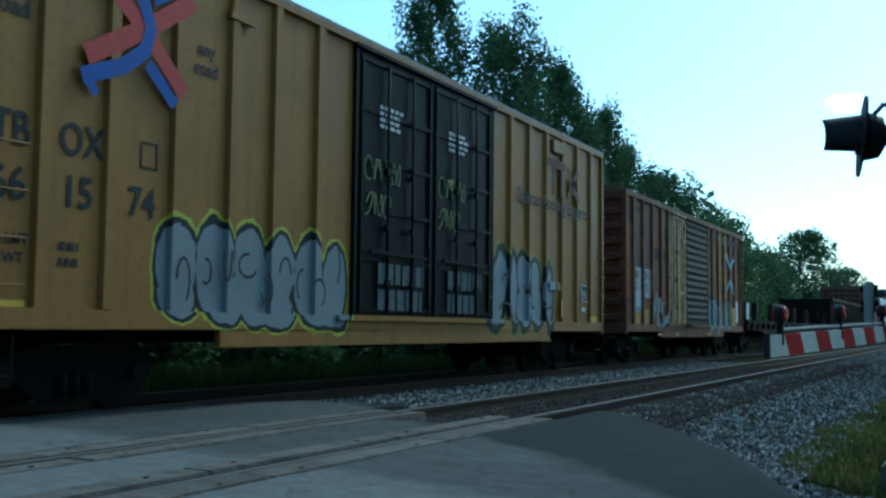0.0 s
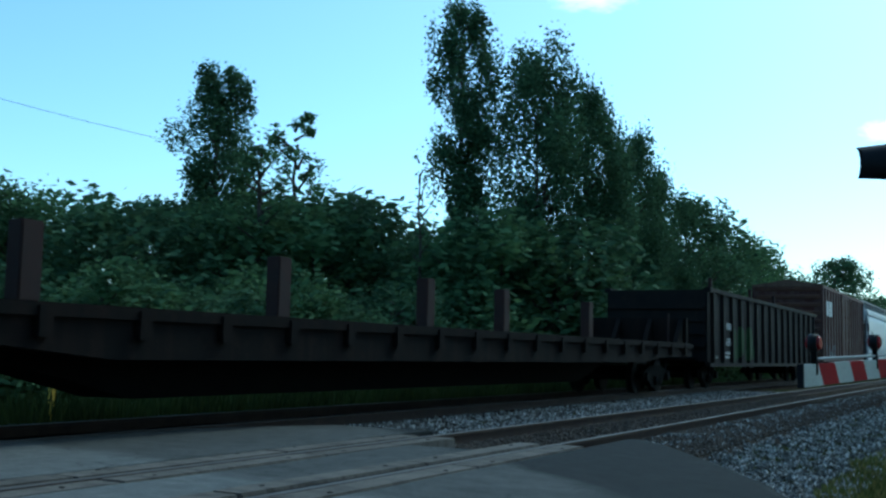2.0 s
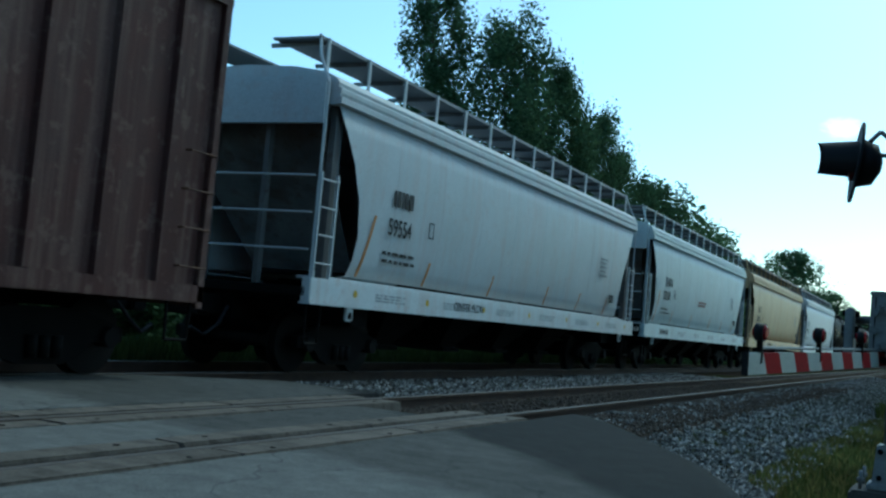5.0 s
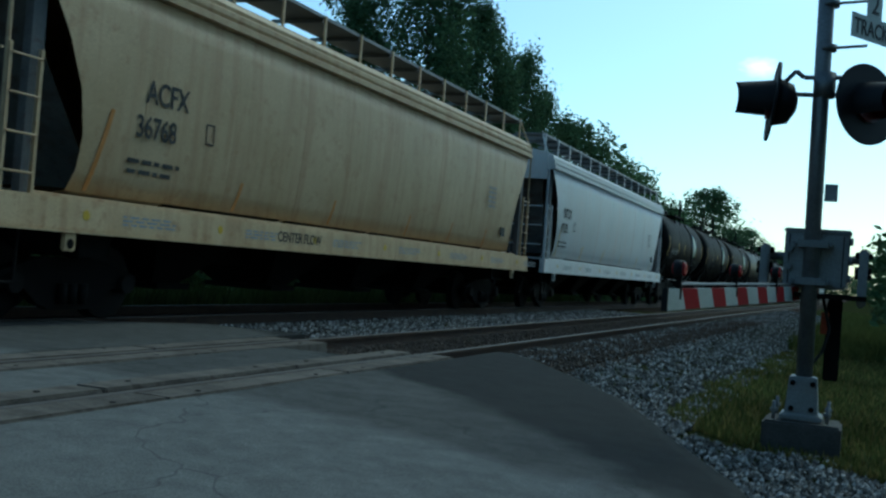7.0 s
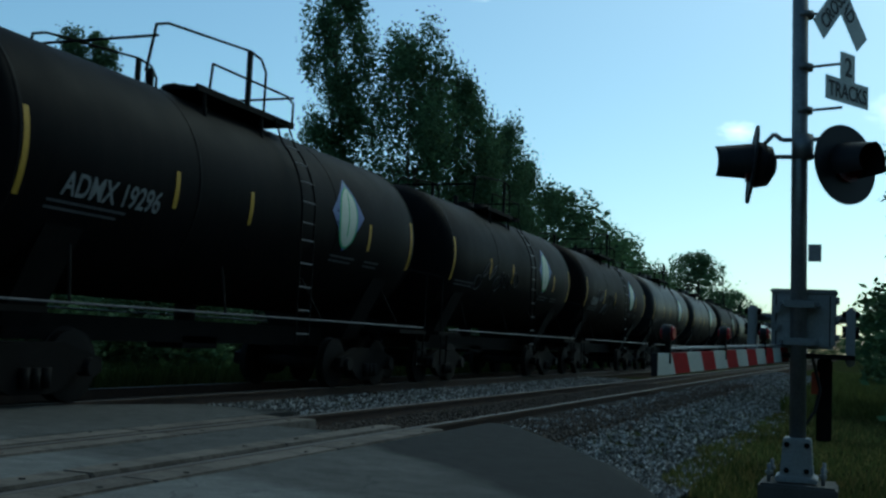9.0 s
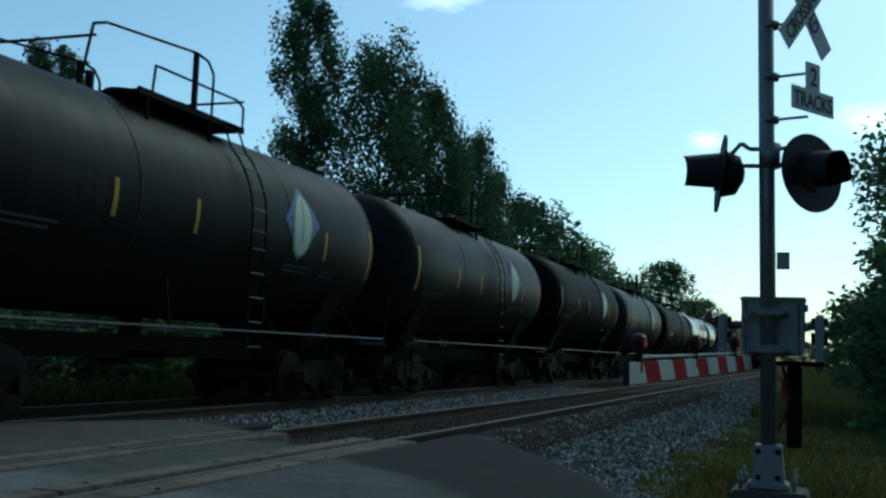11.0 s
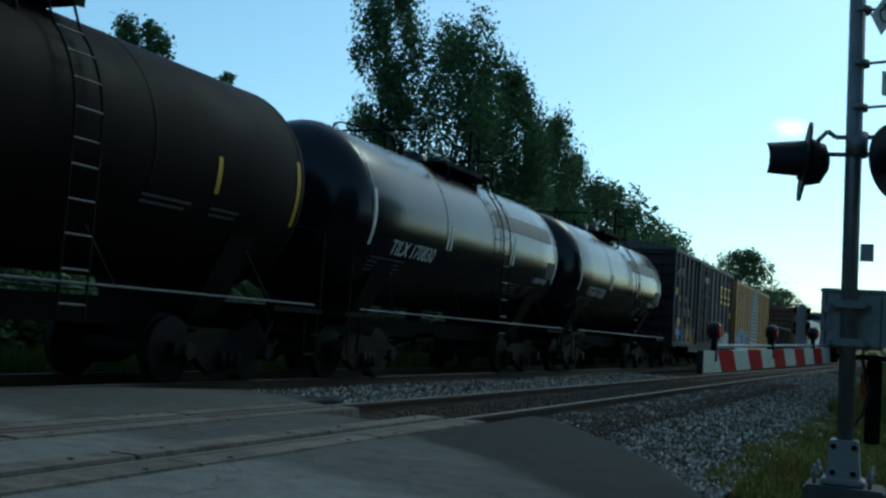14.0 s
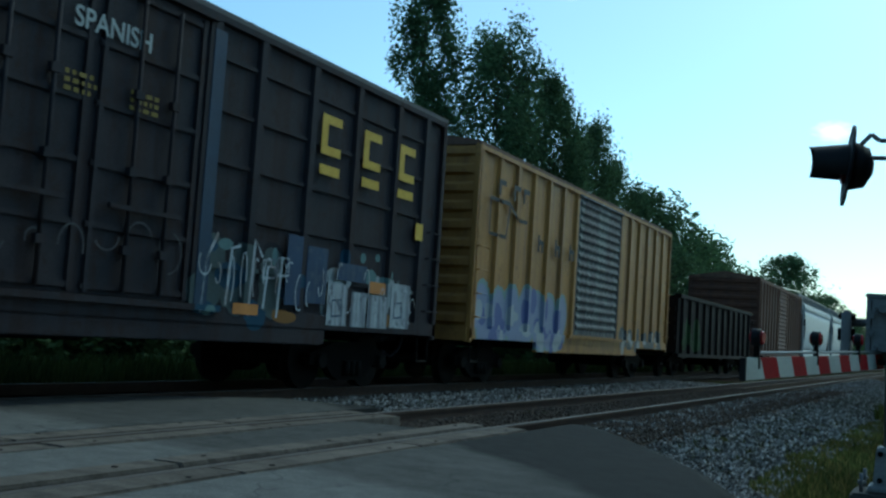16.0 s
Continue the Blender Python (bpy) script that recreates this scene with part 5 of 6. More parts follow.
# 4: long dark gondola
gon_paint = surf("dark_gondola_paint", (0.007, 0.0065, 0.0063), (0.014, 0.0122, 0.0115), 1.2, 0.7, bump=0.15, streak=(0.024, 0.016, 0.012), streak_amt=0.5, spec=0.08,
                 blobs=[(letters(-6.4, -3.3, 0.8, 2.1, 5, 21), flat_paint((0.032, 0.06, 0.022), at=0.7))])
c = gondola_car("gondola_car", "long dark ribbed steel gondola with white stencilled numbers", 68.5, 87.4, 2.88, gon_paint)
words("6596", 1.612, -7.62, 1.3, 0.22, white_ink, c, "car_number", 0.9)
bars(1.612, -7.6, 1.78, 0.75, 0.22, 1, white_ink, c, "owner_mark", 0.9)
bars(1.612, -7.75, 0.92, 0.75, 0.24, 2, white_ink, c)
bars(1.612, -8.95, 0.92, 0.3, 0.12, 2, white_ink, c)
for y in (-6.9, -1.2, 3.1):
    part("scrap_stake", B((0.9, 1.0, y - 0.05, y + 0.05, 1.05, 3.4)), post_rust, c, "thin rusty bar standing in the load")
for k, (y, w, hh) in enumerate(((-7.4, 2.5, 2.3), (-3.0, 3.0, 2.2), (2.0, 3.2, 2.35), (6.5, 2.6, 2.2))):
    bm = bmesh.new()
    bmesh.ops.create_icosphere(bm, subdivisions=3, radius=1)
    for v in bm.verts:
        v.co = Vector((v.co.x * 1.3, y + v.co.y * w, 1.1 + max(0, v.co.z) * (hh - 1.1) + 0.15 * noise.noise(v.co * 3)))
    part("scrap_load", bm, soot, c)

# 5: brown box car
brown = surf("oxide_brown_paint", (0.04675, 0.017, 0.0136), (0.07225, 0.0255, 0.01955), 1.2, 0.7, bump=0.1, streak=(0.17, 0.11, 0.09), streak_amt=0.4,
             blobs=[(letters(-6.9, -3.5, 0.95, 1.9, 4, 31), flat_paint((0.16, 0.15, 0.15), at=0.6))])
c = box_car("box_car", "oxide-brown box car with a large white mark and sliding door", 89.3, 104.6, 4.36, brown, brown_end, rust_roof, [-2.3 - 0.9 * k for k in range(6)] + [2.4 + 0.9 * k for k in range(6)], [(-1.4, 1.5, "plug", brown)])
for y, w in ((-6.6, 0.55), (-5.9, 0.25), (-5.5, 0.6)):
    part("white_mark", B((1.6, 1.604, y, y + w, 3.0, 3.7)), white_ink, c)

# 6 to 9: covered hoppers
HOP = [("pale_grey_hopper_paint", (0.479, 0.507, 0.511), (0.559, 0.579, 0.583), (0.486, 0.392, 0.365), 106.8, 122.6, "59554", "pale grey covered hopper car with rounded sides"),
       ("grey_blue_hopper_paint", (0.444, 0.511, 0.517), (0.530, 0.591, 0.598), (0.378, 0.378, 0.364), 123.8, 139.4, "278381", "pale blue-grey covered hopper car with rounded sides"),
       ("tan_hopper_paint", (0.4264, 0.3034, 0.1599), (0.5117, 0.3780, 0.2189), (0.312, 0.169, 0.078), 140.7, 158.0, "36768", "tan rust-stained covered hopper car with rounded sides"),
       ("white_grey_hopper_paint", (0.508, 0.532, 0.532), (0.581, 0.602, 0.598), (0.567, 0.446, 0.405), 159.5, 176.8, "49292", "off-white covered hopper car with rounded sides")]
for k, (nm, c1, c2, st, q0, q1, digits, label) in enumerate(HOP):
    p = surf(nm, c1, c2, 0.9, 0.5, bump=0.04, streak=st, streak_amt=0.38 if k == 2 else 0.3)
    sp = surf(nm + "_sill", tuple(min(v * 1.15, 0.78) for v in c1), tuple(min(v * 1.15, 0.82) for v in c2), 1.5, 0.5, bump=0.04, streak=st, streak_amt=0.4)
    c = hopper_car("hopper_car", label, q0, q1, p, sp)
    L = q1 - q0
    hopper_marks(c, L, [-L / 2 + 1.42, -4.35, -1.65, 1.35, 3.5, 5.6] if k != 3 else steps(-L / 2 + 1.4, L / 2 - 1.9, 5), yellow_ink if k == 3 else orange_ink, digits, -L / 2 + (1.62 if k == 3 else 2.15), dot=k != 1, mark=("", "DAKX", "ACFX", "UTCX")[k], end_mark=k == 1)
    if k in (0, 2):
        words("CENTER FLOW", 1.584, -3.4, 1.1, 0.14, ink, c, wide=0.95)
    if k == 1:
        words("CENTER FLOW", 1.584, -L / 2 + 1.65, 1.1, 0.13, ink, c, wide=0.9)
        bars(1.555, -1.0, 2.15, 1.3, 0.2, 2, surf("dark_red_stencil", (0.16, 0.03, 0.03), (0.22, 0.045, 0.04), 5, 0.7), c, "red_stencil")

# 10 to 19: tank cars
tank_black = surf("dull_black_tank_paint", (0.0035, 0.0037, 0.004), (0.0065, 0.0065, 0.007), 1.0, 0.58, bump=0.03, spec=0.025, streak=(0.018, 0.014, 0.012), streak_amt=0.15)
tank_brown = surf("brown_black_tank_paint", (0.006, 0.0046, 0.0042), (0.0105, 0.0078, 0.007), 1.0, 0.58, bump=0.03, spec=0.025, streak=(0.02, 0.011, 0.008), streak_amt=0.15)
tank_grey = surf("greyed_black_tank_paint", (0.0075, 0.008, 0.0088), (0.013, 0.0135, 0.0148), 1.0, 0.48, bump=0.03, spec=0.06, streak=(0.032, 0.03, 0.027), streak_amt=0.3)
tank_gloss = surf("gloss_black_tank_paint", (0.0028, 0.0034, 0.0055), (0.005, 0.006, 0.009), 1.0, 0.22, bump=0.01, streak=(0.016, 0.016, 0.018), streak_amt=0.2, rough_var=0.05, spec=0.3)
leaf_white = surf("emblem_white", (0.42, 0.45, 0.36), (0.52, 0.55, 0.45), 4, 0.6)
leaf_green = surf("emblem_green", (0.08, 0.28, 0.12), (0.1, 0.34, 0.16), 4, 0.6)
emblem_blue = surf("emblem_blue", (0.07, 0.10, 0.24), (0.12, 0.16, 0.32), 4, 0.6)
stripe_yellow = surf("stripe_yellow", (0.36, 0.22, 0.02), (0.45, 0.28, 0.03), 6, 0.6)


def emblem(car, zc, r, y, a, size):
    """A blue diamond with a pale leaf on it, wrapped on the shell."""
    def patch(scale, dx, shape, material):
        rows = []
        for v in steps(-1, 1, 14):
            w = shape(v)
            ang = math.radians(a) + v * scale / r
            rows.append([((r + dx) * math.cos(ang), y + u * w * scale * 0.95 + 0.12 * scale * v, zc + (r + dx) * math.sin(ang)) for u in (-1, -0.33, 0.33, 1)])
        return part("emblem", loft(bmesh.new(), rows, close=False, caps=False), material, car)
    patch(size, 0.006, lambda v: 1 - abs(v) + 0.01, emblem_blue)
    patch(size * 0.92, 0.010, lambda v: 0.62 * math.sqrt(max(0, 1 - ((v + 0.12) / 0.9) ** 2)) + 0.01, leaf_green)
    patch(size * 0.86, 0.014, lambda v: 0.56 * math.sqrt(max(0, 1 - ((v + 0.12) / 0.9) ** 2)) + 0.01, leaf_white)
    patch(size * 0.6, 0.018, lambda v: 0.05, leaf_green)


TANKS = [(178.9, 189.8, tank_black, "dull black tank car with a leaf emblem"), (191.4, 202.0, tank_black, "dull black tank car with a leaf emblem and scrawls"),
         (203.6, 214.6, tank_brown, "brownish black tank car with a leaf emblem"), (216.3, 227.2, tank_grey, "greyed black tank car with a leaf emblem"),
         (229.0, 239.9, tank_grey, "faded grey tank car"), (242.1, 253.0, tank_black, "dull black tank car with a leaf emblem and graffiti"),
         (254.9, 266.0, tank_grey, "greyed black tank car with a small leaf emblem"), (268.1, 279.0, tank_brown, "brownish black tank car with yellow stripes and scrawls"),
         (280.6, 291.1, tank_gloss, "glossy black tank car with white stripes"), (292.7, 303.45, tank_gloss, "glossy black tank car with white stripes and lettering")]
scrawl_mat = surf("grey_scrawl", (0.045, 0.045, 0.05), (0.085, 0.085, 0.09), 5, 0.7)
pale_stencil = surf("pale_stencil", (0.16, 0.16, 0.16), (0.26, 0.26, 0.25), 5, 0.7)
for k, (q0, q1, paint, label) in enumerate(TANKS):
    c, zc, r = tank_car("tank_car", label, q0, q1, paint, zc=2.80 if k == 5 else 2.72, top_shift=0.6 if k in (5, 8, 9) else 0.3, rail=0.85)
    h = (q1 - q0) / 2
    shiny = k >= 8
    st = white_ink if shiny else stripe_yellow
    on_shell(c, zc, r, -h + 0.4, -22, 14, 0.08, st)
    on_shell(c, zc, r, h - 0.4, -22, 14, 0.08, st)
    for y in (-1.74, 1.75) if shiny else (-2.45, -0.7, 3.2):
        for dy in ((-0.08, 0.08) if shiny else (0,)):
            on_shell(c, zc, r, y + dy, -14, 4, 0.08, st)
    if not shiny and k != 7:
        emblem(c, zc, r, h * 0.43, 7, 0.62)
    txt = {0: "ADMX 19296", 6: "ADMX 15476", 7: "TILX 170593", 8: "TILX 170830", 9: "VTGX 17301", 2: "ADMX"}.get(k, "")
    if txt:
        shell_words(c, zc, r, txt, -4.1 if k > 7 else -4.45, -25 if k > 7 else -18, 0.26, white_ink if k > 6 else pale_stencil, 0.9 if k > 7 else 0.8)
    for row in range(4):
        for y0, w in ((-4.6, 1.3), (1.9, 0.9), (3.2, 0.6)):
            a = math.radians(-22 - 3.2 * row - (8 if shiny else 0))
            if row > 1 and not shiny:
                continue
            part("stencil_line", loft(bmesh.new(), [[((r + 0.008) * math.cos(a + d), y, zc + (r + 0.008) * math.sin(a + d)) for y in (y0, y0 + w * (1 - 0.1 * (row % 2)))] for d in (0, 0.022)], close=False, caps=False), scrawl_mat, c)
    if shiny:
        shell_words(c, zc, r, "CORN SYRUP", 3.45, -24, 0.12, white_ink, 0.9, "lettering")
        on_shell(c, zc, r, 2.7, 15, 30, 3.8, surf("brown_patch", (0.05, 0.034, 0.027), (0.075, 0.05, 0.04), 3, 0.5), "primer_patch")
        part("data_panel", loft(bmesh.new(), [[((r + 0.007) * math.cos(a), y, zc + (r + 0.007) * math.sin(a)) for y in (4.2, 4.8)] for a in steps(-0.32, -0.05, 4)], close=False, caps=False), scrawl_mat, c)
    if k in (1, 2, 5, 7):
        rg = random.Random(k)
        for s in range(7):
            y, a = -h * 0.6 + s * 0.45, math.radians(rg.uniform(-22, -4))
            pts = []
            for u in steps(0, 6.3, 14):
                aa = a + 0.12 * math.sin(u + s)
                pts.append(((r + 0.012) * math.cos(aa), y + 0.22 * math.cos(u), zc + (r + 0.012) * math.sin(aa)))
            part("chalk_scrawl", path(bmesh.new(), pts, 0.012, 4), scrawl_mat, c)

# 20: dark box car covered in tags
dark_box = surf("dark_blue_box_paint", (0.0216, 0.0234, 0.0300), (0.0456, 0.0408, 0.0444), 1.0, 0.65, bump=0.1, streak=(0.03, 0.016, 0.012), streak_amt=0.45, spec=0.08,
                blobs=[(letters(-6.2, -4.6, 0.95, 1.5, 3, 41) + letters(1.2, 3.0, 0.95, 1.9, 3, 42), flat_paint((0.07, 0.09, 0.09), (0.02, 0.02, 0.025))), (patches(4.1, 6.7, 0.95, 1.6, 12, 43, 0.35, 0.3), flat_paint((0.30, 0.33, 0.34))), (patches(1.0, 6.5, 0.95, 1.9, 9, 44, 0.25, 0.2) + patches(-6.6, -2.6, 1.0, 1.7, 5, 48, 0.2, 0.16), flat_paint((0.025, 0.06, 0.10))), (patches(1, 6.7, 1.0, 2.0, 10, 45, 0.16, 0.14), flat_paint((0.13, 0.2, 0.2))),
                       ([(5.6, 1.05, 0.3, 0.12), (3.0, 1.0, 0.3, 0.1)] + [(-4.35, 1.4, 0.42, 0.4), (-4.1, 1.15, 0.3, 0.25), (-3.2, 1.2, 0.3, 0.2)], [(0, (0.2, 0.11, 0.035, 1)), (0.9, CLEAR)])])
dark_roof = surf("dark_roof", (0.05, 0.05, 0.055), (0.09, 0.09, 0.09), 2.0, 0.6, 0.2)
c = box_car("box_car", "dark blue-black box car covered in graffiti with yellow letters", 304.9, 319.7, 4.42, dark_box, dark_box, dark_roof, [-3.0 - 0.9 * k for k in range(5)] + [1.25, 2.17, 3.36, 4.53, 5.75, 6.7], [(-2.3, 1.1, "plug", dark_box)])
for y in (3.55, 4.68, 5.78):
    part("owner_mark", B((1.6, 1.605, y, y + 0.5, 3.2, 3.32), (1.6, 1.605, y, y + 0.5, 3.62, 3.74), (1.6, 1.605, y, y + 0.15, 3.32, 3.62)), yellow_ink, c, "faded yellow letter shape")
    part("yellow_bar", B((1.6, 1.605, y, y + 0.5, 2.93, 3.06)), yellow_ink, c)
faded_gold = surf("faded_gold_lettering", (0.16, 0.14, 0.08), (0.24, 0.21, 0.13), 5, 0.7)
for txt, y in (("13", -6.45), ("79", -5.4), ("28", -4.5)):
    words(txt, 1.605, y, 2.02, 0.3, faded_gold, c, "car_number")
for y in (-6.45, -5.2):
    bars(1.605, y, 2.55, 0.45, 0.26, 1, faded_gold, c, "owner_mark", 0.8)
part("yellow_square", B((1.602, 1.606, -7.05, -6.8, 2.75, 3.02)), yellow_ink, c)
part("orange_panel", B((1.602, 1.606, -6.6, -6.05, 1.62, 1.92)), orange_ink, c)
part("blue_panel", B((1.602, 1.606, -6.9, -6.0, 1.28, 1.5)), logo_blue, c)
for y in (-6.95, -6.5):
    part("pale_bar", B((1.607, 1.61, y, y + 0.06, 1.1, 1.75)), patch_white, c)
tag_lines(c, 1.607, -6.95, -5.7, 3.2, 3.9, 5, 56, patch_white, 0.04)
tag_lines(c, 1.612, -4.9, -3.7, 1.05, 1.9, 6, 57, orange_ink, 0.04)
tag_lines(c, 1.607, -6.9, -2.7, 0.98, 1.7, 14, 50, patch_white, 0.022)
tag_lines(c, 1.607, 1.2, 6.6, 0.98, 1.85, 22, 46, patch_white, 0.018)
tag_lines(c, 1.62, -1.9, 0.9, 1.2, 1.9, 6, 47, scrawl_mat, 0.02)
for z in steps(1.5, 3.9, 4):
    for y, w in ((1.25, 0.92), (2.17, 1.19), (3.36, 1.17), (4.53, 1.22), (5.75, 0.95)):
        part("panel_stiffener", B((1.54, 1.575, y + 0.1, y + w - 0.1, z, z + 0.05)), dark_box, c)
for y in (-1.0, -0.1):
    bars(1.612, y, 2.98, 0.5, 0.24, 3, surf("faded_notice", (0.16, 0.12, 0.02), (0.22, 0.17, 0.04), 5, 0.7), c, "faded_notice")
words("SPANISH", 1.62, -0.95, 3.62, 0.2, surf("pale_scrawl", (0.3, 0.34, 0.34), (0.4, 0.44, 0.44), 5, 0.7), c, "scrawled_word")
part("blue_post", B((1.598, 1.606, 1.18, 1.4, 1.06, 4.2)), surf("dull_blue", (0.012, 0.03, 0.06), (0.02, 0.045, 0.085), 3, 0.6), c, "dull blue painted post")

grubby_white = surf("grubby_white_paint", (0.30, 0.33, 0.35), (0.46, 0.49, 0.5), 2.5, 0.7, streak=(0.06, 0.07, 0.1), streak_amt=0.8)
navy_panel = surf("navy_panel_paint", (0.016, 0.035, 0.08), (0.03, 0.06, 0.12), 3, 0.65, streak=(0.1, 0.12, 0.13), streak_amt=0.35)
painted_panels(c, 1.6035, ((3.98, 4.5, 0.93, 1.5, grubby_white), (4.62, 5.05, 0.93, 1.42, grubby_white), (5.1, 5.7, 0.93, 1.4, grubby_white), (5.8, 6.4, 0.95, 1.62, grubby_white), (5.12, 5.6, 1.43, 1.6, orange_ink),
                           (2.95, 3.3, 1.15, 2.05, navy_panel), (3.42, 3.92, 1.2, 1.95, navy_panel), (4.2, 5.0, 1.56, 1.8, navy_panel), (1.9, 2.4, 0.99, 1.12, orange_ink), (6.45, 6.7, 2.35, 2.62, yellow_ink)))
for k, y in enumerate((1.3, 1.75, 2.2, 2.5, 2.8)):
    stroke(c, 1.606, [(y, 0.98 + 0.1 * (k % 2)), (y + 0.05, 1.6 + 0.15 * (k % 3)), (y + 0.22, 1.9 - 0.1 * k)], 0.04, patch_white, "tag_line")
for y0, z0 in ((2.45, 1.45), (2.75, 1.5), (4.1, 1.05), (5.9, 1.1)):
    stroke(c, 1.6085, [(y0, z0), (y0, z0 + 0.22), (y0 + 0.24, z0 + 0.24), (y0 + 0.26, z0 + 0.02), (y0, z0)], 0.028, grubby_white if y0 < 3 else navy_panel, "tag_line")

# 21: faded yellow box car
yellow2 = surf("faded_yellow_paint", (0.323, 0.17, 0.0425), (0.408, 0.2253, 0.06375), 1.0, 0.6, bump=0.08, streak=(0.2, 0.11, 0.045), streak_amt=0.55,
               blobs=[(letters(-7.1, -2.0, 0.75, 1.95, 7, 51), flat_paint((0.24, 0.27, 0.38), (0.22, 0.30, 0.28))), (patches(-6.9, -2.3, 0.8, 1.8, 14, 53, 0.28, 0.3), flat_paint((0.12, 0.14, 0.30))), (patches(-7.1, -2.3, 0.75, 1.4, 10, 54, 0.25, 0.25), flat_paint((0.36, 0.38, 0.4))), (letters(2.2, 6.6, 0.75, 1.5, 6, 52), flat_paint((0.10, 0.10, 0.095), at=0.7)), (patches(2.3, 6.8, 0.75, 1.2, 9, 55, 0.2, 0.2), flat_paint((0.32, 0.32, 0.3)))])
black_door = surf("dirty_dark_door", (0.04, 0.042, 0.048), (0.08, 0.08, 0.085), 2.0, 0.65, bump=0.1, streak=(0.3, 0.36, 0.34), streak_amt=0.35)
c = box_car("box_car", "faded yellow box car with a dark corrugated door and graffiti", 321.1, 335.7, 4.36, yellow2, yellow2, rust_roof, [-1.65 - 0.92 * k for k in range(7)] + [2.0 + 0.88 * k for k in range(7)], [(-1.5, 1.8, "corrugated", black_door)], end_ribs=10)
for y in (-6.35, -5.6, -5.1):
    part("owner_mark", B((1.6, 1.604, y, y + 0.1, 3.55, 3.85), (1.6, 1.604, y, y + 0.35, 3.75, 3.85)), ink, c)
stroke(c, 1.6, [(-6.7, 3.45), (-5.75, 3.45), (-5.3, 3.2), (-4.8, 3.2)], 0.08, ink, "emblem_stroke")
stroke(c, 1.6, [(-6.7, 3.45), (-6.7, 2.8), (-5.9, 2.8), (-5.75, 3.4)], 0.08, ink, "emblem_stroke")
for y in (-4.15, -3.1, -2.15):
    part("owner_mark", B((1.6, 1.604, y, y + 0.1, 2.7, 3.05), (1.6, 1.604, y + 0.22, y + 0.32, 2.7, 2.95), (1.6, 1.604, y, y + 0.32, 2.85, 2.95)), ink, c)

# 22 to 25: the tail
gondola_car("gondola_car", "dark empty ribbed gondola", 337.4, 351.0, 2.6, gon_paint)
box_car("box_car", "brown box car with corrugated ends", 352.8, 368.0, 4.3, brown_end, brown_end, rust_roof, steps(-7.0, 7.0, 16), [(-1.4, 1.4, "corrugated", brown_end)])
hp = surf("tail_hopper_paint", (0.45, 0.48, 0.48), (0.52, 0.54, 0.54), 0.9, 0.5, bump=0.04, streak=(0.3, 0.3, 0.28), streak_amt=0.3)
hopper_car("hopper_car", "off-white covered hopper car", 369.6, 385.4, hp, hp)
hopper_car("hopper_car", "off-white covered hopper car", 386.8, 402.6, hp, hp)

# ---------------------------------------------------------------- trees and undergrowth
def leaf_quad(verts, faces, p, size, r):
    a, b = r.uniform(0, 6.283), r.uniform(-1.0, 1.0)
    u = Vector((math.cos(a), math.sin(a), r.uniform(-0.5, 0.5))).normalized()
    w = u.cross(Vector((r.uniform(-1, 1), r.uniform(-1, 1), b + 0.3)).normalized())
    s = size * r.uniform(0.6, 1.3)
    n = len(verts)
    verts += [p - u * s, p + w * s * 0.55 - u * s * 0.1, p + u * s, p - w * s * 0.55 + u * s * 0.1]
    faces.append((n, n + 1, n + 2, n + 3))


def tree_mesh(seed, high, wide, base, leaves, leaf, lobes, shape, clump=1.0):
    """Trunk and limbs, and a crown of many leaf clumps. shape(u): the crown's half-width at height u of 0 to 1."""
    r = random.Random(seed)
    wood = bmesh.new()
    pts, p = [], Vector((0, 0, -0.4))
    for i in range(8):
        pts.append(p.copy())
        p += Vector((r.uniform(-0.25, 0.25), r.uniform(-0.25, 0.25), (high * 0.95 + 0.4) / 7.5))
    thick = high * 0.014
    for i, (a, b) in enumerate(zip(pts, pts[1:])):
        tube(wood, a, b, thick * (1 - i / 8) + 0.03, 8, thick * (1 - (i + 1) / 8) + 0.03)
    clumps = []
    for i in range(lobes):
        u = (i + r.random()) / lobes
        a = r.uniform(0, 6.283)
        rad = wide * shape(u) * math.sqrt(r.uniform(0.1, 1.0))
        z = base + (high - base) * u
        k = min(int(z / high * 7), 6)
        c = pts[k] * 1.0
        c = Vector((c.x + rad * math.cos(a), c.y + rad * math.sin(a), z))
        root = Vector((pts[k].x, pts[k].y, max(z - rad * 0.7, base * 0.5)))
        if rad > 0.3:
            tube(wood, root, c, 0.05 + thick * 0.15, 5, 0.015)
        clumps.append((c, clump * wide * r.uniform(0.2, 0.36) * (0.55 + 0.6 * shape(u))))
    verts, faces = [], []
    for i in range(leaves):
        c, s = clumps[r.randrange(len(clumps))]
        d = Vector((r.gauss(0, 1), r.gauss(0, 1), r.gauss(0, 0.8)))
        d = d.normalized() * s * (r.random() ** 0.4)
        if r.random() < 0.14:
            d *= 1.4
        leaf_quad(verts, faces, c + d, leaf, r)
    me = bpy.data.meshes.new("crown")
    me.from_pydata([tuple(v) for v in verts], [], faces)
    wm = bpy.data.meshes.new("trunk")
    wood.to_mesh(wm)
    wood.free()
    wm.materials.append(bark)
    return wm, me


def plant(kind, x, y, turn, size, material, label, name="tree", cat="tree", lean=1.0):
    wm, me = kind
    if not me.materials:
        me.materials.append(material)
    t = thing(name, label, cat, pose(x, y, level(x, y) - 0.15, 0, 0, turn) @ Matrix.Diagonal((size * lean, size * lean, size, 1)), "trees along the line")
    for nm, d in (("trunk", wm), ("crown", me)):
        new(nm, d).parent = t
    return t


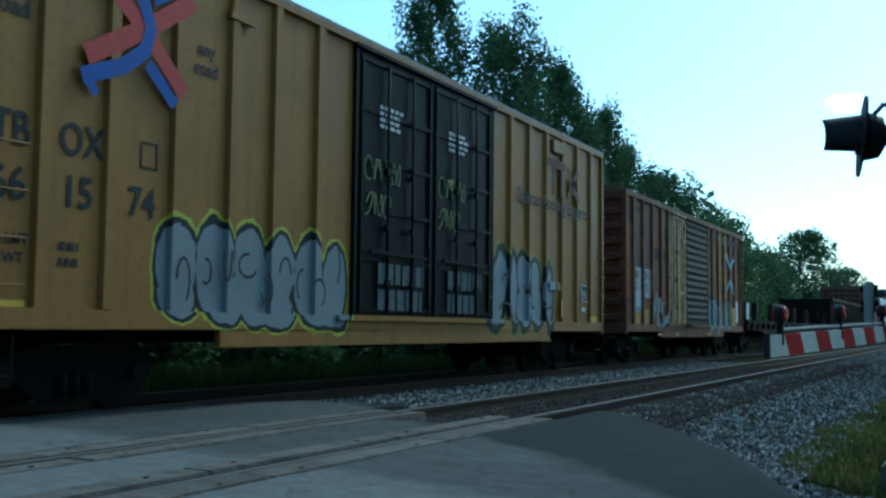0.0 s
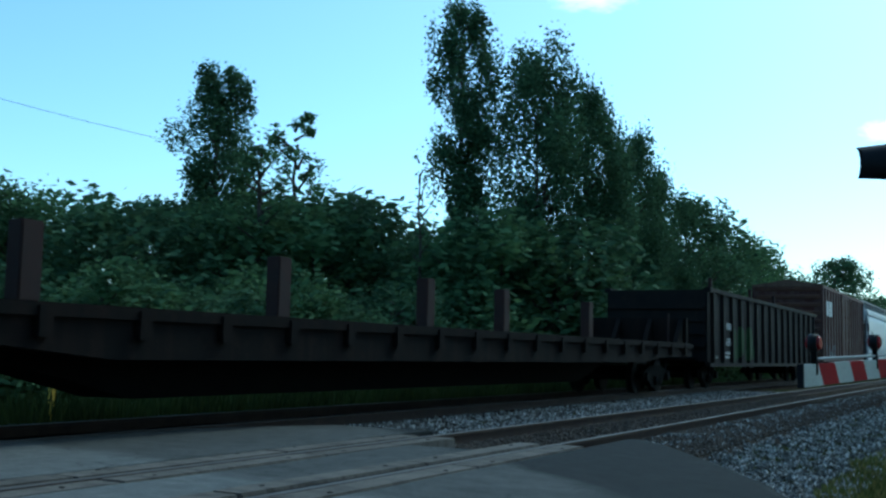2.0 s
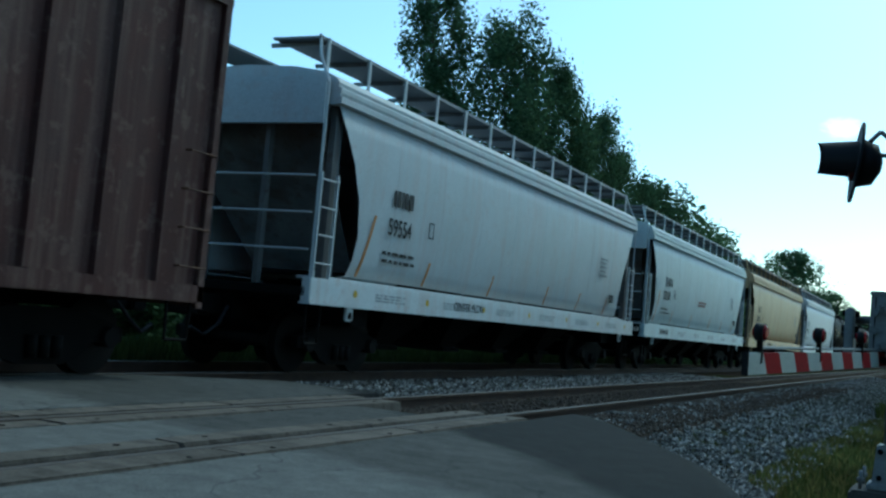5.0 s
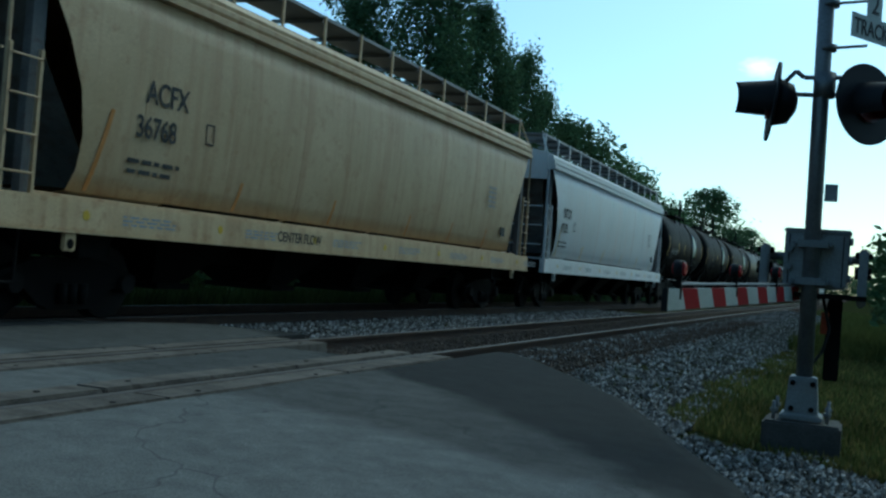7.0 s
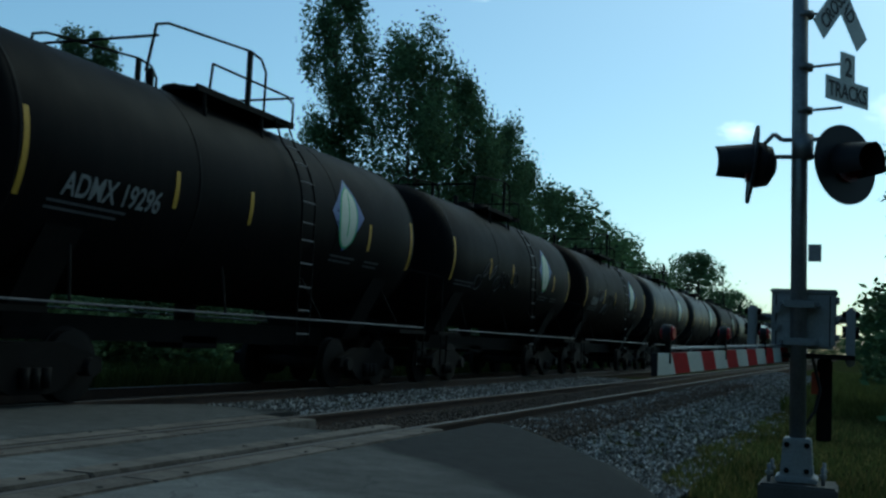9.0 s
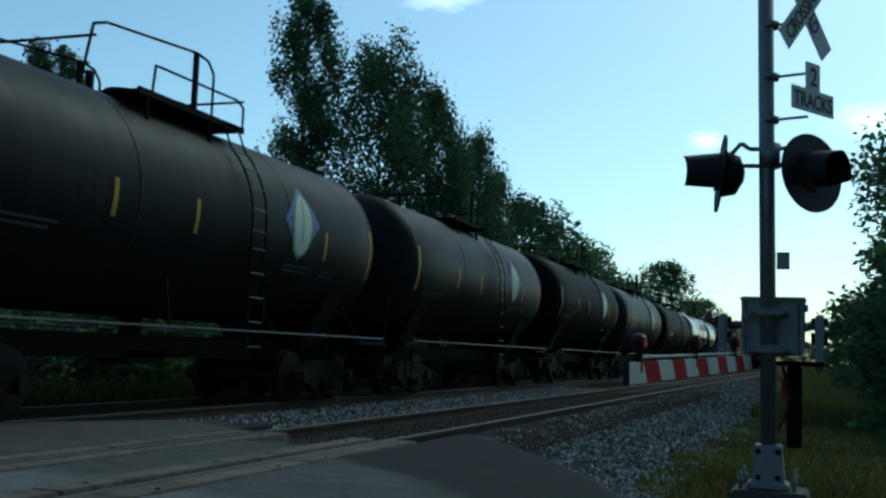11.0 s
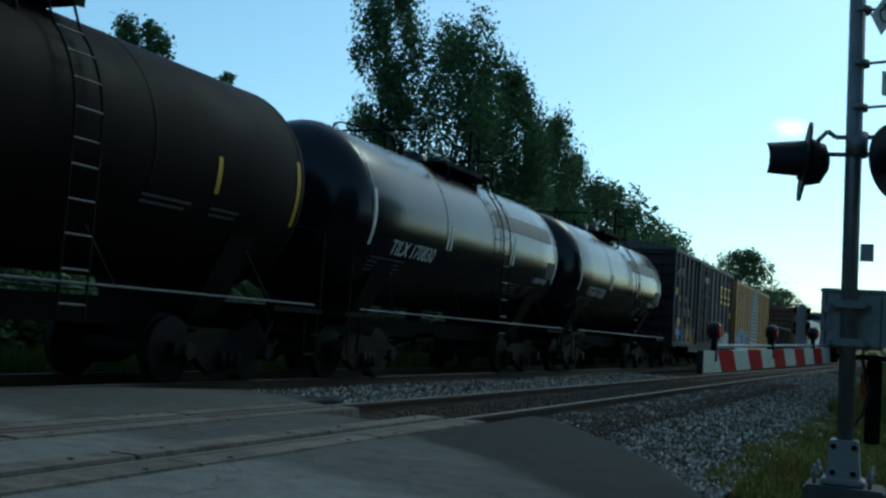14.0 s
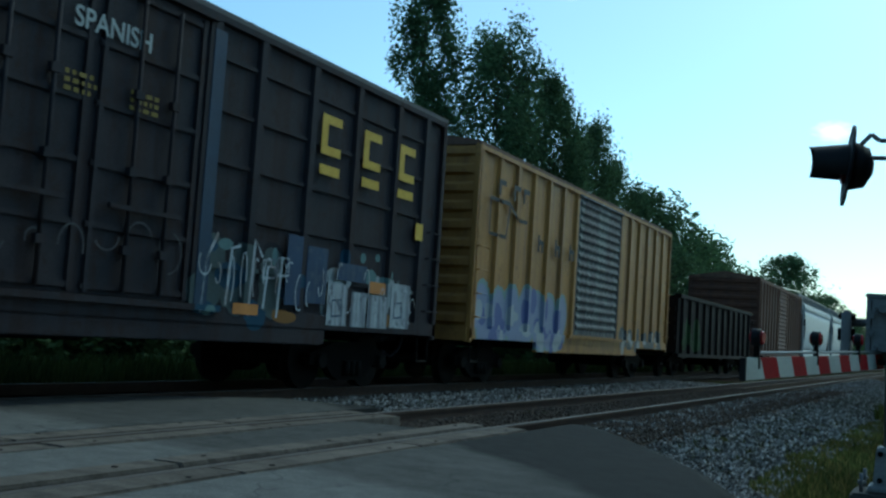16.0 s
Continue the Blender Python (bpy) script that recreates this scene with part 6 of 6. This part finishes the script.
def column(u):
    return (0.74 + 0.16 * math.sin(9 * u + 1)) * math.sqrt(max(0.05, 1 - max(0.0, (u - 0.72) / 0.3) ** 2))


def broad(u):
    return math.sqrt(max(0.02, 1 - (2 * u - 0.9) ** 2 / 1.35))


TALL = [tree_mesh(s, 17.0, 2.9, 1.5, 36000, 0.14, 70, column, 1.4) for s in (1, 2)]
BROAD = [tree_mesh(s, 13.0, 5.2, 1.2, 14000, 0.22, 80, broad) for s in (3, 4, 5)]
DENSE = [tree_mesh(s, 14.0, 4.4, 1.2, 42000, 0.145, 66, broad, 1.15) for s in (13, 14)]
THIN = [tree_mesh(6, 10.0, 1.3, 3.0, 2600, 0.11, 30, broad)]
SHRUB = [tree_mesh(s, 5.0, 3.2, 0.0, 6500, 0.17, 40, broad) for s in (7, 8)]
SNAG = [tree_mesh(9, 10.0, 1.0, 2.0, 220, 0.13, 26, column)]


def at(az, dist):
    return -dist * math.sin(radians(az)), dist * math.cos(radians(az))


def stand(kind, az, dist, elev, material, label, turn=0, lean=1.0, name="tree", cat="tree"):
    """Places a tree so that its top rises to the elevation angle."""
    x, y = at(az, dist)
    made_high = max(v.co.z for v in kind[1].vertices)
    high = EYE + dist * math.tan(radians(elev)) - level(x, y) + 0.15
    return plant(kind, x, y, turn, high / made_high, material, label, name, cat, lean)


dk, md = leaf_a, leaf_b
# Shade by the ground put into the leaf colour; SHRUB meshes keep their own.
leaf_low_shade = leafy("shaded_undergrowth_leaves", (0.022, 0.042, 0.016), (0.06, 0.095, 0.034))
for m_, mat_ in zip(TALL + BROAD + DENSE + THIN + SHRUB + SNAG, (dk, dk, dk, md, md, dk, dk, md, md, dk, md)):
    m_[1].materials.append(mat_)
stand(TALL[0], 40.4, 52, 15.0, dk, "tall narrow dark-leaved tree behind the line", 20, 0.82)
stand(THIN[0], 35.6, 46, 12.8, md, "slender young tree with sparse leaves", 60)
stand(THIN[0], 37.6, 44, 10.8, md, "slender young tree with sparse leaves", 160, 1.3)
stand(SNAG[0], 29.2, 40, 11.2, md, "thin half-bare vine-hung snag", 30, 0.55)
stand(TALL[1], 27.1, 46, 19.6, dk, "tall narrow ivy-clad tree behind the line", 200, 0.55)
stand(DENSE[0], 22.9, 46, 17.6, dk, "big broad dark-leaved tree behind the line", 10, 0.55)
stand(DENSE[1], 20.2, 48, 15.3, md, "big broad leafy tree behind the line", 100, 0.5)
stand(DENSE[0], 18.2, 52, 12.9, dk, "big broad leafy tree behind the line", 240, 0.5)
stand(DENSE[1], 16.6, 56, 10.6, dk, "big leafy tree behind the line", 300, 0.55)
stand(BROAD[0], 15.2, 62, 8.5, dk, "leafy tree in the row beside the line", 75, 0.9)
stand(BROAD[1], 13.1, 72, 7.3, md, "leafy tree in the row beside the line", 190, 0.9)
stand(BROAD[2], 11.6, 84, 6.3, dk, "leafy tree in the row beside the line", 320, 0.8)
stand(BROAD[1], 9.8, 100, 4.4, md, "leafy tree in the row beside the line", 20)
stand(BROAD[0], 8.0, 110, 5.3, dk, "round leafy tree standing in the row", 130)
for az, d, el, k in ((6.4, 150, 3.3, 0), (5.6, 180, 2.6, 1), (4.8, 220, 2.2, 2), (4.0, 270, 1.9, 0), (3.2, 330, 1.6, 1), (2.4, 400, 1.4, 2), (1.6, 420, 1.2, 0), (0.6, 430, 1.2, 1), (-0.6, 400, 1.2, 2), (-2, 380, 1.3, 0)):
    stand(BROAD[k], az, d, el, dk, "distant leafy tree beside the line", 37 * k + d, 1.5)
# lower woodland behind
for i, (az, d, el) in enumerate(((56, 46, 9.0), (53, 50, 8.2), (50, 46, 8.6), (47.5, 52, 8.4), (45, 44, 8.0), (42.5, 50, 7.8), (40, 46, 8.2), (38, 52, 9.0), (36, 44, 8.6), (34, 48, 9.0), (32.4, 46, 8.4), (30.6, 54, 6.4), (28.5, 50, 6.8), (26, 42, 8.5), (22, 44, 8.0), (17, 60, 7.0), (14, 70, 6.0), (60, 46, 9.5), (64, 44, 10))):
    stand((BROAD + SHRUB)[i % 5], az, d, el, md, "leafy tree in the woodland edge", 71 * i, 1.05)
for i in range(26):
    az = 62 - 2.1 * i
    d = 19.0 / math.sin(radians(max(az, 9))) if az > 9 else 110 + 8 * i
    stand(SHRUB[i % 2], az, min(d, 120), 3.6 + 1.2 * math.sin(i * 1.7) if az > 20 else 2.5, leaf_low_shade, "leafy green undergrowth shrub beside the line", 53 * i, 1.1, "shrub", "shrub")
# trees on the near side, beyond the signal
stand(BROAD[2], -6.3, 34, 15.2, dk, "dark leafy tree on the near side of the line", 40, 0.62)
stand(BROAD[0], -9.3, 30, 18.0, dk, "dark leafy tree on the near side of the line", 140, 0.8)
stand(BROAD[1], -13.5, 27, 22.0, dk, "dark leafy tree on the near side of the line", 220, 0.8)
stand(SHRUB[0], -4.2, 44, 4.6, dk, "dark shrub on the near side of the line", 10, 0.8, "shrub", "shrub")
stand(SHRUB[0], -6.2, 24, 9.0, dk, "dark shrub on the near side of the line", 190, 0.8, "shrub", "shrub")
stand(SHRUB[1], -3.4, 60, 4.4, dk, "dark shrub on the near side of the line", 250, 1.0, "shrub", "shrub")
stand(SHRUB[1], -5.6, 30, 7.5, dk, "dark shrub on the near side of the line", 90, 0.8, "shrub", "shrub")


# unseen wood added on the near side, behind the viewer, to block sky light
for i in range(11):
    x, y = 12.0 + 4.0 * math.sin(i * 2.3), -1.0 - 4.6 * i
    plant((BROAD + DENSE)[i % 5], x, y, 67 * i, 1.05 + 0.12 * math.sin(i * 1.3), dk, "unseen leafy tree added on the near side to block light")
    plant(SHRUB[i % 2], x - 3.5, y + 2.5, 31 * i, 1.0, dk, "unseen leafy shrub added on the near side to block light", "shrub", "shrub")


def cloud_material():
    """White summer cloud: dense in the middle, frayed and clear towards the rim."""
    m, n, l, bsdf = nodes("cloud_white")
    n.remove(bsdf)
    co = n.new("ShaderNodeTexCoord").outputs["Object"]
    ln = n.new("ShaderNodeVectorMath")
    ln.operation = "LENGTH"
    l.new(co, ln.inputs[0])
    add = n.new("ShaderNodeMath")
    add.operation, add.inputs[1].default_value = "MULTIPLY_ADD", 1.1
    l.new(noise_at(n, l, co, 2.2, 5.0), add.inputs[0]), l.new(ln.outputs["Value"], add.inputs[2])
    dense = n.new("ShaderNodeMapRange")
    dense.inputs["From Min"].default_value, dense.inputs["From Max"].default_value = 1.5, 0.5
    l.new(add.outputs[0], dense.inputs["Value"])
    fac = ramp(n, l, dense.outputs[0], [(0.0, (0, 0, 0)), (1.0, (0.75, 0.75, 0.75))])
    em, tr, mx = n.new("ShaderNodeEmission"), n.new("ShaderNodeBsdfTransparent"), n.new("ShaderNodeMixShader")
    em.inputs["Color"].default_value, em.inputs["Strength"].default_value = (1.0, 0.98, 0.95, 1), 2.6
    l.new(fac, mx.inputs[0]), l.new(tr.outputs[0], mx.inputs[1]), l.new(em.outputs[0], mx.inputs[2])
    l.new(mx.outputs[0], n["Material Output"].inputs["Surface"])
    return m


cloud_mat = cloud_material()
for az, el, wide, high in ((20.2, 19.5, 3.2, 1.5), (5.5, 11.5, 1.2, 0.6), (-2.8, 12.3, 2.3, 1.1)):
    spot = Vector((-math.sin(radians(az)) * math.cos(radians(el)), math.cos(radians(az)) * math.cos(radians(el)), math.sin(radians(el)))) * 2000
    bm = bmesh.new()
    bmesh.ops.create_circle(bm, cap_ends=True, segments=40, radius=1.0)
    ob = part("backdrop", bm, cloud_mat)
    ob.matrix_basis = look(spot, (0, 0, EYE)) @ Matrix.Diagonal((2000 * math.tan(radians(wide)), 2000 * math.tan(radians(high)), 1, 1))
    tagged(ob, "small white summer cloud in the hazy sky", "cloud", kind="structure")


def blades(name, n, place, high, material, label, seed):
    """Upright grass blades as one mass."""
    r = random.Random(seed)
    verts, faces = [], []
    for _ in range(n):
        x, y = place(r)
        if x is None:
            continue
        z = level(x, y) - 0.17
        a, hgt, w = r.uniform(0, 6.283), high * r.uniform(0.45, 1.2), 0.008 + 0.01 * r.random()
        dx, dy = math.cos(a) * w, math.sin(a) * w
        lx, ly = r.uniform(-0.4, 0.4) * hgt, r.uniform(-0.4, 0.4) * hgt
        k = len(verts)
        verts += [(x - dx, y - dy, z), (x + dx, y + dy, z), (x + lx * 0.5 + dx * 0.7, y + ly * 0.5 + dy * 0.7, z + hgt * 0.6), (x + lx, y + ly, z + hgt), (x + lx * 0.5 - dx * 0.7, y + ly * 0.5 - dy * 0.7, z + hgt * 0.6)]
        faces.append((k, k + 1, k + 2, k + 3, k + 4))
    me = bpy.data.meshes.new(name)
    me.from_pydata(verts, [], faces)
    me.materials.append(material)
    return tagged(new(name, me), label, "grass", kind="stuff")


def verge(r):
    """The grassy verge round the signal, ragged towards the stones."""
    y = 8.2 + 22 * r.random() ** 1.6
    edge = -1.55 + 0.35 * noise.noise((y * 0.8, 0, 5)) + (0.9 * max(0, 9.6 - y)) ** 1.2 + 0.03 * max(0, y - 12)
    x = edge + 7.0 * r.random() ** 1.3
    return (x, y)


blades("dry_grass", 16000, lambda r: (lambda p: (p[0] - 0.0, p[1]) if p[0] < 0.9 else (None, None))(verge(r)), 0.10, dry_grass, "short yellowish dry grass on the verge", 1)
blades("grass", 30000, verge, 0.10, grass_mat, "rough green grass on the verge", 2)
blades("grass", 26000, lambda r: (-1.3 + 9 * r.random() ** 1.2, 24 + 60 * r.random() ** 1.4), 0.3, grass_mat, "rough green grass on the far verge", 8)
blades("grass", 30000, lambda r: (-11.6 - 8 * r.random() ** 1.5, -4 + 50 * r.random()), 0.5, shaded_weed_mat, "tall green weeds behind the far track, shade in their colour", 3)


def stones(name, n, place, size, material, label, seed):
    """Crushed stone as one mass of small angular pieces."""
    r = random.Random(seed)
    verts, faces = [], []
    for _ in range(n):
        x, y, z = place(r)
        if x is None:
            continue
        s = size * r.uniform(0.5, 1.3)
        k = len(verts)
        rot = Euler((r.uniform(0, 3), r.uniform(0, 3), r.uniform(0, 3))).to_matrix()
        for v in ((1, 0.1, 0), (-1, -0.15, 0.1), (0.1, 0.8, 0.05), (0, -0.8, -0.1), (0.15, 0, 0.65), (-0.1, 0.1, -0.65)):
            q = rot @ (Vector(v) * s * r.uniform(0.8, 1.15))
            verts.append((x + q.x, y + q.y, z + q.z))
        for a, b, c in ((0, 2, 4), (2, 1, 4), (1, 3, 4), (3, 0, 4), (2, 0, 5), (1, 2, 5), (3, 1, 5), (0, 3, 5)):
            faces.append((k + a, k + b, k + c))
    me = bpy.data.meshes.new(name)
    me.from_pydata(verts, [], faces)
    me.materials.append(material)
    return tagged(new(name, me), label, "gravel", kind="stuff")


def gravel_stone_mat():
    m, n, l, bsdf = nodes("loose_stone")
    isl = n.new("ShaderNodeNewGeometry").outputs["Random Per Island"]
    l.new(ramp(n, l, isl, [(0.0, (0.055, 0.05, 0.043)), (0.6, (0.19, 0.176, 0.157)), (1.0, (0.50, 0.47, 0.43))]), bsdf.inputs["Base Color"])
    bsdf.inputs["Roughness"].default_value = 0.95
    bsdf.inputs["Specular IOR Level"].default_value = 0.05
    return m


loose = gravel_stone_mat()


def shoulder(r):
    """Stones between the near rail, the road's edge and the grass."""
    y = 4.8 + 60 * r.random() ** 2.3
    lo = road_edge(y) + 0.02 if y < 11.6 else -4.0
    hi = 0.6 if y < 8.6 else -1.25 + 0.3 * noise.noise((y * 0.8, 0, 5)) + 0.03 * max(0, y - 12)
    if hi <= lo:
        return None, None, None
    x = r.uniform(lo, hi)
    return x, y, level(x, y) - 0.13 + 0.04 * noise.noise((x * 2, y * 2, 2)) + (0.03 if x < -3 else 0)


stones("loose_stones", 34000, shoulder, 0.03, loose, "grey crushed stone spread beside the road and track", 4)
stones("ballast_stones", 6000, lambda r: (lambda y: (-4.0 + 1.1 * r.random() ** 1.6, y, -0.10))(10.6 + 26 * r.random() ** 1.5), 0.028, rusty_stone, "rust-brown stones along the near rail", 9)
stones("ballast_stones", 9000, lambda r: (lambda y: (r.uniform(-8.1, -5.75) if y > 11.0 else r.uniform(-7.9 + 0.75 * max(0, 11 - y), -5.75), y, -0.12))(10.0 + 25 * r.random() ** 1.5), 0.032, loose, "grey crushed stone between the tracks", 5)
stones("ballast_stones", 7000, lambda r: (r.uniform(-5.6, -3.75), 10.4 + 22 * r.random() ** 1.5, -0.13), 0.03, rusty_stone, "rust-stained stones between the rails of the near track", 6)

wire = thing("overhead_wire", "thin slack dark overhead wire behind the trees", "wire")
part("wire", path(bmesh.new(), [(-50.7, 32.1, 14.8), (-46.8, 37.5, 13.76), (-44.2, 40.6, 13.04), (-41.3, 43.5, 12.35), (-36.95, 47.85, 11.32)], 0.014, 6), black_paint, wire)

post = thing("marker_post", "short yellow marker post in the weeds", "marker post", pose(-11.9, 10.7, -0.3))
part("post", B((-0.04, 0.04, -0.04, 0.04, 0, 0.75)), yellow_ink, post, soft=0.01)

# ---------------------------------------------------------------- ties, the nearest of each track
tie_mesh = bpy.data.meshes.new("tie")
tb = B((-1.3, 1.3, -0.115, 0.115, -0.16, 0.0))
bmesh.ops.bevel(tb, geom=tb.edges[:], offset=0.012, segments=1, affect="EDGES")
tb.to_mesh(tie_mesh), tb.free()
tie_mesh.materials.append(tie_mat)
for track, mid, y0 in ((near_track, NEAR, 10.6), (far_track, FAR, 4.6)):
    for i in range(120):
        tie(mid, y0 + 0.5 * i, tie_mesh, track)


# ---------------------------------------------------------------- what moves
def motions():
    times = [0.0, 1 / FPS] + [0.5 * k for k in range(1, 32)] + [16.0 - 1 / FPS, 16.0]
    for car, q in TRAIN:
        walk(car, [(t, pose(FAR, q - SPEED * t, 0)) for t in times])
    t0 = truck_model[0]
    trucks = [o for o in scene.objects if o.name.split(".")[0] == "truck"]
    turn = -math.degrees(SPEED / 0.42) / FPS
    for k, ws in enumerate([o for o in t0.children if o.name.startswith("wheelset")]):
        place = ws.location.copy()
        walk(ws, [(i / FPS, pose(*place, -turn * i * 0.98, 0, 0)) for i in range(0, 481)])
        for tr in trucks:
            for o in tr.children:
                if o is not ws and o.name.startswith("wheelset") and (o.location - place).length < 0.01 and o.animation_data is None:
                    o.rotation_mode = "QUATERNION"
                    o.animation_data_create()
                    o.animation_data.action = ws.animation_data.action
                    o.animation_data.action_slot = ws.animation_data.action_slot


motions()
